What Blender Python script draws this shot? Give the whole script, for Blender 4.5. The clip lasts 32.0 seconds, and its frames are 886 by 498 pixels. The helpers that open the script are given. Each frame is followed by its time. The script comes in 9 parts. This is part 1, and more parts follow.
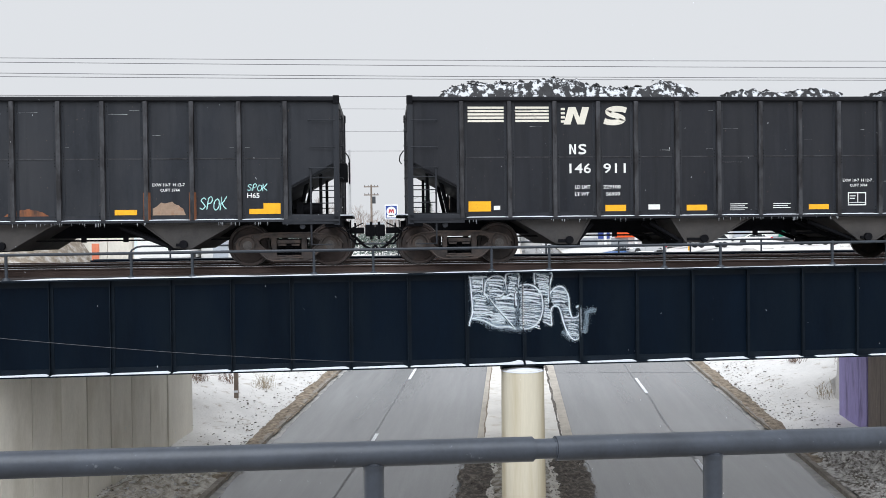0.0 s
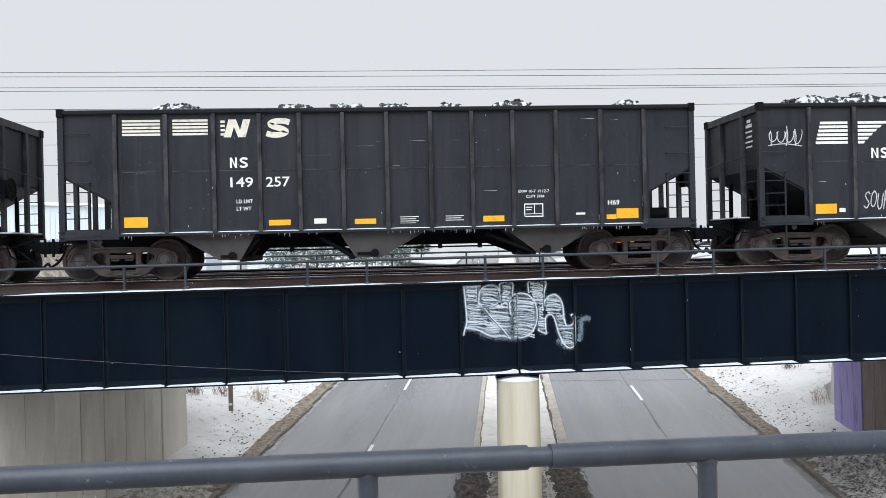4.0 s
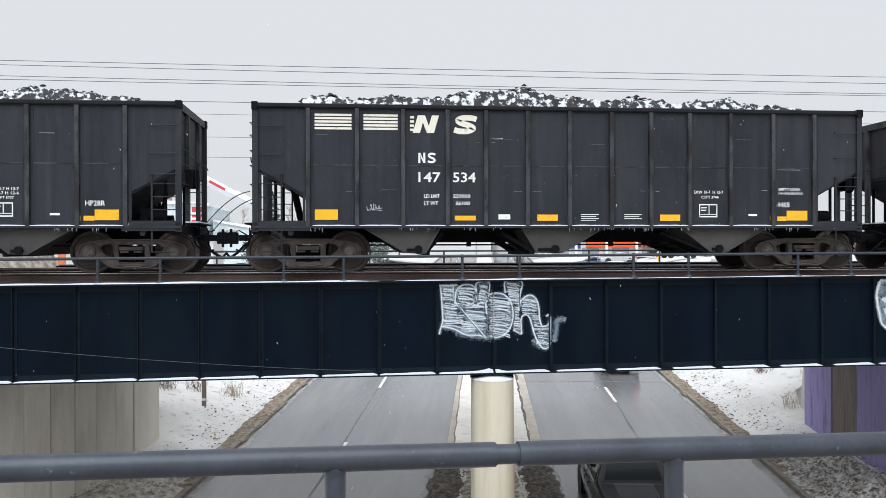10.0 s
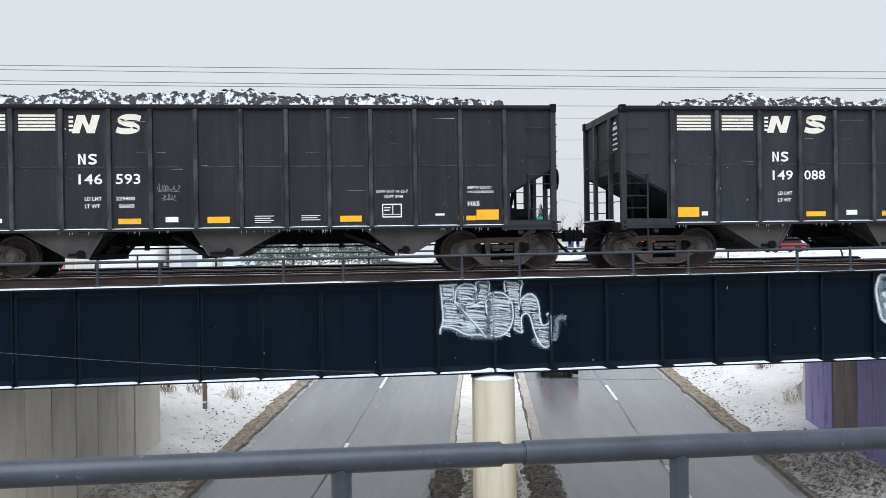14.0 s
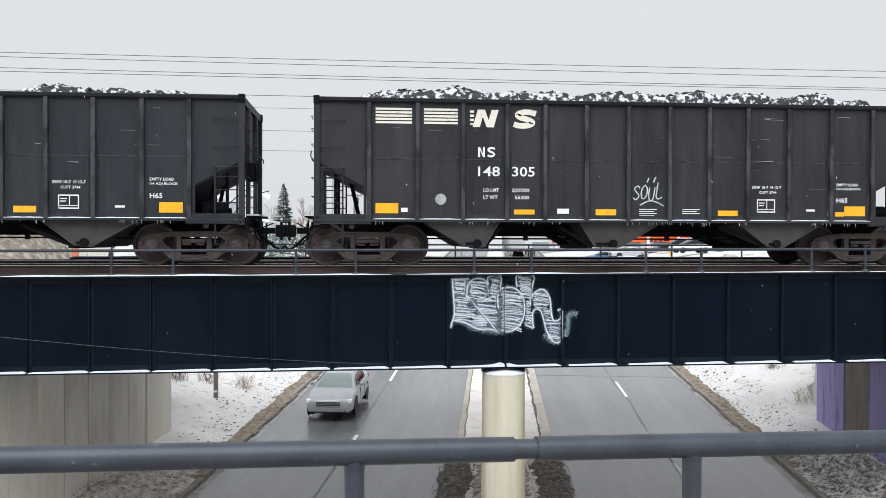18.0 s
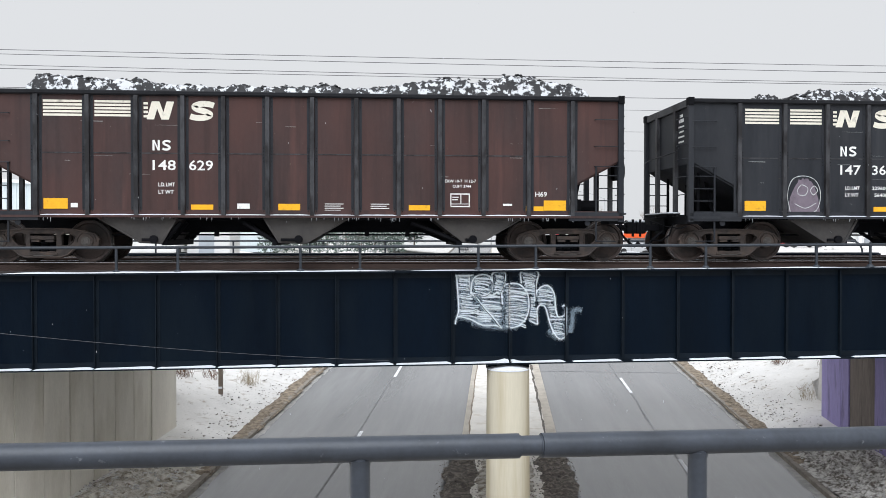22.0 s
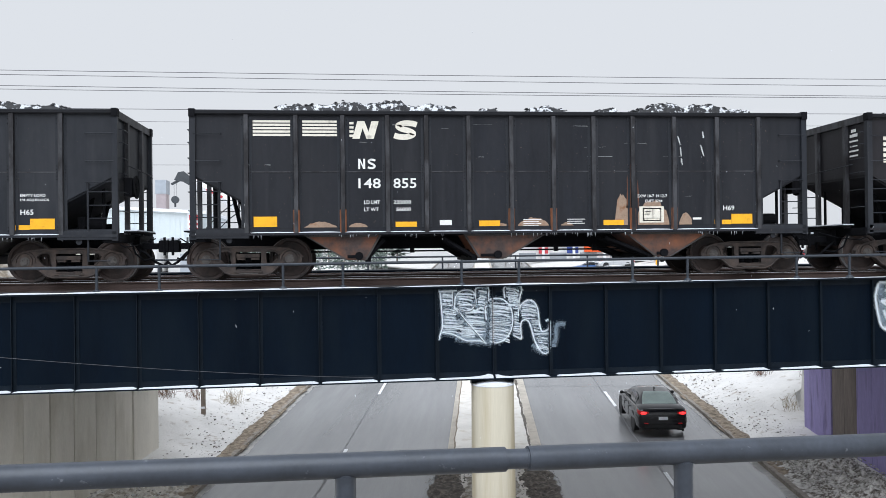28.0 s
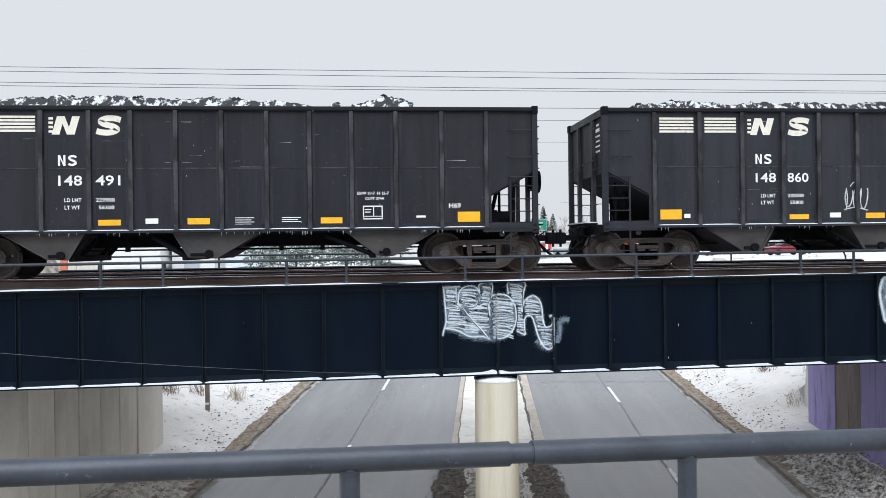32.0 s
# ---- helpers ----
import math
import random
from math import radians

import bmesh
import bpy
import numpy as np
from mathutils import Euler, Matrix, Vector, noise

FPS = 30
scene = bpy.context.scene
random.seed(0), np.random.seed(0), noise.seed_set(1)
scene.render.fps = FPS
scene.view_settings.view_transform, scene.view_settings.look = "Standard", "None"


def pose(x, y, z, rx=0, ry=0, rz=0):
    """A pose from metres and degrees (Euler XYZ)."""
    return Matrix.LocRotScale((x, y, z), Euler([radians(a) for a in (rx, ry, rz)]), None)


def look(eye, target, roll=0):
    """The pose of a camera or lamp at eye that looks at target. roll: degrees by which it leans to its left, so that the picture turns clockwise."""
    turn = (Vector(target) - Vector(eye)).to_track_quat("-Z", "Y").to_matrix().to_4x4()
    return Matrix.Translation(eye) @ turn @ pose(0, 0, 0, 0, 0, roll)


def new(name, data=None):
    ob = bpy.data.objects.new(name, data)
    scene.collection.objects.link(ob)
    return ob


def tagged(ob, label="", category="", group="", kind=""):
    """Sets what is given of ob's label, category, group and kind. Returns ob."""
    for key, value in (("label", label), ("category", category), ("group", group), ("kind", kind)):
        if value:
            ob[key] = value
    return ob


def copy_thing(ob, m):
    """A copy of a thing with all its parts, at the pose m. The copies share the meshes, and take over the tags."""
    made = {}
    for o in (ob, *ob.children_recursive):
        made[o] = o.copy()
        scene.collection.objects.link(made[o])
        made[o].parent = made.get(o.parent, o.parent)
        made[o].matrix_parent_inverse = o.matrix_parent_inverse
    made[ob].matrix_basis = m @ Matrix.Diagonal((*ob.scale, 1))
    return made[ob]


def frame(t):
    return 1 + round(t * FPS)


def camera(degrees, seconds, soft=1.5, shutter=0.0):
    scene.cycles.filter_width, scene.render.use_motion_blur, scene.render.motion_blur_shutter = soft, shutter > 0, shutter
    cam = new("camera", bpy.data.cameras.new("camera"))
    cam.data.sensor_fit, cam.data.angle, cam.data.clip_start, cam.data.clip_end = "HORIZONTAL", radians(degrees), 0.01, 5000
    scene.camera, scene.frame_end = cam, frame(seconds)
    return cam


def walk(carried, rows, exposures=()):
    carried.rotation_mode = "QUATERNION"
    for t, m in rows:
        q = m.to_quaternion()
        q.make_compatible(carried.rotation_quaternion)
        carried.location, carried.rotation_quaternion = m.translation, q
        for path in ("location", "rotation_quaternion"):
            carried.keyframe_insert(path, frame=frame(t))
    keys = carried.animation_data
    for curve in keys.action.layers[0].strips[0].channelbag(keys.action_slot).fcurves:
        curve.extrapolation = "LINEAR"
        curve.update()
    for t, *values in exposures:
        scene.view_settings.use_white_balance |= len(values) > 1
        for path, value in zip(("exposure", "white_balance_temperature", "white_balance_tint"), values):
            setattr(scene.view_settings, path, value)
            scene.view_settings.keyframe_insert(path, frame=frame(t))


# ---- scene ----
# The eye stands on a road bridge, 7.2 m over the street; the railway runs along x, the street heads 8.4 degrees to its right.
cam = camera(54.87, 32.0, soft=0.85)
PATH = [
    (0.0, pose(0.005, 0, 7.204, 89.278, 0.646, -3.874)),
    (0.5, pose(0.005, 0, 7.204, 89.211, 0.684, -3.888)),
    (1.0, pose(0.007, 0, 7.203, 89.234, 0.683, -3.910)),
    (1.5, pose(0.008, 0, 7.205, 89.292, 0.667, -4.233)),
    (2.0, pose(0.013, 0, 7.206, 89.357, 0.722, -4.591)),
    (2.5, pose(0.013, 0, 7.204, 89.384, 0.879, -4.839)),
    (4.5, pose(0.011, 0, 7.201, 90.303, 1.492, -4.010)),
    (5.0, pose(0.012, 0, 7.201, 90.687, 1.596, -3.697)),
    (5.5, pose(0.016, 0, 7.206, 90.802, 1.666, -3.285)),
    (6.0, pose(0.014, 0, 7.202, 90.542, 1.827, -3.202)),
    (6.5, pose(0.015, 0, 7.199, 90.022, 1.808, -3.480)),
    (7.0, pose(0.026, 0, 7.197, 89.435, 1.577, -4.045)),
    (7.5, pose(0.026, 0, 7.198, 89.087, 1.116, -4.793)),
    (8.0, pose(0.024, 0, 7.195, 89.049, 0.785, -5.488)),
    (8.5, pose(0.031, 0, 7.195, 89.226, 0.544, -5.957)),
    (9.0, pose(0.029, 0, 7.194, 89.483, 0.381, -6.036)),
    (9.5, pose(0.031, 0, 7.193, 89.702, 0.261, -5.948)),
    (10.0, pose(0.028, 0, 7.192, 89.846, 0.146, -5.753)),
    (10.5, pose(0.020, 0, 7.193, 89.946, 0.134, -5.618)),
    (11.0, pose(0.013, 0, 7.193, 89.969, 0.274, -5.574)),
    (11.5, pose(0.010, 0, 7.195, 90.001, 0.570, -5.716)),
    (12.0, pose(0.013, 0, 7.195, 89.999, 0.942, -6.002)),
    (12.5, pose(0.015, 0, 7.193, 90.005, 1.240, -6.277)),
    (13.0, pose(0.016, 0, 7.194, 89.981, 1.283, -6.385)),
    (13.5, pose(0.021, 0, 7.191, 89.934, 1.188, -6.210)),
    (14.0, pose(0.015, 0, 7.194, 89.829, 0.822, -5.833)),
    (14.5, pose(0.008, 0, 7.194, 89.680, 0.418, -5.462)),
    (16.5, pose(0.007, 0, 7.200, 89.427, -0.123, -5.395)),
    (17.0, pose(0.004, 0, 7.198, 89.478, -0.172, -5.377)),
    (17.5, pose(0.003, 0, 7.199, 89.465, -0.177, -5.230)),
    (18.0, pose(0.002, 0, 7.196, 89.415, -0.145, -5.033)),
    (18.5, pose(0.001, 0, 7.198, 89.285, -0.157, -4.762)),
    (19.0, pose(0.001, 0, 7.201, 89.120, -0.065, -4.498)),
    (19.5, pose(0.004, 0, 7.202, 89.022, -0.033, -4.382)),
    (20.0, pose(0.004, 0, 7.208, 89.030, 0.029, -4.305)),
    (20.5, pose(0.002, 0, 7.205, 89.110, -0.030, -4.367)),
    (21.0, pose(-0.001, 0, 7.202, 89.175, -0.042, -4.443)),
    (21.5, pose(0.000, 0, 7.202, 89.173, -0.070, -4.587)),
    (22.0, pose(-0.001, 0, 7.198, 89.158, -0.026, -4.761)),
    (22.5, pose(0.000, 0, 7.201, 89.225, 0.128, -5.054)),
    (23.0, pose(0.004, 0, 7.200, 89.433, 0.467, -5.165)),
    (23.5, pose(0.002, 0, 7.198, 89.647, 0.689, -4.964)),
    (24.0, pose(0.003, 0, 7.195, 89.847, 0.997, -4.562)),
    (24.5, pose(0.003, 0, 7.195, 89.955, 1.161, -4.121)),
    (26.5, pose(0.004, 0, 7.186, 89.833, 0.997, -4.426)),
    (27.0, pose(0.001, 0, 7.188, 89.918, 0.742, -4.956)),
    (27.5, pose(-0.004, 0, 7.187, 90.083, 0.603, -5.494)),
    (28.0, pose(-0.003, 0, 7.191, 90.233, 0.655, -5.915)),
    (28.5, pose(-0.004, 0, 7.191, 90.310, 0.817, -6.145)),
    (29.0, pose(-0.001, 0, 7.189, 90.316, 0.974, -6.107)),
    (29.5, pose(0.000, 0, 7.188, 90.355, 1.143, -5.962)),
    (30.0, pose(0.002, 0, 7.188, 90.369, 1.169, -5.809)),
    (30.5, pose(0.001, 0, 7.187, 90.340, 1.026, -5.697)),
    (31.0, pose(0.000, 0, 7.187, 90.250, 0.857, -5.641)),
    (31.5, pose(-0.003, 0, 7.184, 90.113, 0.742, -5.641)),
    (32.0, pose(-0.004, 0, 7.187, 89.974, 0.714, -5.682)),
]
TINTS = [(0.0, 0.5, 6400, 10), (2.0, 0.5, 6420, 10), (5.0, 0.5, 6200, 10), (6.0, 0.5, 6060, 10), (7.0, 0.5, 6250, 10), (9.0, 0.5, 6430, 10), (12.0, 0.5, 6310, 10), (13.5, 0.5, 6260, 10),
         (17.0, 0.5, 6420, 10), (19.0, 0.5, 6480, 10), (23.0, 0.5, 6480, 10), (24.5, 0.5, 6300, 10), (27.0, 0.5, 6270, 10), (30.0, 0.5, 6250, 10), (32.0, 0.5, 6270, 10)]
walk(cam, PATH, TINTS)

# ---- light: a bright overcast winter sky ----
world = bpy.data.worlds.new("overcast_sky")
scene.world = world
world.use_nodes = True
wn, wl = world.node_tree.nodes, world.node_tree.links
wn.clear()
sky = wn.new("ShaderNodeTexSky")
sky.sky_type, sky.sun_disc = "NISHITA", False
sky.sun_elevation, sky.sun_rotation = radians(57), radians(-168)
sky.air_density, sky.dust_density = 1.0, 6.0
pale = wn.new("ShaderNodeHueSaturation")
pale.inputs["Saturation"].default_value = 0.12
blend = wn.new("ShaderNodeMixRGB")
blend.inputs["Fac"].default_value = 0.88
blend.inputs["Color2"].default_value = (6.95, 7.12, 7.35, 1)
back = wn.new("ShaderNodeBackground")
back.inputs["Strength"].default_value = 0.0815
wout = wn.new("ShaderNodeOutputWorld")
wl.new(sky.outputs["Color"], pale.inputs["Color"])
wl.new(pale.outputs["Color"], blend.inputs["Color1"])
wl.new(blend.outputs["Color"], back.inputs["Color"])
wl.new(back.outputs["Background"], wout.inputs["Surface"])
sun = new("sun", bpy.data.lights.new("sun", "SUN"))
sun.data.energy, sun.data.angle, sun.data.color = 2.3, radians(60), (0.93, 0.985, 1.06)
sun.matrix_world = look((-4, -19.5, 31), (0, 0, 0))
scene.view_settings.exposure = 0.5

# ---- materials ----
def material(name, col, rough=0.7, metal=0.0, var=0.2, scale=2.0, fine=40.0, bump=0.15, over=None, cover=0.5, soft=0.08,
             over_scale=3.0, stretch=(1, 1, 1), turn=0.0, over_rough=None, shift=True, glow=0.0, coat=0.0, spec=0.35):
    """Base colour varied at two sizes, with an optional second colour (dirt, rust, snow) laid over it in blotches."""
    m = bpy.data.materials.new(name)
    m.use_nodes = True
    n, l = m.node_tree.nodes, m.node_tree.links
    b = n["Principled BSDF"]
    b.inputs["Metallic"].default_value = metal
    b.inputs["Roughness"].default_value = rough
    b.inputs["Coat Weight"].default_value = coat
    b.inputs["Specular IOR Level"].default_value = spec
    tc, mp = n.new("ShaderNodeTexCoord"), n.new("ShaderNodeMapping")
    mp.inputs["Scale"].default_value = stretch
    if turn:
        mr0 = n.new("ShaderNodeMapping")
        mr0.inputs["Rotation"].default_value = (0, 0, radians(turn))
        l.new(tc.outputs["Object"], mr0.inputs["Vector"])
    l.new(mr0.outputs["Vector"] if turn else tc.outputs["Object"], mp.inputs["Vector"])
    if shift:
        oi, mu = n.new("ShaderNodeObjectInfo"), n.new("ShaderNodeMath")
        mu.operation = "MULTIPLY"
        mu.inputs[1].default_value = 40.0
        l.new(oi.outputs["Random"], mu.inputs[0])
        l.new(mu.outputs[0], mp.inputs["Location"])
    def tex(s, detail):
        t = n.new("ShaderNodeTexNoise")
        t.inputs["Scale"].default_value, t.inputs["Detail"].default_value = s, detail
        t.inputs["Roughness"].default_value = 0.6
        l.new(mp.outputs["Vector"], t.inputs["Vector"])
        return t
    big, small = tex(scale, 4), tex(fine, 3)
    add = n.new("ShaderNodeMath")
    add.operation = "MULTIPLY_ADD"
    add.inputs[1].default_value = 0.5
    l.new(small.outputs["Fac"], add.inputs[0])
    l.new(big.outputs["Fac"], add.inputs[2])
    ramp = n.new("ShaderNodeValToRGB")
    ramp.color_ramp.elements[0].position, ramp.color_ramp.elements[1].position = 0.45, 1.05
    ramp.color_ramp.elements[0].color = (*[c * (1 - var) for c in col], 1)
    ramp.color_ramp.elements[1].color = (*[min(1, c * (1 + var)) for c in col], 1)
    l.new(add.outputs[0], ramp.inputs["Fac"])
    out = ramp.outputs["Color"]
    if over:
        o = tex(over_scale, 7)
        mask = n.new("ShaderNodeValToRGB")
        mask.color_ramp.elements[0].position, mask.color_ramp.elements[1].position = 1 - cover - soft, 1 - cover + soft
        l.new(o.outputs["Fac"], mask.inputs["Fac"])
        mix = n.new("ShaderNodeMixRGB")
        mix.inputs["Color2"].default_value = (*over, 1)
        l.new(mask.outputs["Color"], mix.inputs["Fac"])
        l.new(out, mix.inputs["Color1"])
        out = mix.outputs["Color"]
        if over_rough is not None:
            mr = n.new("ShaderNodeMapRange")
            mr.inputs["To Min"].default_value, mr.inputs["To Max"].default_value = rough, over_rough
            l.new(mask.outputs["Color"], mr.inputs["Value"])
            l.new(mr.outputs["Result"], b.inputs["Roughness"])
    l.new(out, b.inputs["Base Color"])
    if bump:
        bp = n.new("ShaderNodeBump")
        bp.inputs["Strength"].default_value, bp.inputs["Distance"].default_value = bump, 0.02
        l.new(add.outputs[0], bp.inputs["Height"])
        l.new(bp.outputs["Normal"], b.inputs["Normal"])
    if glow:
        b.inputs["Emission Color"].default_value = (*col, 1)
        b.inputs["Emission Strength"].default_value = glow
    return m



def car_paint(name, dark, dusty, wide=0.9, cover=0.44):
    """Old black paint: cloudy dust, narrow runs down the sheets, small chips of pale and rusty steel."""
    m = material(name, dark, 0.52, spec=0.2, var=0.35, scale=0.7, fine=16, bump=0.1, over=dusty, cover=cover, soft=0.22, over_scale=wide, stretch=(1, 1, 0.4), over_rough=0.75)
    n, l = m.node_tree.nodes, m.node_tree.links
    b = n["Principled BSDF"]
    out = b.inputs["Base Color"].links[0].from_socket
    tc = n["Texture Coordinate"]
    oi = n["Object Info"]
    def layer(out, size, stretch, lo, hi, colour, most):
        mp = n.new("ShaderNodeMapping")
        mp.inputs["Scale"].default_value = stretch
        l.new(tc.outputs["Object"], mp.inputs["Vector"])
        mu = n.new("ShaderNodeMath")
        mu.operation = "MULTIPLY"
        mu.inputs[1].default_value = 57.0
        l.new(oi.outputs["Random"], mu.inputs[0])
        l.new(mu.outputs[0], mp.inputs["Location"])
        t = n.new("ShaderNodeTexNoise")
        t.inputs["Scale"].default_value, t.inputs["Detail"].default_value = size, 5
        l.new(mp.outputs["Vector"], t.inputs["Vector"])
        r = n.new("ShaderNodeMapRange")
        r.inputs["From Min"].default_value, r.inputs["From Max"].default_value, r.inputs["To Max"].default_value = lo, hi, most
        l.new(t.outputs["Fac"], r.inputs["Value"])
        x = n.new("ShaderNodeMixRGB")
        x.inputs["Color2"].default_value = (*colour, 1)
        l.new(r.outputs["Result"], x.inputs["Fac"])
        l.new(out, x.inputs["Color1"])
        return x.outputs["Color"]
    out = layer(out, 5.0, (1, 1, 0.05), 0.50, 0.72, [c * 0.5 for c in dark], 0.4)
    out = layer(out, 4.0, (1, 1, 0.09), 0.58, 0.75, [c * 1.35 for c in dusty], 0.4)
    out = layer(out, 22.0, (1, 1, 0.7), 0.70, 0.74, (0.10, 0.075, 0.062), 0.8)
    l.new(out, b.inputs["Base Color"])
    return m


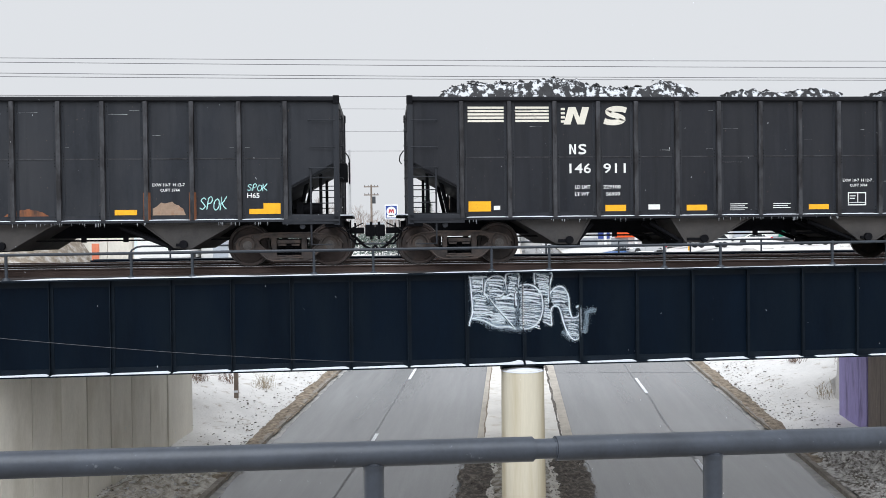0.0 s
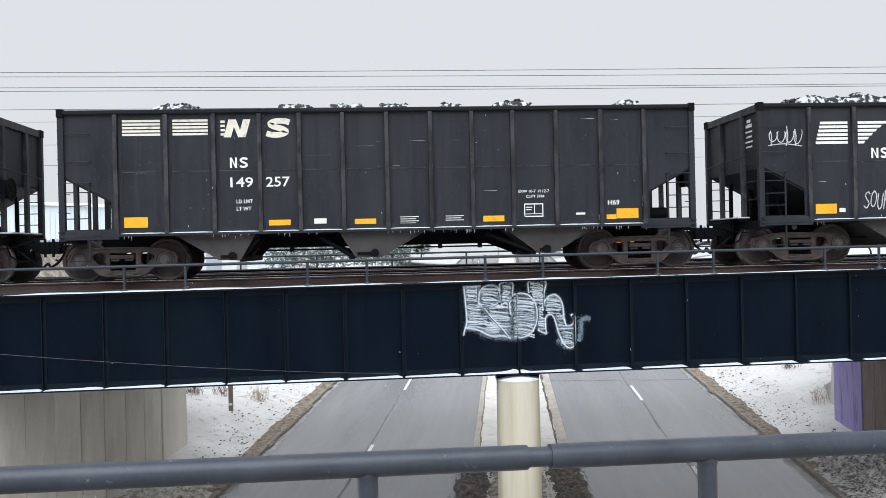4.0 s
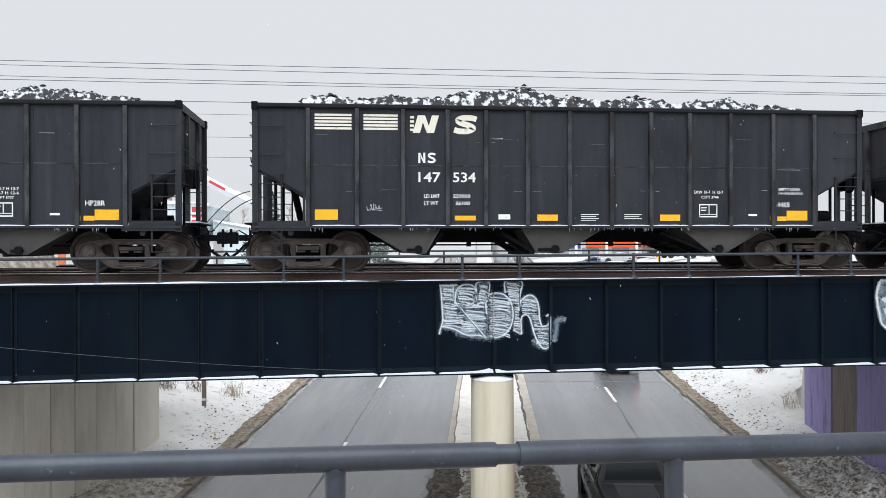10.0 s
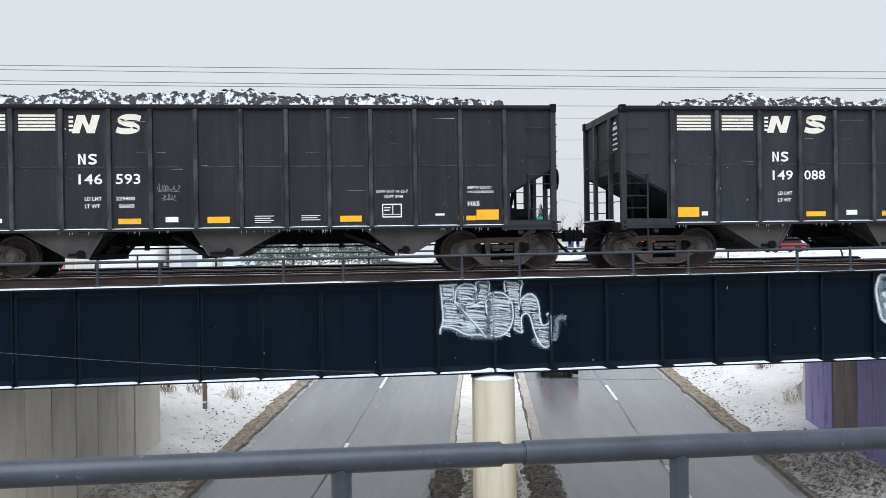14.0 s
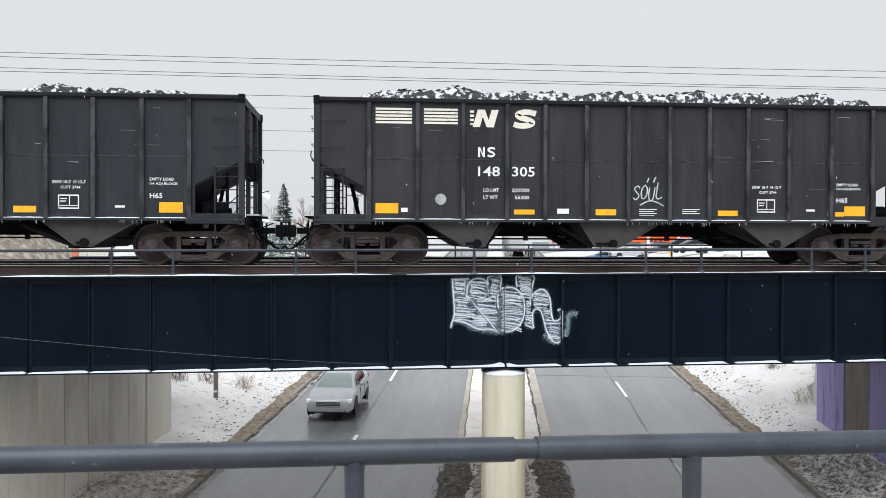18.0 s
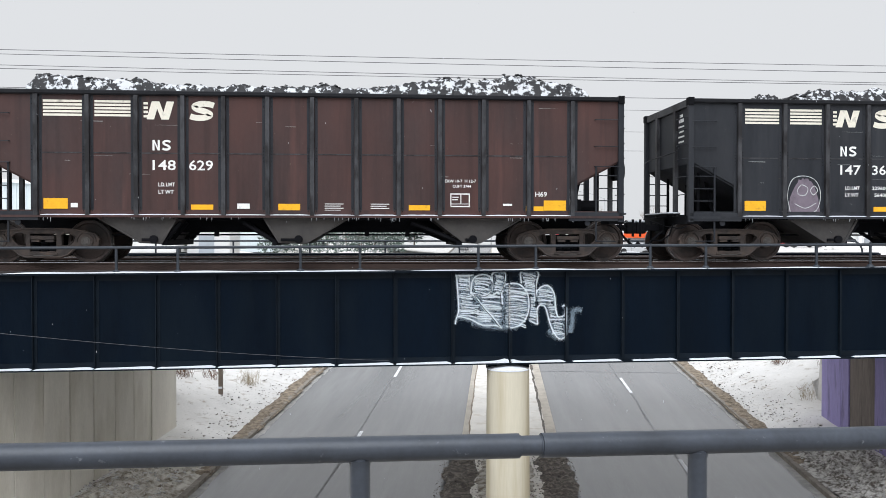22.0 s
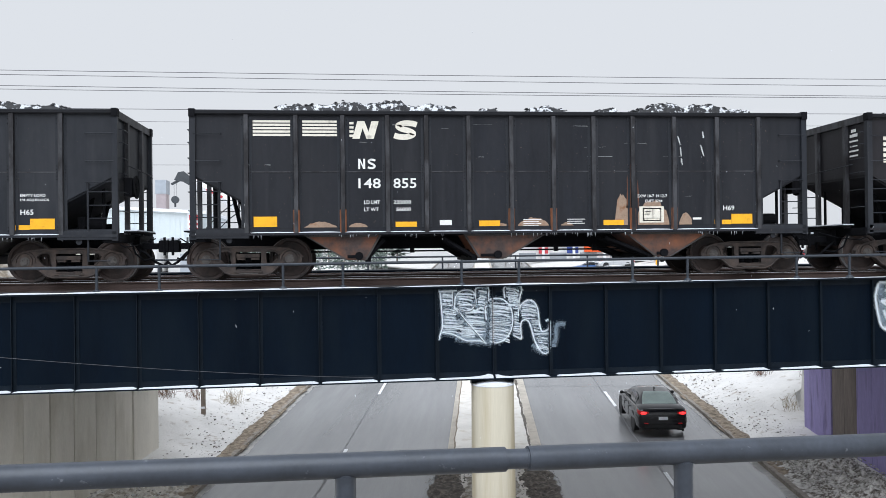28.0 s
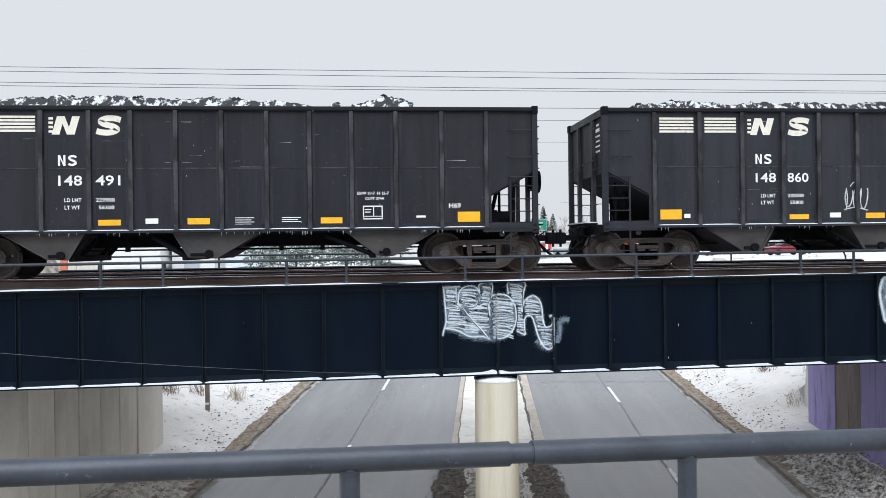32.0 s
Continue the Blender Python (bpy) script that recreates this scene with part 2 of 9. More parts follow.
M = {
    "girder": material("girder_paint", (0.0016, 0.0049, 0.0105), 0.6, spec=0.06, var=0.35, scale=0.8, fine=25, over=(0.0042, 0.0085, 0.0140), cover=0.40, soft=0.14, over_scale=1.3, stretch=(1, 1, 0.25)),
    "girder_edge": material("worn_girder_paint", (0.0040, 0.0078, 0.0130), 0.6, spec=0.12, var=0.4, scale=3),
    "snow": material("snow", (0.66, 0.685, 0.73), 0.7, var=0.06, scale=3, fine=30, bump=0.5),
    "snow_ground": material("snowy_ground", (0.645, 0.628, 0.605), 0.8, var=0.12, scale=0.9, fine=14, bump=1.0, over=(0.34, 0.29, 0.235), cover=0.35, soft=0.07, over_scale=2.6, shift=False),
    "field": material("snow_field", (0.78, 0.80, 0.84), 0.8, var=0.1, scale=0.05, fine=2, bump=0.5, over=(0.4, 0.36, 0.3), cover=0.36, soft=0.1, over_scale=0.12, shift=False),
    "dirt": material("salted_dirt", (0.13, 0.105, 0.08), 0.9, var=0.5, scale=4, fine=30, bump=1.0, over=(0.6, 0.58, 0.55), cover=0.42, soft=0.07, over_scale=5, shift=False),
    "asphalt": material("damp_asphalt", (0.195, 0.195, 0.197), 0.26, spec=0.6, var=0.16, scale=0.5, fine=45, bump=0.02, over=(0.128, 0.130, 0.135), cover=0.48, soft=0.16, over_scale=0.8, stretch=(1, 0.07, 1), turn=8.4, over_rough=0.16, shift=False),
    "line": material("worn_road_paint", (0.72, 0.73, 0.74), 0.6, var=0.15, scale=6, fine=40, over=(0.3, 0.31, 0.32), cover=0.3, over_scale=9),
    "concrete": material("pale_concrete", (0.67, 0.635, 0.56), 0.85, var=0.12, scale=1.2, fine=30, bump=0.25, over=(0.46, 0.42, 0.34), cover=0.38, soft=0.14, over_scale=1.0, stretch=(1, 1, 0.3)),
    "kerb": material("worn_kerb_concrete", (0.45, 0.41, 0.355), 0.85, var=0.22, scale=2, fine=30, bump=0.5, over=(0.32, 0.28, 0.235), cover=0.36, soft=0.15, over_scale=3),
    "kerb_dirt": material("grit_covered_kerb", (0.27, 0.245, 0.215), 0.9, var=0.3, scale=3, fine=35, bump=0.8, over=(0.16, 0.135, 0.11), cover=0.42, soft=0.15, over_scale=7, shift=False),
    "column": material("cream_painted_concrete", (0.51, 0.465, 0.365), 0.7, var=0.10, scale=1.5, fine=25, bump=0.15, over=(0.40, 0.345, 0.24), cover=0.43, soft=0.12, over_scale=1.6, stretch=(1.6, 1.6, 0.12)),
    "purple": material("purple_painted_concrete", (0.34, 0.295, 0.56), 0.75, var=0.2, scale=2, fine=25, bump=0.25, over=(0.15, 0.125, 0.25), cover=0.38, over_scale=2, stretch=(1, 1, 0.2)),
    "oldwood": material("grey_brown_boards", (0.22, 0.185, 0.165), 0.8, var=0.4, scale=2, fine=20, bump=0.4, stretch=(1, 1, 0.15)),
    "tie": material("creosoted_timber", (0.085, 0.055, 0.04), 0.85, var=0.45, scale=3, fine=30, bump=0.6, over=(0.75, 0.76, 0.78), cover=0.33, over_scale=5),
    "plank": material("rusty_brown_plank", (0.042, 0.0355, 0.033), 0.85, var=0.45, scale=1.5, fine=25, bump=0.5, stretch=(0.3, 1, 1)),
    "rail_side": material("rusted_rail", (0.06, 0.040, 0.034), 0.8, var=0.3, scale=3),
    "rail_top": material("polished_rail_head", (0.62, 0.63, 0.65), 0.25, 1.0, var=0.1, bump=0.0),
    "railing": material("grey_painted_pipe", (0.040, 0.047, 0.060), 0.40, 0.0, spec=0.4, var=0.30, scale=5, fine=60, bump=0.07, over=(0.19, 0.205, 0.225), cover=0.29, soft=0.05, over_scale=26),
    "bridge_rail": material("dark_painted_pipe", (0.03, 0.036, 0.045), 0.5, var=0.3, scale=4),
    "paint": car_paint("weathered_black_car_paint", (0.0165, 0.0190, 0.0245), (0.036, 0.0375, 0.042)),
    "paint_brown": car_paint("sooty_black_car_paint", (0.0215, 0.0210, 0.0250), (0.044, 0.042, 0.045)),
    "paint_rusty": car_paint("rusting_car_paint", (0.033, 0.027, 0.028), (0.092, 0.043, 0.037), wide=0.45, cover=0.5),
    "post": material("worn_post_paint", (0.046, 0.0465, 0.051), 0.6, 0.0, spec=0.25, var=0.4, scale=2, fine=20, over=(0.017, 0.016, 0.0175), cover=0.48, soft=0.08, over_scale=3.5, stretch=(1, 1, 0.45)),
    "bay": material("dusty_hopper_steel", (0.040, 0.038, 0.038), 0.75, 0.0, var=0.35, scale=1.5, fine=18, bump=0.25, over=(0.078, 0.070, 0.064), cover=0.45, soft=0.2, over_scale=1.2),
    "ice": material("clear_grey_ice", (0.50, 0.53, 0.57), 0.2, var=0.15, scale=9, bump=0.0, spec=0.5),
    "bay_rust": material("scorched_hopper_steel", (0.07, 0.05, 0.045), 0.8, 0.0, var=0.35, scale=1.5, fine=18, over=(0.27, 0.10, 0.045), cover=0.42, soft=0.16, over_scale=1.6),
    "paint_dark": car_paint("black_car_paint", (0.0125, 0.0140, 0.0185), (0.027, 0.0275, 0.031)),
    "chord": material("dark_top_chord", (0.012, 0.0125, 0.015), 0.6, spec=0.15, var=0.35, scale=2, fine=20),
    "rivet": material("dark_rivet_steel", (0.014, 0.013, 0.014), 0.7, spec=0.1, var=0.3, scale=4),
    "stained": material("trodden_median_snow", (0.70, 0.67, 0.625), 0.85, var=0.10, scale=1.2, fine=25, bump=0.5, over=(0.52, 0.46, 0.38), cover=0.36, soft=0.12, over_scale=2.5, shift=False),
    "paint_violet": car_paint("violet_black_car_paint", (0.0125, 0.0120, 0.0145), (0.0255, 0.0235, 0.0255)),
    "under": material("black_underframe", (0.0062, 0.0064, 0.0080), 0.8, spec=0.1, var=0.35, scale=3),
    "truckmetal": material("brown_cast_steel", (0.056, 0.047, 0.044), 0.8, 0.1, var=0.4, scale=3, fine=25, bump=0.35, over=(0.115, 0.085, 0.070), cover=0.42, soft=0.14, over_scale=3.5),
    "wheel": material("rusty_brown_wheel", (0.050, 0.036, 0.032), 0.6, 0.2, var=0.35, scale=4, fine=22, over=(0.028, 0.024, 0.023), cover=0.45, over_scale=3),
    "tread": material("polished_tread", (0.30, 0.29, 0.28), 0.5, 0.8, var=0.1, bump=0),
    "cap": material("bearing_cap", (0.10, 0.092, 0.086), 0.6, 0.3, var=0.4, scale=12),
    "white": material("white_stencil", (0.78, 0.78, 0.76), 0.6, var=0.1, scale=6, bump=0, over=(0.42, 0.42, 0.41), cover=0.33, over_scale=8),
    "cream": material("cream_stencil", (0.74, 0.70, 0.60), 0.6, var=0.1, scale=6, bump=0, over=(0.44, 0.41, 0.35), cover=0.36, over_scale=6),
    "yellow": material("amber_reflector", (0.85, 0.42, 0.015), 0.4, var=0.12, scale=5, bump=0, over=(0.5, 0.26, 0.03), cover=0.33, over_scale=9),
    "coal": material("coal_with_snow", (0.020, 0.020, 0.022), 0.6, var=0.5, scale=6, fine=40, bump=0.8, over=(0.62, 0.635, 0.66), cover=0.47, soft=0.03, over_scale=7.5),
    "coal_lump": material("black_coal_lump", (0.011, 0.011, 0.013), 0.5, var=0.6, scale=9, fine=40, bump=0.8, over=(0.62, 0.64, 0.67), cover=0.30, soft=0.04, over_scale=11),
}

# ---- building blocks ----
def part(name, bm, mat, parent, label="", smooth=False):
    """Links a bmesh as one mesh object, under a thing or a part."""
    me = bpy.data.meshes.new(name)
    bm.normal_update()
    bm.to_mesh(me)
    bm.free()
    if smooth:
        me.shade_smooth()
        me.set_sharp_from_angle(angle=radians(38))
    me.materials.append(mat)
    ob = new(name, me)
    ob.parent = parent
    if label:
        ob["label"] = label
    return ob


def again(ob, m, parent=None, name=None):
    """Another object on the same mesh."""
    o = new(name or ob.name.split(".")[0], ob.data)
    o.parent = parent or ob.parent
    o.matrix_basis = m
    for key in ("label", "kind"):
        if key in ob:
            o[key] = ob[key]
    return o


def thing(name, m, label, category, group="", kind=""):
    ob = new(name)
    ob.empty_display_size = 0.2
    ob.matrix_basis = m
    return tagged(ob, label, category, group, kind)


def box(bm, x0, x1, y0, y1, z0, z1, bev=0.0):
    vs = [bm.verts.new(c) for c in ((x0, y0, z0), (x1, y0, z0), (x1, y1, z0), (x0, y1, z0), (x0, y0, z1), (x1, y0, z1), (x1, y1, z1), (x0, y1, z1))]
    fs = [bm.faces.new([vs[i] for i in f]) for f in ((0, 3, 2, 1), (4, 5, 6, 7), (0, 1, 5, 4), (1, 2, 6, 5), (2, 3, 7, 6), (3, 0, 4, 7))]
    if bev:
        es = list({e for f in fs for e in f.edges})
        bmesh.ops.bevel(bm, geom=es, offset=bev, segments=2, affect="EDGES", profile=0.7)
    return vs


def rod(bm, a, b, r, seg=8, r2=None):
    a, b = Vector(a), Vector(b)
    d = b - a
    bmesh.ops.create_cone(bm, cap_ends=True, segments=seg, radius1=r, radius2=r if r2 is None else r2, depth=d.length,
                          matrix=Matrix.Translation((a + b) / 2) @ d.to_track_quat("Z", "Y").to_matrix().to_4x4())


def tube(bm, pts, r, seg=8):
    """A bent pipe through points."""
    pts = [Vector(q) for q in pts]
    rings = []
    for i, q in enumerate(pts):
        d = (pts[min(i + 1, len(pts) - 1)] - pts[max(i - 1, 0)]).normalized()
        side = d.cross(Vector((0, 0, 1)))
        side = side.normalized() if side.length > 0.05 else Vector((1, 0, 0))
        up = side.cross(d)
        rings.append([bm.verts.new(q + r * (side * math.cos(k * 2 * math.pi / seg) + up * math.sin(k * 2 * math.pi / seg))) for k in range(seg)])
    for a, b in zip(rings, rings[1:]):
        for k in range(seg):
            bm.faces.new((a[k], a[(k + 1) % seg], b[(k + 1) % seg], b[k]))
    bm.faces.new(rings[0][::-1])
    bm.faces.new(rings[-1])


def prism(bm, poly, axis, a, b):
    """A polygon pushed along an axis: 'y' takes (x, z) pairs, 'x' (y, z), 'z' (x, y)."""
    def at(q, s):
        return {"y": (q[0], s, q[1]), "x": (s, q[0], q[1]), "z": (q[0], q[1], s)}[axis]
    f = bm.faces.new([bm.verts.new(at(q, a)) for q in poly])
    g = bm.faces.new([bm.verts.new(at(q, b)) for q in poly][::-1])
    n = len(poly)
    for i in range(n):
        bm.faces.new((f.verts[i], g.verts[n - 1 - i], g.verts[n - 1 - (i + 1) % n], f.verts[(i + 1) % n]))
    bmesh.ops.recalc_face_normals(bm, faces=bm.faces)


def lathe(bm, prof, seg=32, m=Matrix(), caps=True):
    """Turns (radius, height) pairs round z."""
    rings = [[bm.verts.new(m @ Vector((r * math.cos(k * 2 * math.pi / seg), r * math.sin(k * 2 * math.pi / seg), z))) for k in range(seg)] for r, z in prof]
    for a, b in zip(rings, rings[1:]):
        for k in range(seg):
            bm.faces.new((a[k], a[(k + 1) % seg], b[(k + 1) % seg], b[k]))
    if caps:
        bm.faces.new(rings[0][::-1])
        bm.faces.new(rings[-1])
        bmesh.ops.recalc_face_normals(bm, faces=bm.faces)


def lettering(name, texts, mat, parent, label, y, flip=False):
    """Flat letters on the side of a thing; texts: (words, x, z of the foot, height, width or 0)."""
    bm = bmesh.new()
    for words, x, z, high, wide in texts:
        cu = bpy.data.curves.new("letters", "FONT")
        cu.body, cu.size, cu.resolution_u, cu.offset = words, 1.0, 2, 0.012
        ob = bpy.data.objects.new("letters", cu)
        me = bpy.data.meshes.new_from_object(ob)
        tmp = bmesh.new()
        tmp.from_mesh(me)
        xs, ys = [v.co.x for v in tmp.verts], [v.co.y for v in tmp.verts]
        sy = high / (max(ys) - min(ys))
        sx = wide / (max(xs) - min(xs)) if wide else sy
        base, left = min(ys), min(xs)
        for v in tmp.verts:
            v.co = Vector((x + (v.co.x - left) * sx, y, z + (v.co.y - base) * sy))
        me2 = bpy.data.meshes.new("tmp")
        tmp.to_mesh(me2)
        bm.from_mesh(me2)
        tmp.free()
        for d in (me, me2):
            bpy.data.meshes.remove(d)
        bpy.data.objects.remove(ob)
        bpy.data.curves.remove(cu)
    return part(name, bm, mat, parent, label)


def stroke(bm, pts, wide, y, closed=False):
    """A flat painted line through (x, z) pairs, smoothed, on a plane y = const."""
    q = [Vector((a, b)) for a, b in pts]
    fine = []
    n = len(q)
    for i in range(n - 1):
        p0, p1, p2, p3 = q[max(i - 1, 0)], q[i], q[i + 1], q[min(i + 2, n - 1)]
        for s in (0, 0.25, 0.5, 0.75):
            fine.append(0.5 * (2 * p1 + (p2 - p0) * s + (2 * p0 - 5 * p1 + 4 * p2 - p3) * s * s + (3 * p1 - p0 - 3 * p2 + p3) * s ** 3))
    fine.append(q[-1])
    prev = None
    for i, c in enumerate(fine):
        d = fine[min(i + 1, len(fine) - 1)] - fine[max(i - 1, 0)]
        d = d.normalized() if d.length > 1e-6 else Vector((1, 0))
        o = Vector((-d.y, d.x)) * wide / 2
        pair = (bm.verts.new((c.x + o.x, y, c.y + o.y)), bm.verts.new((c.x - o.x, y, c.y - o.y)))
        if prev:
            bm.faces.new((prev[0], prev[1], pair[1], pair[0]))
        prev = pair


DROPS = random.Random(3)


def droplet(bm, x, y, z, r):
    a = DROPS.uniform(0, 6.283)
    bm.faces.new([bm.verts.new((x + r * math.cos(a + k * 2.094), y, z + r * math.sin(a + k * 2.094))) for k in (0, 1, 2)])


def spray(bm, pts, core, halo, y, dense=1.0):
    """A sprayed line through (x, z) pairs: a solid core that tapers off and a cloud of droplets round it."""
    q = [Vector(p) for p in pts]
    n, fine = len(q), []
    for i in range(n - 1):
        p0, p1, p2, p3 = q[max(i - 1, 0)], q[i], q[i + 1], q[min(i + 2, n - 1)]
        for u in (0, 0.25, 0.5, 0.75):
            fine.append(0.5 * (2 * p1 + (p2 - p0) * u + (2 * p0 - 5 * p1 + 4 * p2 - p3) * u * u + (3 * p1 - p0 - 3 * p2 + p3) * u ** 3))
    fine.append(q[-1])
    prev, last = None, len(fine) - 1
    for i, c in enumerate(fine):
        d = fine[min(i + 1, last)] - fine[max(i - 1, 0)]
        d = d.normalized() if d.length > 1e-6 else Vector((1, 0))
        o = Vector((-d.y, d.x))
        if core:
            w = core * (0.35 if i in (0, last) else 1) * (0.8 + 0.5 * noise.noise(Vector((c.x * 9, c.y * 9, y))))
            row = (bm.verts.new((c.x + o.x * w, y, c.y + o.y * w)), bm.verts.new((c.x - o.x * w, y, c.y - o.y * w)))
            if prev:
                bm.faces.new((prev[0], prev[1], row[1], row[0]))
            prev = row
        if i < last:
            step = fine[i + 1] - c
            r0 = 0.0042 if halo > 0.04 else 0.0036
            for _ in range(int(step.length * 2 * halo * dense * 0.75 / (1.3 * r0 * r0) + DROPS.random())):
                p = c + step * DROPS.random() + o * DROPS.gauss(0, halo * 0.36)
                if p.y < 6.45:
                    droplet(bm, p.x, y + 0.001, p.y, r0 * DROPS.uniform(0.6, 1.4))


def mist(bm, poly, y, dense):
    """Droplets spread evenly over a shape."""
    xs, zs = [p[0] for p in poly], [p[1] for p in poly]
    area = (max(xs) - min(xs)) * (max(zs) - min(zs))
    for _ in range(int(area * dense / 4.4e-5)):
        x, z = DROPS.uniform(min(xs), max(xs)), DROPS.uniform(min(zs), max(zs))
        inside = False
        for (xa, za), (xb, zb) in zip(poly, poly[1:] + poly[:1]):
            if (za > z) != (zb > z) and x < (xb - xa) * (z - za) / (zb - za) + xa:
                inside = not inside
        if inside and z < 6.45 and noise.noise(Vector((x * 3, z * 6, 1))) > DROPS.uniform(-0.9, 0.35):
            droplet(bm, x, y, z, 0.0057 * DROPS.uniform(0.6, 1.4))


# ---- the lie of the land ----
HEAD = radians(8.4)
UP = Vector((math.sin(HEAD), math.cos(HEAD), 0))      # along the street, away from the eye
SIDE = Vector((math.cos(HEAD), -math.sin(HEAD), 0))   # across it, to the right
RAIL = 6.635
TRACK = 19.92
PLAIN = 6.0


def road_z(s):
    """The street dips under the railway: 3.3 percent on both sides of its lowest point, level past the crests."""
    if s < -12:
        return min(-0.646 + 0.033 * (-12 - s), PLAIN - 0.1)
    return min(-0.25 + 0.033 * s, PLAIN - 0.1)


def spot(s, lat, dz=0.0):
    v = UP * s + SIDE * lat
    return Vector((v.x, v.y, road_z(s) + dz))


def ribbon(bm, lat0, lat1, dz0, dz1, marks):
    prev = None
    for s in marks:
        pair = (bm.verts.new(spot(s, lat0, dz0)), bm.verts.new(spot(s, lat1, dz1)))
        if prev:
            bm.faces.new((prev[0], prev[1], pair[1], pair[0]))
        prev = pair


SMARKS = [-650, -400, -190, -100, -40, -12, 0, 10, 20, 30, 40, 60, 90, 130, 186.4, 300, 450, 650]
EDGE_L, EDGE_R, MED_L, MED_R, DASH_L, DASH_R = -7.95, 8.45, -1.12, 1.92, -4.52, 5.4


def smooth(a, b, x):
    k = min(1, max(0, (x - a) / (b - a)))
    return k * k * (3 - 2 * k)


def ground_z(x, y):
    s, lat = x * UP.x + y * UP.y, x * SIDE.x + y * SIDE.y
    low = road_z(s)
    out = max(EDGE_L - 0.3 - lat, lat - EDGE_R - 0.3, 0)
    n = noise.noise(Vector((x * 0.09, y * 0.09, 0)))
    high = PLAIN + 0.25 * n * smooth(40, 90, abs(y - 23))
    if 15.5 < y < 30.5:               # the railway's embankment behind the abutments
        high = RAIL - 0.42
        k = 1.0 if out > 3.4 else 0.0
    elif y < 14:
        k = smooth(4, 16, out)
    else:
        k = smooth(0.0, 16, out) if y > 31 else smooth(1.6, 9, out)
    bank = 0.25 * smooth(0, 2.0, out) + 0.06 * noise.noise(Vector((x * 0.8, y * 0.8, 3))) * smooth(0.3, 1, out)
    if out <= 0:
        return low - 0.12
    return (low - 0.12 + 0.2 * smooth(0, 0.25, out) + bank) * (1 - k) + max(high, low) * k


def build_ground():
    def steps(a, b, pieces):
        r = [a]
        for upto, d in pieces:
            while r[-1] < upto - 1e-6:
                r.append(min(upto, r[-1] + d))
        return r
    sl = steps(-2500, 2500, ((-400, 350), (-120, 40), (-20, 10), (14, 3), (60, 0.5), (110, 3), (300, 20), (700, 80), (2500, 450)))
    ll = steps(-2500, 2500, ((-400, 350), (-120, 40), (-40, 8), (-16, 1.5), (-8.1, 0.3), (8.6, 8.35), (17, 0.3), (40, 1.5), (120, 8), (400, 40), (2500, 350)))
    bm = bmesh.new()
    grid = []
    for s in sl:
        row = []
        for lat in ll:
            v = UP * s + SIDE * lat
            row.append(bm.verts.new((v.x, v.y, ground_z(v.x, v.y))))
        grid.append(row)
    for a, b in zip(grid, grid[1:]):
        for k in range(len(ll) - 1):
            bm.faces.new((a[k], a[k + 1], b[k + 1], b[k]))
    g = part("ground", bm, M["snow_ground"], None, smooth=True)
    tagged(g, "snow-covered ground with dirt and dry grass showing through", "ground", kind="structure")


build_ground()


def build_road():
    for name, a, b in (("road", EDGE_L, MED_L), ("road", MED_R, EDGE_R)):
        bm = bmesh.new()
        ribbon(bm, a, b, 0, 0, SMARKS)
        r = part(name, bm, M["asphalt"], None)
        tagged(r, "damp grey two-lane asphalt carriageway with worn wheel tracks", "road", kind="structure")
        lat = DASH_L if a < 0 else DASH_R
        off = 37.4 if a < 0 else 34.75
        for k in range(-7, 12):
            s0 = off + 12.19 * k
            bm = bmesh.new()
            ribbon(bm, lat - 0.06, lat + 0.06, 0.005, 0.005, (s0, s0 + 3.05))
            part("lane_dash", bm, M["line"], r, "worn white lane dash" if k == -7 else "")
    # median with kerbs, snow in the middle
    bm = bmesh.new()
    ribbon(bm, MED_L + 0.2, MED_R - 0.32, 0.17, 0.17, [m for m in SMARKS])
    md = part("median", bm, M["stained"], None)
    tagged(md, "raised street median covered with trodden snow", "median", kind="structure")
    for a, b, in ((MED_L, MED_L + 0.2), (MED_R - 0.32, MED_R)):
        bm = bmesh.new()
        marks = SMARKS
        ribbon(bm, a, a, 0.0, 0.16, marks)
        ribbon(bm, a, b, 0.16, 0.175, marks)
        ribbon(bm, b, b, 0.175, 0.0, marks)
        k = part("kerb", bm, M["kerb"], None)
        tagged(k, "dirty worn concrete median kerb", "kerb", kind="structure")
    for a, b in ((EDGE_L - 0.16, EDGE_L), (EDGE_R, EDGE_R + 0.16)):
        bm = bmesh.new()
        ribbon(bm, a, a, 0.0, 0.13, SMARKS)
        ribbon(bm, a, b, 0.13, 0.12, SMARKS)
        ribbon(bm, b, b, 0.12, 0.0, SMARKS)
        k = part("kerb", bm, M["kerb_dirt"], None)
        tagged(k, "dirty concrete kerb with road grit", "kerb", kind="structure")


build_road()


# ---- the railway bridge ----
GY = 17.8
def g_low(x): return 4.485 + 0.0044 * x
def g_top(x): return 6.475 + 0.005 * x
def g_rail(x): return 6.985 + 0.0035 * x


def slab(bm, x0, x1, y0, y1, f0, f1):
    """A box whose underside and top follow two slopes."""
    vs = box(bm, x0, x1, y0, y1, 0, 1)
    for i, v in enumerate(vs):
        v.co.z = f0(v.co.x) if i < 4 else f1(v.co.x)
    return vs


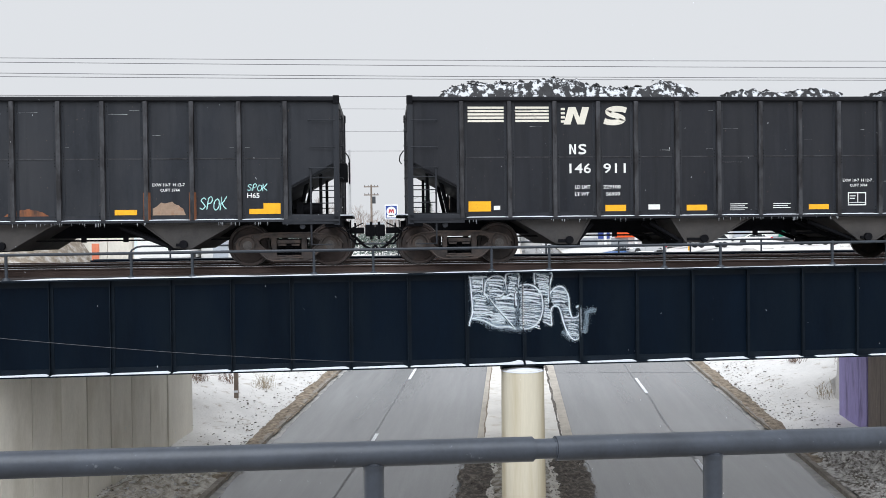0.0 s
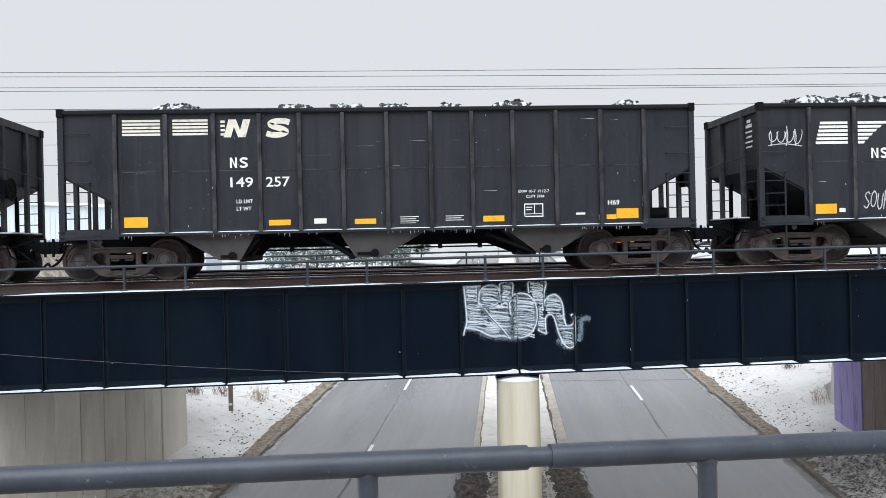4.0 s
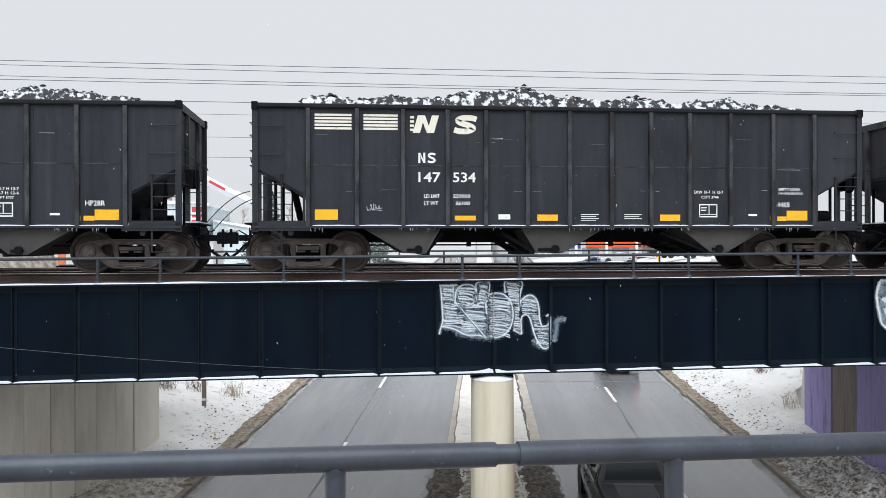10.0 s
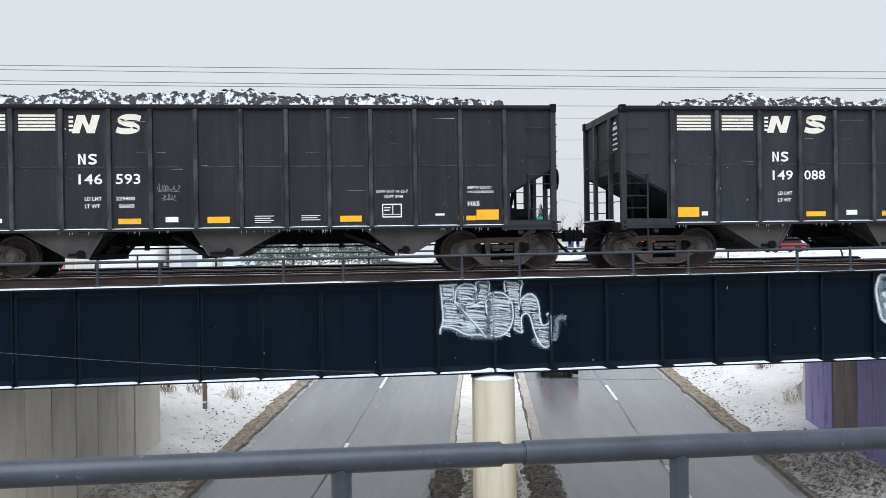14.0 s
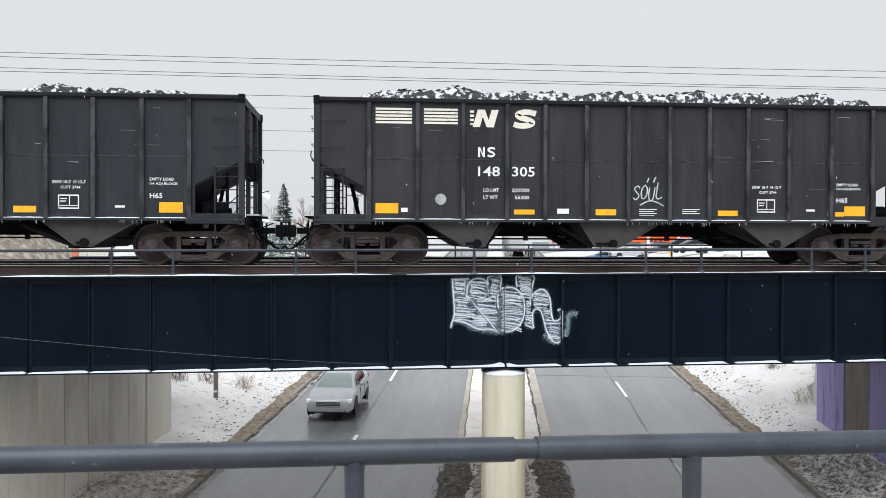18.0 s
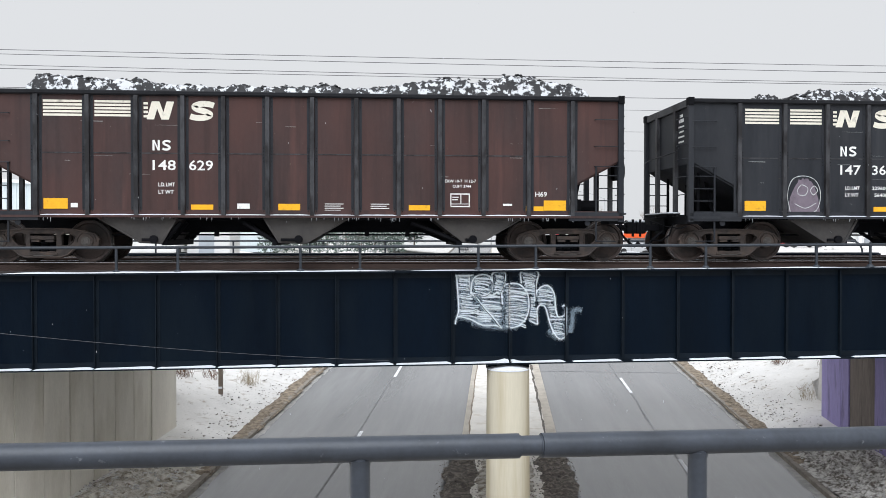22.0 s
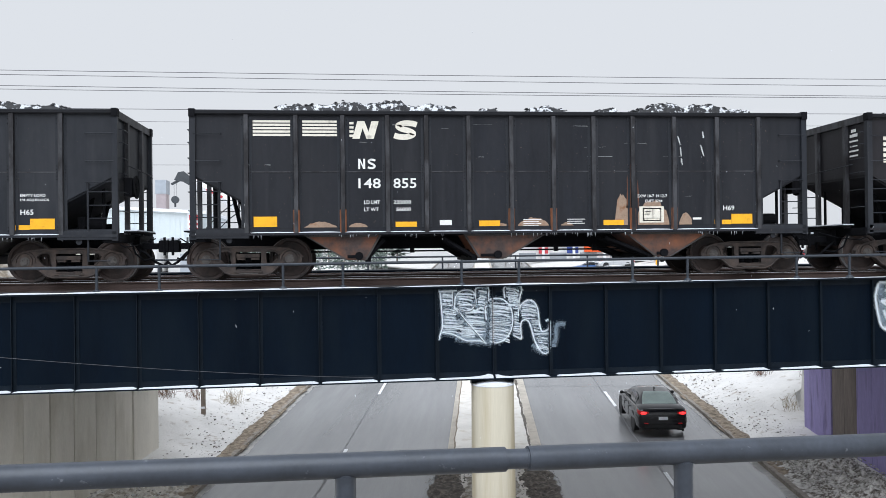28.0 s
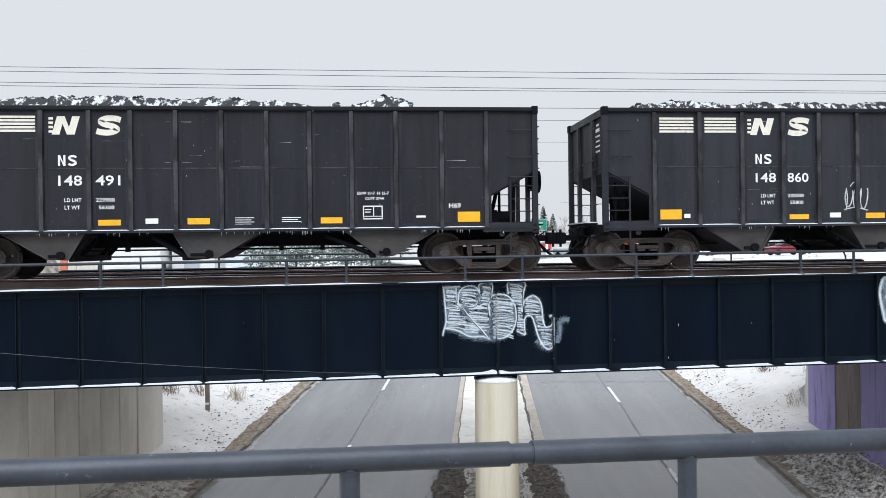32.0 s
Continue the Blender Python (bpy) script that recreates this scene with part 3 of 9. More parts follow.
def build_girder():
    g = thing("plate_girder", pose(0, 0, 0), "dark blue-black riveted steel plate girder with snow on its flange", "bridge girder", kind="structure")
    x0, x1 = -34.0, 34.0
    bm = bmesh.new()
    slab(bm, x0, x1, GY + 0.15, GY + 0.17, lambda x: g_low(x) + 0.02, lambda x: g_top(x) - 0.03)
    part("web", bm, M["girder"], g)
    bm = bmesh.new()
    slab(bm, x0, x1, GY, GY + 0.34, lambda x: g_top(x) - 0.035, g_top)
    slab(bm, x0, x1, GY + 0.14, GY + 0.15, lambda x: g_top(x) - 0.16, lambda x: g_top(x) - 0.035)
    part("top_flange", bm, M["girder_edge"], g)
    bm = bmesh.new()
    slab(bm, x0, x1, GY, GY + 0.34, g_low, lambda x: g_low(x) + 0.03)
    slab(bm, x0, x1, GY + 0.14, GY + 0.15, lambda x: g_low(x) + 0.03, lambda x: g_low(x) + 0.16)
    part("bottom_flange", bm, M["girder_edge"], g)
    first = None
    for k in range(-26, 26):
        x = 0.46 + 1.2195 * k
        h = g_top(x) - g_low(x) - 0.065
        if first is None:
            bm = bmesh.new()
            box(bm, -0.008, 0.008, 0.07, 0.15, 0.03, h + 0.03)
            box(bm, 0.008, 0.075, 0.14, 0.15, 0.03, h + 0.03)
            first = part("stiffener", bm, M["girder_edge"], g)
            first.matrix_basis = pose(x, GY, g_low(x))
        else:
            again(first, pose(x, GY, g_low(x)))
    # rivets along the flange angles near the middle
    rng = random.Random(4)
    for k in range(-26, 26):
        a = 0.46 + 1.2195 * k + 0.012 + rng.uniform(0, 0.05)
        b = 0.46 + 1.2195 * (k + 1) - 0.015
        if k >= 3:
            a += rng.uniform(0.10, 0.26)
        bm = bmesh.new()
        n = 14
        prev = None
        for i in range(n + 1):
            x = a + (b - a) * i / n
            hgt = 0.004 + (0.010 + 0.012 * smooth(0.2, 0.9, i / n)) * smooth(0, 0.08, i / n) * smooth(1.0, 0.95, i / n) * (0.92 + 0.16 * rng.random()) + (0.04 * smooth(10, 14, i) if k == 1 else 0.04 * smooth(3, 0, i) if k == 2 else 0)
            z = g_low(x) + 0.03
            cur = [bm.verts.new((x, GY + 0.003, z)), bm.verts.new((x, GY + 0.006, z + hgt)), bm.verts.new((x, GY + 0.13, z + hgt * 1.3)), bm.verts.new((x, GY + 0.135, z))]
            if prev:
                for j in range(3):
                    bm.faces.new((prev[j], cur[j], cur[j + 1], prev[j + 1]))
            prev = cur
        part("snow_ridge", bm, M["snow"], g, "ridge of snow on the flange" if k == -26 else "", smooth=True)
    # snow along the top edge
    bm = bmesh.new()
    prev = None
    for i in range(620):
        x = -33 + 66 * i / 619
        t = max(0.0, noise.noise(Vector((x * 0.7, 0, 7))) + 0.35) * 0.045 * (1.2 - 0.6 * smooth(-4, 8, x))
        z = g_top(x)
        cur = [bm.verts.new((x, GY + 0.005, z)), bm.verts.new((x, GY + 0.01, z + t * 0.7)), bm.verts.new((x, GY + 0.12, z + t)), bm.verts.new((x, GY + 0.2, z))]
        if prev:
            for j in range(3):
                bm.faces.new((prev[j], cur[j], cur[j + 1], prev[j + 1]))
        prev = cur
    part("snow_line", bm, M["snow"], g, "thin uneven line of snow", smooth=True)


build_girder()


def build_bridge_railing(y, posts, x0, x1, top, foot, name_label, bend=False, mid=False):
    r = thing("bridge_railing", pose(0, 0, 0), name_label, "railing")
    bm = bmesh.new()
    pts = [(x0 + (x1 - x0) * i / 24, y, top(x0 + (x1 - x0) * i / 24)) for i in range(25)]
    if bend:
        z = top(x0)
        pts = [(x0 - 0.42, y, foot(x0) + 0.02), (x0 - 0.41, y, z - 0.3), (x0 - 0.33, y, z - 0.12), (x0 - 0.16, y, z - 0.02)] + pts
        z = top(x1)
        pts += [(x1 + 0.16, y, z - 0.02), (x1 + 0.33, y, z - 0.12), (x1 + 0.41, y, z - 0.3), (x1 + 0.42, y, foot(x1) + 0.02)]
    tube(bm, pts, 0.032, 10)
    part("top_pipe", bm, M["bridge_rail"], r, smooth=True)
    first = None
    for x in posts:
        h = top(x) - foot(x)
        if first is None:
            bm = bmesh.new()
            rod(bm, (0, 0, 0.02), (0, 0, h - 0.02), 0.03, 10)
            rod(bm, (0, 0, 0.0), (0, 0, 0.06), 0.10, 10, 0.05)
            first = part("post", bm, M["bridge_rail"], r, smooth=True)
            first.matrix_basis = pose(x, y, foot(x))
        else:
            again(first, pose(x, y, foot(x)))
    return r


posts = []
for k in range(-8, 9):
    posts += [-5.2 + 3.72 * k, -3.97 + 3.72 * k]
build_bridge_railing(GY + 0.1, posts, -34, 34, g_rail, g_top, "low dark pipe railing on the girder's edge")

FAR = 28.4
build_bridge_railing(FAR, [-7.0 + 2.48 * k for k in range(10)], -7.9, 16.6, lambda x: 7.05, lambda x: 6.55, "low dark pipe railing with bent-down ends on the far girder", bend=True)


def build_far_girder():
    g = thing("far_girder", pose(0, 0, 0), "dark steel girder along the far side of the bridge deck", "bridge girder", kind="structure")
    bm = bmesh.new()
    box(bm, -9.5, 17.6, FAR - 0.15, FAR + 0.15, 4.5, 6.62)
    part("girder_body", bm, M["girder"], g)
    bm = bmesh.new()
    box(bm, -9.4, 17.5, FAR - 0.2, FAR + 0.2, 6.62, 6.65)
    part("girder_cap", bm, M["bridge_rail"], g)


build_far_girder()


def build_deck():
    d = thing("bridge_deck", pose(0, 0, 0), "dark steel stringers of the open bridge deck", "bridge deck", kind="structure")
    for y in (19.2, 20.65, 23.6, 25.1):
        bm = bmesh.new()
        box(bm, -12, 18, y - 0.15, y + 0.15, 4.9, 6.26)
        part("stringer", bm, M["under"], d)


build_deck()


def build_track(yc, label):
    t = thing("railway_track", pose(0, 0, 0), label, "railway track", kind="structure")
    for side in (-0.76, 0.76):
        bm = bmesh.new()
        y = yc + side
        prism(bm, ((y - 0.07, RAIL - 0.18), (y + 0.07, RAIL - 0.18), (y + 0.07, RAIL - 0.165), (y + 0.01, RAIL - 0.15), (y + 0.01, RAIL - 0.045),
                   (y + 0.035, RAIL - 0.035), (y + 0.035, RAIL - 0.006), (y - 0.035, RAIL - 0.006), (y - 0.035, RAIL - 0.035), (y - 0.01, RAIL - 0.045), (y - 0.01, RAIL - 0.15), (y - 0.07, RAIL - 0.165)), "x", -420, 420)
        rl = part("rail", bm, M["rail_side"], t)
        bm = bmesh.new()
        box(bm, -420, 420, y - 0.033, y + 0.033, RAIL - 0.006, RAIL)
        part("rail_head", bm, M["rail_top"], rl, "polished running surface")
    first = None
    for k in range(-75, 76):
        x = k * 0.48
        if first is None:
            bm = bmesh.new()
            box(bm, -0.11, 0.11, -1.32, 1.32, 0, 0.19, 0.012)
            first = part("sleeper", bm, M["tie"], t)
            first.matrix_basis = pose(x, yc, RAIL - 0.37)
        else:
            again(first, pose(x, yc + 0.03 * math.sin(k * 1.7), RAIL - 0.37))
    return t


build_track(TRACK, "railway track with rusty rails on dark timber sleepers")
build_track(TRACK + 4.3, "snow-dusted second railway track on timber sleepers")


def build_walkway():
    w = thing("timber_walkway", pose(0, 0, 0), "rust-brown timber walkway planks beside the track", "walkway", kind="structure")
    first = None
    for r, (y, z) in enumerate(((GY + 0.40, 6.44), (GY + 0.64, 6.455), (GY + 0.88, 6.47))):
        for k in range(-9, 10):
            bm = bmesh.new()
            if first is None:
                box(bm, -1.79, 1.79, -0.105, 0.105, 0, 0.08, 0.008)
                first = part("plank", bm, M["plank"], w)
                first.matrix_basis = pose(k * 3.6 + 1.1 * r, y, z - 0.06 + 0.004 * k)
            else:
                bm.free()
                again(first, pose(k * 3.6 + 1.1 * r, y, z - 0.06 + 0.0045 * k * 3.6 * 0.5))
    bm = bmesh.new()
    box(bm, -34, 34, TRACK - 0.60, TRACK - 0.42, RAIL - 0.18, RAIL - 0.14)
    part("snow_strip", bm, M["snow"], w, "snow lying between the rails")
    bm = bmesh.new()
    box(bm, -34, 34, TRACK + 0.95, TRACK + 1.25, RAIL - 0.18, RAIL - 0.13)
    part("snow_strip", bm, M["snow"], w)


build_walkway()


# ---- abutments, column ----
def wall_pose(s, lat, z=0.0):
    v = UP * s + SIDE * lat
    return pose(v.x, v.y, z, 0, 0, -8.4)


def build_abutment_left():
    a = thing("abutment_left", pose(0, 0, 0), "pale concrete abutment wall of tall vertical panels", "abutment", kind="structure")
    rng = random.Random(3)
    marks = [8.16, 9.38, 10.6, 11.82, 13.04, 14.26, 15.48, 16.70, 17.91, 19.13, 20.37, 21.6, 22.83, 24.05, 25.28]
    first = None
    for s0 in marks[4:-1]:
        m = wall_pose(s0 + 0.61, -10.5 + rng.uniform(-0.006, 0.006), -0.6)
        if first is None:
            bm = bmesh.new()
            box(bm, -0.5, 0.0, -0.592, 0.592, 0.0, 5.2, 0.02)
            first = part("wall_panel", bm, M["concrete"], a)
            first.matrix_basis = m
        else:
            again(first, m)
    bm = bmesh.new()
    box(bm, -0.5, 0.03, -0.98, 0.98, 0.0, 5.2, 0.03)
    o = part("end_panel", bm, M["concrete"], a)
    o.matrix_basis = wall_pose(26.27, -10.5, -0.6)
    bm = bmesh.new()
    box(bm, -3.0, -0.5, -7.0, 7.0, 0.0, 6.2)
    o = part("wall_core", bm, M["concrete"], a)
    o.matrix_basis = wall_pose(20.2, -10.52, -0.6)


build_abutment_left()


def build_abutment_right():
    a = thing("abutment_right", pose(0, 0, 0), "abutment wall partly painted purple with bare grey-brown bays", "abutment", kind="structure")
    rng = random.Random(5)
    s = 29.9
    first = {}
    for i, (w, mat) in enumerate(((1.63, "purple"), (0.62, "purple"), (0.9, "oldwood"), (0.95, "oldwood"), (1.0, "purple"), (1.2, "purple"), (1.2, "oldwood"), (1.2, "oldwood"), (1.2, "purple"), (1.2, "concrete"), (1.2, "concrete"), (1.2, "concrete"), (1.2, "concrete"))):
        bm = bmesh.new()
        dz = 0.02 if mat == "purple" else -0.02
        box(bm, -dz, 0.5, -w / 2 + 0.008, w / 2 - 0.008, 0, 5.4, 0.015)
        o = part("wall_panel", bm, M[mat], a, "purple painted panel" if mat == "purple" else "")
        o.matrix_basis = wall_pose(s - w / 2, 11.1, -0.4)
        s -= w
    bm = bmesh.new()
    box(bm, 0.5, 3.0, -7.5, 7.5, 0, 6.0)
    o = part("wall_core", bm, M["concrete"], a)
    o.matrix_basis = wall_pose(22.3, 11.12, -0.4)


build_abutment_right()


def build_column():
    c = thing("bridge_column", pose(2.90, 18.05, 0), "round cream-painted concrete bridge column with snow on top", "column", kind="structure")
    bm = bmesh.new()
    r = 0.452
    lathe(bm, ((r + 0.03, 0.35), (r, 4.36), (r - 0.02, 4.40)), 48)
    part("shaft", bm, M["column"], c, smooth=True)
    bm = bmesh.new()
    lathe(bm, ((r + 0.004, 4.365), (r + 0.004, 4.385), (r - 0.04, 4.405), (r * 0.55, 4.44), (r * 0.25, 4.465), (0.02, 4.478)), 48)
    part("snow_cap", bm, M["snow"], c, smooth=True)
    bm = bmesh.new()
    for x in (-0.34, 0.36):
        box(bm, x - 0.10, x + 0.10, 0.0, 0.3, 4.36, 4.50)
    part("bearing", bm, M["girder_edge"], c)
    for d in (5.0, 9.6):
        copy_thing(c, pose(2.90 + d * UP.x, 18.05 + d * UP.y, 0.1))


build_column()


# ---- the near railing ----
def build_near_railing():
    r = thing("near_railing", pose(0, 0, 0), "grey painted steel pipe railing with an expansion joint, chipped", "railing")
    A, B = Vector((-2.2, 2.26, 6.630)), Vector((2.8, 2.705, 6.530))
    d = (B - A).normalized()
    jx = 0.0
    bm = bmesh.new()
    def along(x):
        return A + (B - A) * ((x - A.x) / (B.x - A.x))
    def pipe(x0, x1, rad):
        b = bmesh.new()
        rod(b, along(x0), along(x1), rad, 32)
        es = [e for e in b.edges if len(e.link_faces) == 2 and min(len(f.verts) for f in e.link_faces) == 4 and max(len(f.verts) for f in e.link_faces) > 4]
        bmesh.ops.bevel(b, geom=es, offset=0.005, segments=2, affect="EDGES")
        return b
    bm.free()
    part("rail_pipe", pipe(A.x, 0.437, 0.0365), M["railing"], r, smooth=True)
    part("joint_sleeve", pipe(0.41, 0.52, 0.0295), M["railing"], r, "narrower inner sleeve of the joint", smooth=True)
    part("rail_pipe", pipe(0.497, B.x, 0.0365), M["railing"], r, smooth=True)
    first = None
    for x in (-1.07, -0.036, 0.998, 2.03):
        c = along(x)
        if first is None:
            bm = bmesh.new()
            rod(bm, (0, 0, -1.02), (0, 0, -0.02), 0.0295, 24)
            rod(bm, (0, 0, -0.046), (0, 0, -0.028), 0.0298, 24, 0.0325)
            rod(bm, (0, 0, -1.04), (0, 0, -1.02), 0.08, 24)
            first = part("post", bm, M["railing"], r, smooth=True)
            first.matrix_basis = Matrix.Translation(c)
        else:
            again(first, Matrix.Translation(c))
    # the footway and parapet on which it stands
    f = thing("footway", pose(0, 0, 0), "plain concrete footway of the road bridge", "footway", kind="structure")
    bm = bmesh.new()
    box(bm, -14, 14, -1.2, 2.95, 5.25, 5.55)
    for v in bm.verts:
        v.co.y += v.co.x * 0.098
    part("footway_slab", bm, M["kerb_dirt"], f)


build_near_railing()

# ---- the coal train ----
CAR_L, PITCH, WB, AX0 = 13.6, 15.10, 1.778, 0.23
POSTS = (1.15, 2.19, 3.18, 4.14, 4.98, 5.90, 6.84, 7.78, 8.68, 9.57, 10.52, 11.51, 12.48)


def mirror_x(poly, L):
    return [(L - x, z) for x, z in poly]


def build_wheelset(parent, x):
    bm = bmesh.new()
    turn = Matrix.Rotation(radians(90), 4, "X")
    rod(bm, (0, -1.02, 0), (0, 1.02, 0), 0.075, 16)
    for side in (-1, 1):
        prof = ((0.09, -0.02), (0.13, 0.02), (0.14, 0.05), (0.30, 0.055), (0.375, 0.04), (0.395, 0.066), (0.45, 0.07), (0.457, 0.06), (0.46, -0.05), (0.485, -0.056), (0.485, -0.075),
                (0.40, -0.08), (0.38, -0.03), (0.16, -0.02), (0.11, -0.05))
        m = Matrix.Translation((0, side * 0.77, 0)) @ Matrix.Rotation(radians(90 if side < 0 else -90), 4, "X")
        lathe(bm, [(r, z) for r, z in prof], 40, m)
    o = part("wheelset", bm, M["wheel"], parent, "rusty brown steel wheelset", smooth=True)
    o.matrix_basis = pose(x, 0, 0.457)
    for side in (-1, 1):
        bm = bmesh.new()
        m = Matrix.Translation((0, side * 0.77, 0)) @ Matrix.Rotation(radians(90 if side < 0 else -90), 4, "X")
        lathe(bm, ((0.4525, 0.0705), (0.4585, 0.0615), (0.4610, -0.05)), 40, m, False)
        part("tread", bm, M["tread"], o, "bright polished tread", smooth=True)
        bm = bmesh.new()
        rod(bm, (0, side * 0.9, 0), (0, side * 1.115, 0), 0.10, 16)
        rod(bm, (0, side * 1.115, 0), (0, side * 1.13, 0), 0.07, 12)
        for k in range(3):
            a = k * 2 * math.pi / 3
            rod(bm, (0.055 * math.cos(a), side * 1.12, 0.055 * math.sin(a)), (0.055 * math.cos(a), side * 1.15, 0.055 * math.sin(a)), 0.018, 6)
        part("bearing_cap", bm, M["cap"], o, smooth=True)
    return o


def build_truck(parent, xc):
    bm = bmesh.new()
    box(bm, -0.24, 0.24, -1.0, 1.0, 0.42, 0.60, 0.02)
    box(bm, -0.75, -0.65, -0.6, 0.6, 0.25, 0.36)
    box(bm, 0.65, 0.75, -0.6, 0.6, 0.25, 0.36)
    box(bm, -0.30, 0.30, -0.92, 0.92, 0.15, 0.42)
    t = part("truck", bm, M["under"], parent, "four-wheeled freight truck")
    t.matrix_basis = pose(xc, 0, 0)
    half = [(0.36, 0.10), (0.50, 0.15), (0.66, 0.30), (0.80, 0.355), (1.02, 0.34), (1.15, 0.37), (1.17, 0.50), (1.08, 0.62), (0.85, 0.695), (0.45, 0.735)]
    outline = half + [(-x, z) for x, z in half[::-1]]
    eye = [(0.375, 0.36), (0.375, 0.60), (0.43, 0.645), (0.58, 0.625), (0.655, 0.56), (0.62, 0.46), (0.50, 0.35)]
    holes = [eye, [(-x, z) for x, z in eye[::-1]], [(-0.27, 0.235), (-0.27, 0.62), (0.27, 0.62), (0.27, 0.235)]]
    for side in (-1, 1):
        bm = bmesh.new()
        y = side * 1.0
        for loop in [outline] + holes:
            vs = [bm.verts.new((x, y - 0.07, z)) for x, z in loop]
            for a, b in zip(vs, vs[1:] + vs[:1]):
                bm.edges.new((a, b))
        bmesh.ops.triangle_fill(bm, use_beauty=True, use_dissolve=False, edges=bm.edges[:])
        ext = bmesh.ops.extrude_face_region(bm, geom=bm.faces[:])
        for v in ext["geom"]:
            if isinstance(v, bmesh.types.BMVert):
                v.co.y += 0.14
        bmesh.ops.recalc_face_normals(bm, faces=bm.faces)
        f = part("side_frame", bm, M["truckmetal"], t, "cast steel side frame")
        bm = bmesh.new()
        for loop in holes[:2]:
            tube(bm, [(x, y + side * 0.075, z) for x, z in loop + loop[:1]], 0.017, 5)
        tube(bm, [(x, y + side * 0.07, z - 0.012) for x, z in outline[5:15]], 0.02, 5)
        tube(bm, [(x, y + side * 0.07, z + 0.015) for x, z in outline[15:] + outline[:5]], 0.02, 5)
        for x in (-0.889, 0.889):
            rod(bm, (x, y - 0.10, 0.47), (x, y + 0.10, 0.47), 0.15, 18)
            tube(bm, [(x + 0.20 * math.cos(a), y + side * 0.075, 0.44 + 0.22 * math.sin(a)) for a in [math.pi * k / 8 for k in range(9)]], 0.022, 5)
        part("frame_rib", bm, M["truckmetal"], f, smooth=True)
        first = None
        for x in (-0.19, 0.0, 0.19):
            bm = bmesh.new()
            for k in range(6):
                lathe(bm, ((0.06, 0.245 + k * 0.036), (0.075, 0.255 + k * 0.036), (0.06, 0.265 + k * 0.036)), 12, Matrix.Translation((x, y, 0)))
            part("coil_spring", bm, M["under"], t, smooth=True)
        bm = bmesh.new()
        box(bm, -0.25, 0.25, y - 0.12, y + 0.12, 0.49, 0.575, 0.02)
        box(bm, -0.23, -0.06, y - 0.125, y + 0.125, 0.44, 0.48, 0.01)
        box(bm, 0.06, 0.23, y - 0.125, y + 0.125, 0.44, 0.48, 0.01)
        part("bolster_end", bm, M["truckmetal"], t)
        bm = bmesh.new()
        for x in (-0.16, 0.16):
            box(bm, x - 0.09, x + 0.09, y - 0.085, y + 0.085, 0.21, 0.24, 0.008)
        box(bm, -0.3, 0.3, min(y, y + side * 0.1), max(y, y + side * 0.1), 0.165, 0.20, 0.01)
        part("spring_seat", bm, M["truckmetal"], t)
        bm = bmesh.new()
        box(bm, -0.2, 0.2, y * 1.08 - 0.01, y * 1.08 + 0.01, 0.14, 0.19)
        part("frame_plate", bm, M["cap"], t)
    return t


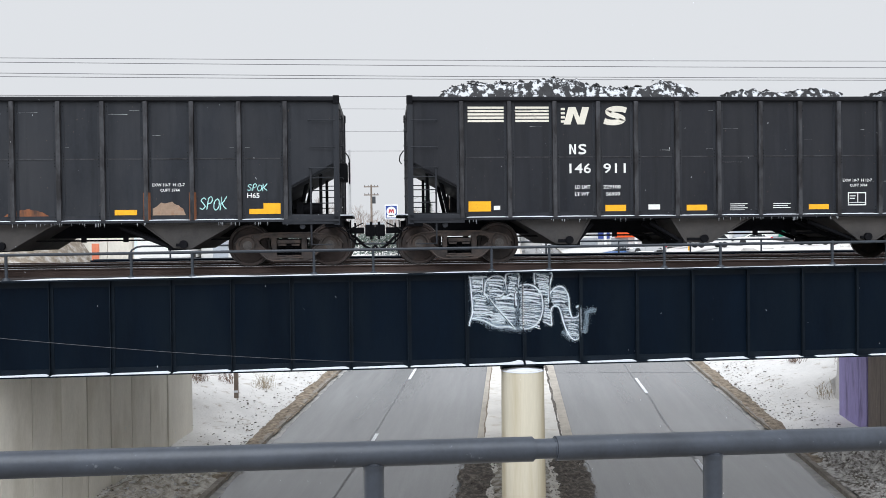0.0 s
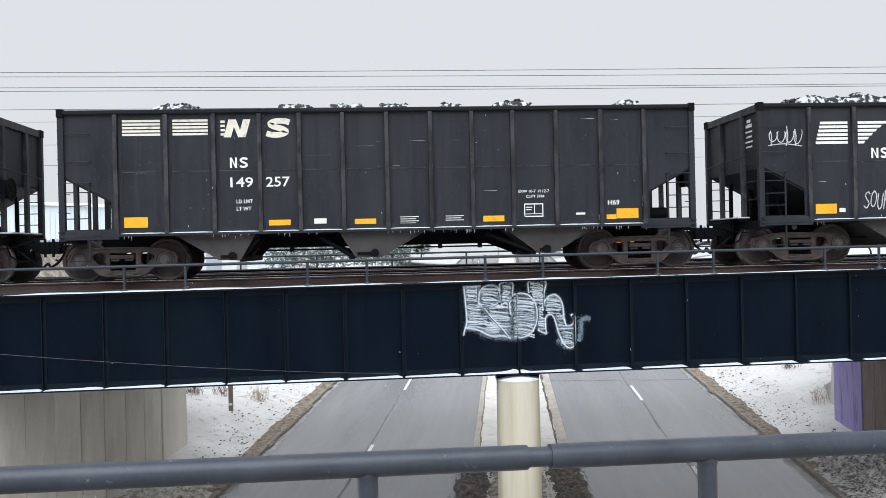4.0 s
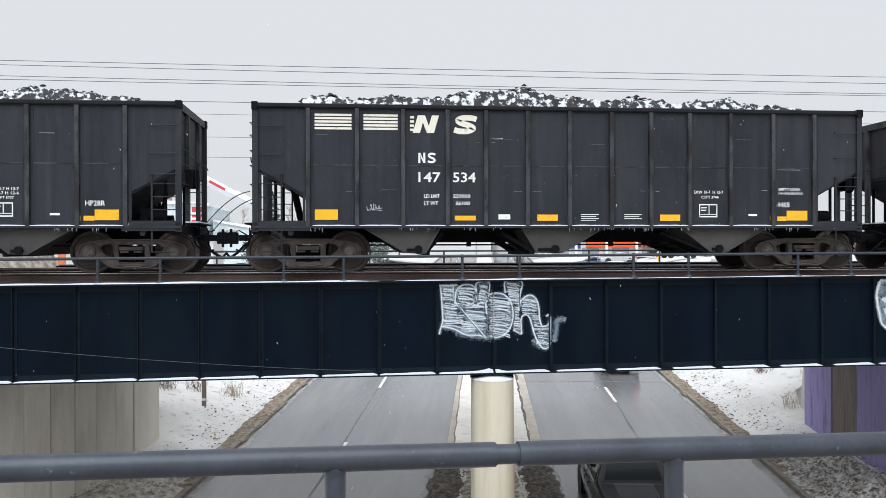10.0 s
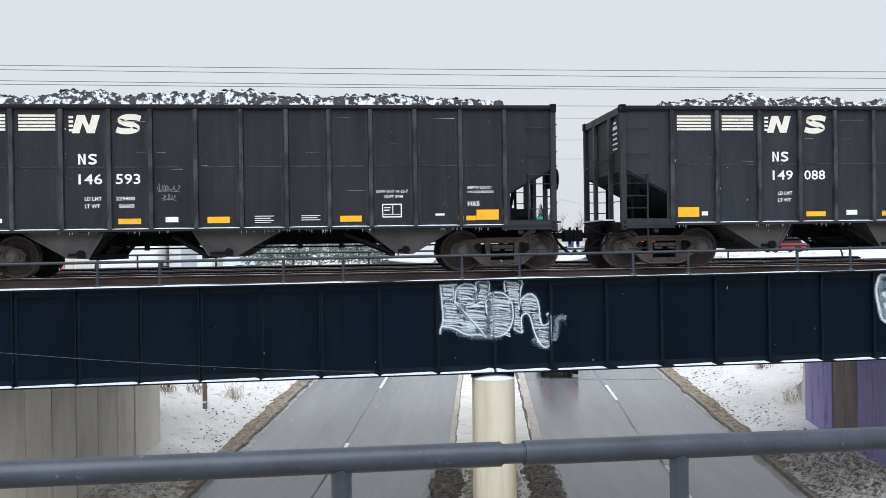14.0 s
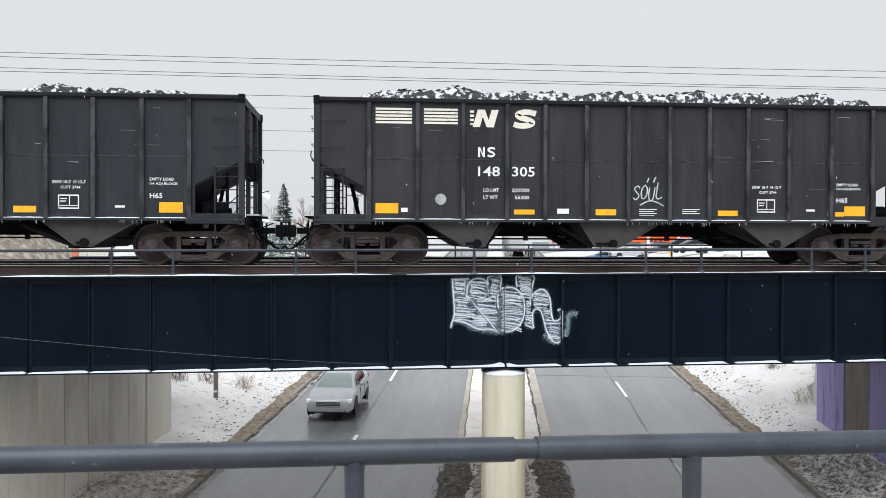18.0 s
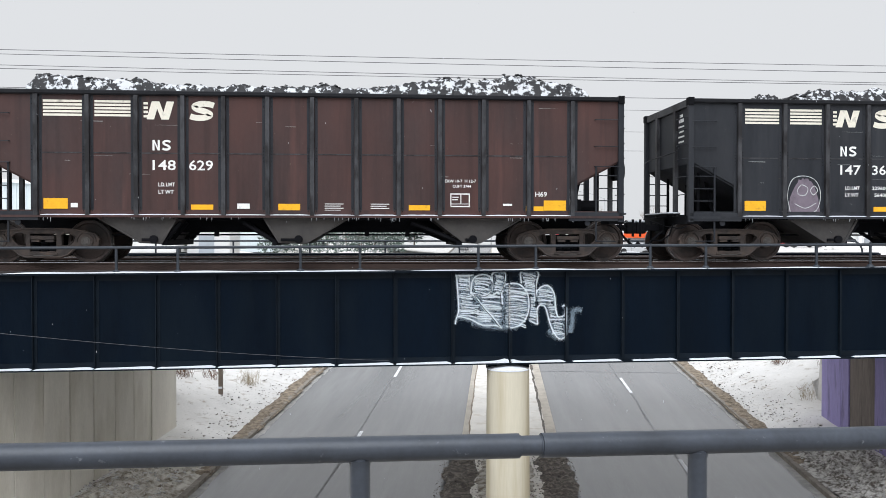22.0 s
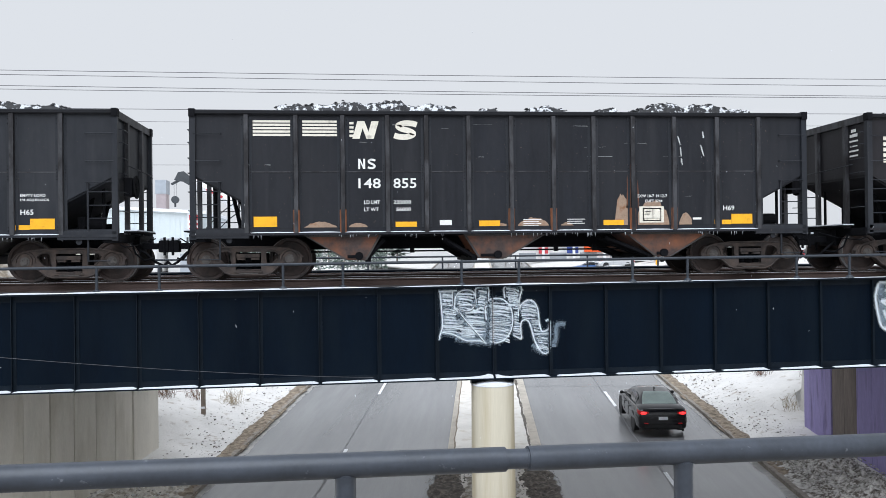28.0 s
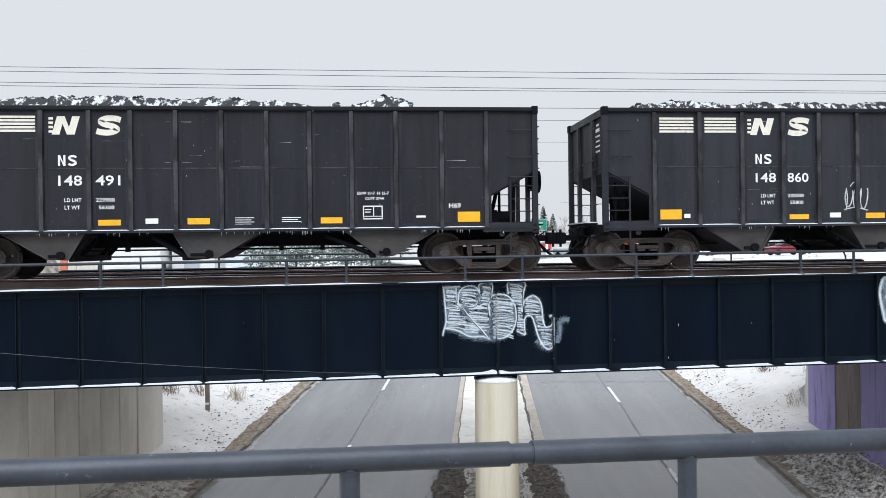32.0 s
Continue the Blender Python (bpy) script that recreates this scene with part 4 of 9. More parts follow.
def build_hopper(L, posts, label):
    """A riveted three-bay coal hopper, its left coupler end at x = 0, rail top at z = 0."""
    c = thing("hopper_car", pose(0, TRACK, RAIL), label, "hopper car", "coal train")
    H = 3.62
    open_l = [(0.05, 2.24), (1.17, 1.64), (1.17, 1.0)]
    open_r = mirror_x(open_l, L)[::-1]
    for side in (-1, 1):
        bm = bmesh.new()
        prism(bm, [(0.05, 3.53), *open_l, *open_r, (L - 0.05, 3.53)], "y", side * 1.50, side * 1.48)
        part("side_sheet", bm, M["paint"], c)
        bm = bmesh.new()
        prism(bm, [(side * 1.46, 3.52), (side * 1.555, 3.52), (side * 1.575, 3.545), (side * 1.575, 3.60), (side * 1.55, H), (side * 1.44, H), (side * 1.44, 3.58), (side * 1.46, 3.56)], "x", 0.0, L)
        part("top_chord", bm, M["chord"], c)
        bm = bmesh.new()
        box(bm, 0.0, L, side * 1.57 if side < 0 else side * 1.44, side * 1.44 if side < 0 else side * 1.57, 0.96, 1.01)
        box(bm, 0.0, L, side * 1.51 if side < 0 else side * 1.44, side * 1.44 if side < 0 else side * 1.51, 1.01, 1.12)
        part("side_sill", bm, M["paint"], c)
        first = None
        for x in posts:
            if first is None:
                bm = bmesh.new()
                prism(bm, ((-0.048, 0.0), (-0.042, -0.075), (0.042, -0.075), (0.048, 0.0)), "z", 1.01, 3.52)
                first = part("side_post", bm, M["post"], c)
                first.matrix_basis = pose(x, side * 1.5, 0, 0, 0, 0 if side < 0 else 180)
                bm = bmesh.new()
                for a, b, e in ((-0.085, 1.01, 3.52), (0.085, 1.01, 3.52)):
                    box(bm, a - 0.03, a + 0.03, -0.006, 0.0, b, e)
                part("post_flange", bm, M["paint"], first)
                bm = bmesh.new()
                for z in (1.10, 1.17, 2.16, 2.23, 2.30, 2.37, 2.44, 3.32, 3.42):
                    for q in (-0.088, 0.088):
                        rod(bm, (q, -0.004, z), (q, -0.016, z), 0.0105, 6)
                tagged(part("rivet_row", bm, M["rivet"], first), kind="stuff")
            else:
                p = again(first, pose(x, side * 1.5, 0, 0, 0, 0 if side < 0 else 180))
                if side < 0:
                    for o in first.children:
                        again(o, Matrix(), p)
        # a weld seam across the sheets
        bm = bmesh.new()
        box(bm, 1.2, L - 1.2, side * 1.5 - 0.006, side * 1.5 + 0.006, 2.30, 2.325)
        part("seam", bm, M["post"], c)
        for end in (0, 1):
            def fx(x):
                return L - x if end else x
            bm = bmesh.new()
            a, b = sorted((fx(-0.02), fx(0.10)))
            box(bm, a, b, min(side * 1.56, side * 1.44), max(side * 1.56, side * 1.44), 0.88, 3.5)
            part("corner_post", bm, M["paint"], c)
            bm = bmesh.new()
            a, b = sorted((fx(0.0), fx(1.2)))
            box(bm, a, b, min(side * 1.56, side * 1.46), max(side * 1.56, side * 1.46), 0.90, 1.09, 0.01)
            lathe(bm, ((0.035, -0.02), (0.06, -0.02), (0.06, 0.02), (0.035, 0.02)), 14, Matrix.Translation((fx(0.78), side * 1.5, 0.86)) @ Matrix.Rotation(radians(90), 4, "X"))
            part("step_sill", bm, M["paint"], c)
            bm = bmesh.new()
            rod(bm, (fx(0.59), side * 1.52, 0.45), (fx(0.59), side * 1.52, 2.1), 0.022, 6)
            for z in (1.35, 1.62, 1.90):
                rod(bm, (fx(0.08), side * 1.52, z), (fx(0.59), side * 1.52, z), 0.011, 6)
            rod(bm, (fx(0.59), side * 1.52, 0.46), (fx(0.15), side * 1.52, 0.46), 0.012, 6)
            part("ladder", bm, M["paint"], c)
            for z in (2.10, 2.54, 3.12):
                bm = bmesh.new()
                tube(bm, ((fx(0.06), side * 1.5, z), (fx(0.06), side * 1.56, z), (fx(0.62), side * 1.56, z), (fx(0.62), side * 1.5, z)), 0.010, 6)
                part("grab_iron", bm, M["paint"], c)
    for end in (0, 1):
        def fx(x):
            return L - x if end else x
        bm = bmesh.new()
        a, b = sorted((fx(0.06), fx(0.09)))
        box(bm, a, b, -1.5, 1.5, 2.22, 3.5)
        part("end_sheet", bm, M["paint"], c)
        bm = bmesh.new()
        a, b = sorted((fx(0.0), fx(0.12)))
        box(bm, a, b, -1.44, 1.44, 3.46, H)
        part("end_chord", bm, M["post"], c)
        for y in (-1.5, 1.5):
            bm = bmesh.new()
            a, b = sorted((fx(-0.03), fx(0.10)))
            box(bm, a, b, y - 0.09, y + 0.09, 3.47, H + 0.025, 0.015)
            part("corner_cap", bm, M["under"], c)
        bm = bmesh.new()
        sl = [(0.06, 2.24), (2.45, 0.95), (2.45, 0.91), (0.06, 2.19)]
        prism(bm, sl if not end else mirror_x(sl, L), "y", -1.46, 1.46)
        part("slope_sheet", bm, M["paint"], c)
        for y in (-0.62, 0.62):
            bm = bmesh.new()
            a, b = sorted((fx(-0.02), fx(0.07)))
            box(bm, a, b, y - 0.06, y + 0.06, 0.95, 3.46)
            part("end_post", bm, M["post"], c)
            bm = bmesh.new()
            rod(bm, (fx(0.95), y, 0.98), (fx(0.75), y, 1.86), 0.045, 8)
            rod(bm, (fx(0.42), y * 1.6, 0.98), (fx(0.42), y * 1.6, 2.02), 0.035, 8)
            part("slope_brace", bm, M["under"], c)
        for z in (2.62, 2.95, 3.22, 1.5, 1.9, 2.3):
            bm = bmesh.new()
            tube(bm, ((fx(-0.0), -1.42, z), (fx(-0.08), -1.40, z), (fx(-0.08), -0.95, z), (fx(0.0), -0.93, z)), 0.010, 6)
            part("end_rung", bm, M["paint"], c)
        bm = bmesh.new()
        tube(bm, ((fx(-0.1), 1.2, 2.42), (fx(-0.16), 0.6, 2.44), (fx(-0.16), -0.5, 2.46), (fx(-0.1), -1.1, 2.5)), 0.014, 6)
        part("end_handrail", bm, M["paint"], c)
        bm = bmesh.new()
        a, b = sorted((fx(-0.05), fx(0.3)))
        box(bm, a, b, -1.5, 1.5, 0.84, 1.02, 0.01)
        part("end_sill", bm, M["under"], c)
        bm = bmesh.new()
        a, b = sorted((fx(-0.26), fx(0.02)))
        box(bm, a, b, -0.95, 0.75, 1.06, 1.09)
        part("end_platform", bm, M["under"], c)
        bm = bmesh.new()
        box(bm, a, b, -0.93, 0.73, 1.09, 1.12, 0.008)
        part("snow_ridge", bm, M["snow"], c, "snow lying on the end platform")
        # coupler with its knuckle, hoses and cut lever
        bm = bmesh.new()
        a, b = sorted((fx(-0.50), fx(0.1)))
        box(bm, a, b, -0.08, 0.08, 0.70, 0.84, 0.02)
        a, b = sorted((fx(-0.75), fx(-0.52)))
        box(bm, a, b, -0.17, 0.13, 0.63, 0.90, 0.05)
        rod(bm, (fx(-0.66), -0.16, 0.56), (fx(-0.66), -0.16, 0.97), 0.03, 8)
        a, b = sorted((fx(-0.16), fx(0.05)))
        box(bm, a, b, -0.3, 0.3, 0.62, 0.98, 0.02)
        rod(bm, (fx(-0.28), 0.2, 0.5), (fx(-0.28), 0.2, 0.95), 0.025, 6)
        k = part("coupler", bm, M["under"], c, "dark cast steel knuckle coupler")
        bm = bmesh.new()
        box(bm, min(fx(-0.74), fx(-0.54)), max(fx(-0.74), fx(-0.54)), -0.15, 0.11, 0.90, 0.945, 0.02)
        part("snow_cap", bm, M["snow"], k, "snow on the coupler head")
        bm = bmesh.new()
        tube(bm, ((fx(-0.1), -0.35, 0.72), (fx(-0.3), -0.42, 0.62), (fx(-0.5), -0.38, 0.42), (fx(-0.66), -0.30, 0.33), (fx(-0.75), -0.25, 0.42)), 0.03, 8)
        part("air_hose", bm, M["under"], c, smooth=True)
        bm = bmesh.new()
        tube(bm, ((fx(-0.02), -1.45, 0.80), (fx(-0.12), -1.4, 0.74), (fx(-0.2), -0.6, 0.80), (fx(-0.48), -0.22, 0.94)), 0.014, 6)
        part("cut_lever", bm, M["under"], c)
        bm = bmesh.new()
        tube(bm, ((fx(-0.12), -0.9, 0.86), (fx(-0.2), -0.86, 0.6), (fx(-0.34), -0.7, 0.46), (fx(-0.5), -0.45, 0.5)), 0.02, 6)
        rod(bm, (fx(-0.2), -0.5, 0.6), (fx(-0.2), -0.5, 1.0), 0.016, 6)
        part("brake_pipe", bm, M["under"], c, smooth=True)
    # brake gear at the right end
    bm = bmesh.new()
    m = Matrix.Translation((L + 0.20, -0.75, 2.05)) @ Matrix.Rotation(radians(90), 4, "Y")
    lathe(bm, ((0.22, -0.012), (0.25, -0.012), (0.255, 0.012), (0.22, 0.012), (0.215, 0.0)), 20, m)
    for k in range(5):
        a = k * 2 * math.pi / 5
        rod(bm, (L + 0.20, -0.75, 2.05), (L + 0.20, -0.75 + 0.23 * math.cos(a), 2.05 + 0.23 * math.sin(a)), 0.014, 6)
    part("brake_wheel", bm, M["under"], c)
    bm = bmesh.new()
    box(bm, L - 0.02, L + 0.16, -0.95, -0.5, 1.85, 2.25, 0.03)
    part("brake_housing", bm, M["under"], c)
    bm = bmesh.new()
    rod(bm, (L - 1.15, 0.4, 1.16), (L - 0.55, 0.4, 1.16), 0.14, 16)
    part("air_reservoir", bm, M["under"], c, smooth=True)
    bm = bmesh.new()
    rod(bm, (L - 0.8, -0.9, 1.25), (L - 0.45, -0.9, 1.25), 0.13, 14)
    box(bm, L - 0.95, L - 0.8, -1.05, -0.75, 1.1, 1.4, 0.02)
    part("brake_cylinder", bm, M["under"], c)
    bm = bmesh.new()
    box(bm, 0.1, L - 0.1, -0.26, 0.26, 0.66, 0.98)
    part("center_sill", bm, M["under"], c)
    bm = bmesh.new()
    box(bm, 1.6, L - 1.6, -1.40, 1.40, 0.94, 0.97)
    part("floor_sheet", bm, M["under"], c)
    bm = bmesh.new()
    rod(bm, (2.2, -0.75, 0.60), (L - 2.2, -0.75, 0.60), 0.018, 6)
    for x in (4.7, 8.0, 8.9):
        box(bm, x - 0.05, x + 0.05, -0.78, -0.72, 0.56, 0.7)
    part("brake_rod", bm, M["under"], c)
    q = (L - 13.6) / 2
    for x0, x1, b0, b1 in ((2.33, 3.95, 3.21, 3.63), (5.78, 7.60, 6.11, 6.66), (9.40, 11.36, 10.09, 10.42)):
        bm = bmesh.new()
        prism(bm, ((x0 + q, 0.97), (b0 + q, 0.42), (b1 + q, 0.40), (x1 + q, 0.97)), "y", -1.40, 1.40)
        b = part("hopper_bay", bm, M["bay"], c, "dusty dark steel discharge hopper")
        left = b0 - x0 < x1 - b1
        bm = bmesh.new()
        lx = b0 - 0.02 if left else b1 + 0.02
        tx = x0 - 0.42 if left else x1 + 0.1
        sgn = -1 if left else 1
        for y in (-1.3, -0.7, 0.7, 1.3):
            rod(bm, (lx + q + sgn * 0.02, y, 0.43), (tx + q, y, 0.86), 0.05, 6)
        box(bm, min(lx, lx + sgn * 0.12) + q, max(lx, lx + sgn * 0.12) + q, -1.36, 1.36, 0.37, 0.5, 0.02)
        part("door_frame", bm, M["under"], b, "dark door channels and latch")
        bm = bmesh.new()
        lathe(bm, ((0.03, -0.05), (0.09, -0.05), (0.09, 0.05), (0.03, 0.05)), 10, Matrix.Translation((b1 - 0.12 + q, -1.42, 0.5)) @ Matrix.Rotation(radians(90), 4, "X"))
        box(bm, b0 + 0.05 + q, b1 + q - 0.2, -1.44, -1.40, 0.46, 0.52)
        part("door_latch", bm, M["under"], b)
        bm = bmesh.new()
        for u, v in (((x0, 0.955), (b0, 0.43)), ((x1, 0.955), (b1, 0.41))):
            prism(bm, ((u[0] + q, u[1]), (v[0] + q, v[1]), (v[0] + q + 0.05, v[1]), (u[0] + q + 0.05, u[1])), "y", -1.425, -1.40)
        box(bm, x0 + q + 0.05, x1 + q - 0.05, -1.43, -1.40, 0.915, 0.955)
        part("bay_flange", bm, M["bay"], b)
    # thin snow on the ledge under each panel
    rng = random.Random(int(L * 100))
    edges = [1.2, *posts[1:], L - 1.1]
    for a, b in zip(edges, edges[1:]):
        bm = bmesh.new()
        prev = None
        for i in range(9):
            x = a + 0.045 + (b - a - 0.09) * i / 8
            h = 0.007 + 0.012 * math.sin(math.pi * i / 8) ** 0.3 * rng.uniform(0.7, 1.2)
            cur = [bm.verts.new((x, -1.568, 1.011)), bm.verts.new((x, -1.565, 1.011 + h)), bm.verts.new((x, -1.516, 1.014 + h)), bm.verts.new((x, -1.514, 1.011))]
            if prev:
                for j in range(3):
                    bm.faces.new((prev[j], cur[j], cur[j + 1], prev[j + 1]))
            prev = cur
        part("snow_ridge", bm, M["snow"], c, smooth=True)
    bm = bmesh.new()
    for _ in range(90):
        x = rng.uniform(1.2, L - 1.1)
        if noise.noise(Vector((x * 1.3, 5, L))) > -0.1:
            rod(bm, (x, -1.55, 0.962), (x + rng.uniform(-0.004, 0.004), -1.55, 0.955 - rng.uniform(0.02, 0.09)), 0.009, 4, 0.001)
    tagged(part("icicle", bm, M["ice"], c, "small icicles along the side sill"), kind="stuff")
    sets = []
    for xc in (AX0 + WB / 2, L - AX0 - WB / 2):
        build_truck(c, xc)
        for d in (-WB / 2, WB / 2):
            sets.append(build_wheelset(c, xc + d))
    return c


def coal_load(k, L, profile):
    """A heaped load: a snowy mound, height over the rim at even steps along the car, with black lumps standing out of it."""
    nx, ny = 170, 14
    n = len(profile)
    verts, faces = [], []
    def top(x, y):
        u = min(max((x - 0.15) / (L - 0.3), 0), 1) * (n - 1)
        j = min(int(u), n - 2)
        h = profile[j] + (profile[j + 1] - profile[j]) * smooth(0, 1, u - j)
        h += 0.15 * noise.noise(Vector((x * 1.1 + 31 * k, 3.0, 0))) - 0.04
        v = Vector((x + 31 * k, y, 0))
        lump = (0.40 - noise.voronoi(v * 5.5)[0][0]) * 0.14 + noise.noise(v * 2.4) * 0.06
        rise = (h + (0.25 if h > 0 else 0)) * (1 - (abs(y + 0.55) / 2.0) ** 2.0)
        return 3.40 + max(-0.1, rise + 0.115 + lump * (0.5 + min(1, max(0, h) * 4)))
    for i in range(nx + 1):
        x = 0.15 + (L - 0.3) * i / nx
        for q in range(ny + 1):
            y = -1.42 + 2.84 * q / ny
            verts.append((x, y, 3.3 if q in (0, ny) else top(x, y)))
    for i in range(nx):
        for q in range(ny):
            o = i * (ny + 1) + q
            faces.append((o, o + ny + 1, o + ny + 2, o + 1))
    mound = len(faces)
    rng = random.Random(500 + k)
    shape = ((1, 0, 0), (0.3, 0.9, 0.1), (-0.8, 0.5, 0), (-0.7, -0.7, 0.1), (0.5, -0.8, 0), (0.35, 0.1, 0.8), (-0.4, -0.1, 0.7))
    sides = ((0, 1, 5), (1, 6, 5), (1, 2, 6), (2, 3, 6), (3, 4, 6), (4, 5, 6), (4, 0, 5))
    for _ in range(3000):
        x, y = rng.uniform(0.3, L - 0.3), rng.uniform(-1.2, 0.9)
        if noise.noise(Vector((x * 1.6 + 13 * k, y * 1.6, 4))) < rng.uniform(-0.6, 0.2):
            continue
        z = top(x, y)
        r = rng.uniform(0.025, 0.08) * rng.uniform(0.55, 1.0)
        a = rng.uniform(0, 6.283)
        ca, sa = math.cos(a), math.sin(a)
        o = len(verts)
        wx, wz = rng.uniform(0.8, 1.5), rng.uniform(0.6, 1.0)
        verts += [(x + r * wx * (ca * p - sa * q), y + r * (sa * p + ca * q), z + r * wz * w - 0.008) for p, q, w in shape]
        faces += [tuple(o + i for i in f) for f in sides]
    me = bpy.data.meshes.new("coal_load")
    me.from_pydata(verts, [], faces)
    me.materials.append(M["coal"])
    me.materials.append(M["coal_lump"])
    me.polygons.foreach_set("material_index", [0] * mound + [1] * (len(faces) - mound))
    o = new("coal_load", me)
    return tagged(o, "heaped black coal dusted with snow in the hopper", "coal", "coal loads", "stuff")


def flat(bm, pts, y):
    bm.faces.new([bm.verts.new((x, y, z)) for x, z in pts])


YL = -1.5045


def logo_bars(c, mat, slant=False):
    for i, (a, b) in enumerate((((1.29, 2.10), (2.33, 3.07)) if not slant else ((1.43, 2.07), (2.29, 3.02)))):
        top, low, n = (3.41, 3.05, 5) if not slant else (3.20, 2.67, 6)
        step = (top - low) / n
        for j in range(n):
            z = top - j * step
            l, r = a, b
            if slant:
                if i == 0:
                    l = a - 0.13 * j / n
                else:
                    r = b - 0.62 * (j / n) ** 0.8
            bm = bmesh.new()
            flat(bm, ((l, z - step * 0.66), (r - (0.04 if slant and i else 0), z - step * 0.66), (r, z), (l, z)), YL)
            part("logo_bar", bm, mat, c, "pale horizontal bar of the painted emblem" if i == j == 0 else "")


def letter_n(bm, x0, x1, z0, z1, lean, t):
    def p(x, z):
        return (x + lean * (z - z0) / (z1 - z0), z)
    flat(bm, (p(x0, z0), p(x0 + t, z0), p(x0 + t, z1), p(x0, z1)), YL)
    flat(bm, (p(x1 - t, z0), p(x1, z0), p(x1, z1), p(x1 - t, z1)), YL)
    flat(bm, (p(x0 + t, z1), p(x0 + t * 0.35, z1), p(x1 - t, z0), p(x1 - t * 0.35, z0)), YL - 0.0015)


def letter_s(bm, x0, x1, z0, z1, lean, wide):
    w, h = x1 - x0, z1 - z0
    pts = []
    for u, v in ((0.93, 0.80), (0.70, 0.88), (0.35, 0.88), (0.14, 0.74), (0.30, 0.58), (0.68, 0.44), (0.86, 0.27), (0.62, 0.12), (0.28, 0.12), (0.05, 0.20)):
        pts.append((x0 + w * u + lean * v, z0 + h * v))
    stroke(bm, pts, wide, YL)


def emblem(c, mat, kind):
    if kind == "C":
        for j in range(5):
            z = 3.10 - j * 0.128
            bm = bmesh.new()
            flat(bm, ((0.40, z - 0.085), (1.62 - 0.06 * j / 4, z - 0.085), (1.64 - 0.06 * j / 4, z), (0.40, z)), YL)
            part("logo_bar", bm, mat, c, "pale horizontal bar of the painted emblem" if j == 0 else "")
        n, s = bmesh.new(), bmesh.new()
        letter_n(n, 1.56, 2.42, 2.50, 3.10, 0.14, 0.27)
        letter_s(s, 2.42, 3.20, 2.50, 3.10, 0.10, 0.18)
    elif kind == "B":
        n, s = bmesh.new(), bmesh.new()
        letter_n(n, 3.34, 4.06, 2.67, 3.20, 0.0, 0.20)
        flat(n, ((3.24, 2.67), (3.34, 2.67), (3.34, 2.78)), YL)
        letter_s(s, 4.20, 4.86, 2.66, 3.21, 0.04, 0.165)
        logo_bars(c, mat, True)
    else:
        n, s = bmesh.new(), bmesh.new()
        letter_n(n, 3.39, 3.85, 3.02, 3.40, 0.11, 0.155)
        for j in range(4):
            flat(n, ((3.33 + 0.0, 3.06 + j * 0.09), (3.42, 3.06 + j * 0.09), (3.42, 3.11 + j * 0.09), (3.33, 3.11 + j * 0.09)), YL + 0.001)
        letter_s(s, 4.25, 4.76, 3.02, 3.40, 0.07, 0.122)
        logo_bars(c, mat)
    part("emblem_stroke", n, mat, c, "pale slanted painted emblem")
    part("emblem_curve", s, mat, c, "pale curved part of the emblem")


def reflector(c, x0, x1, z0, z1, mat="yellow"):
    bm = bmesh.new()
    box(bm, x0, x1, YL - 0.001, YL + 0.003, z0, z1)
    part("reflector", bm, M[mat], c, "" if mat == "yellow" else "small pale panel")


def bars(c, rows, mat, label=""):
    """Writing too small to read, as plain bars."""
    bm = bmesh.new()
    for x, z, w, h in rows:
        flat(bm, ((x, z), (x + w, z), (x + w, z + h), (x, z + h)), YL)
    tagged(part("stencil_writing", bm, mat, c, label or "small white stencil marks"), kind="stuff")


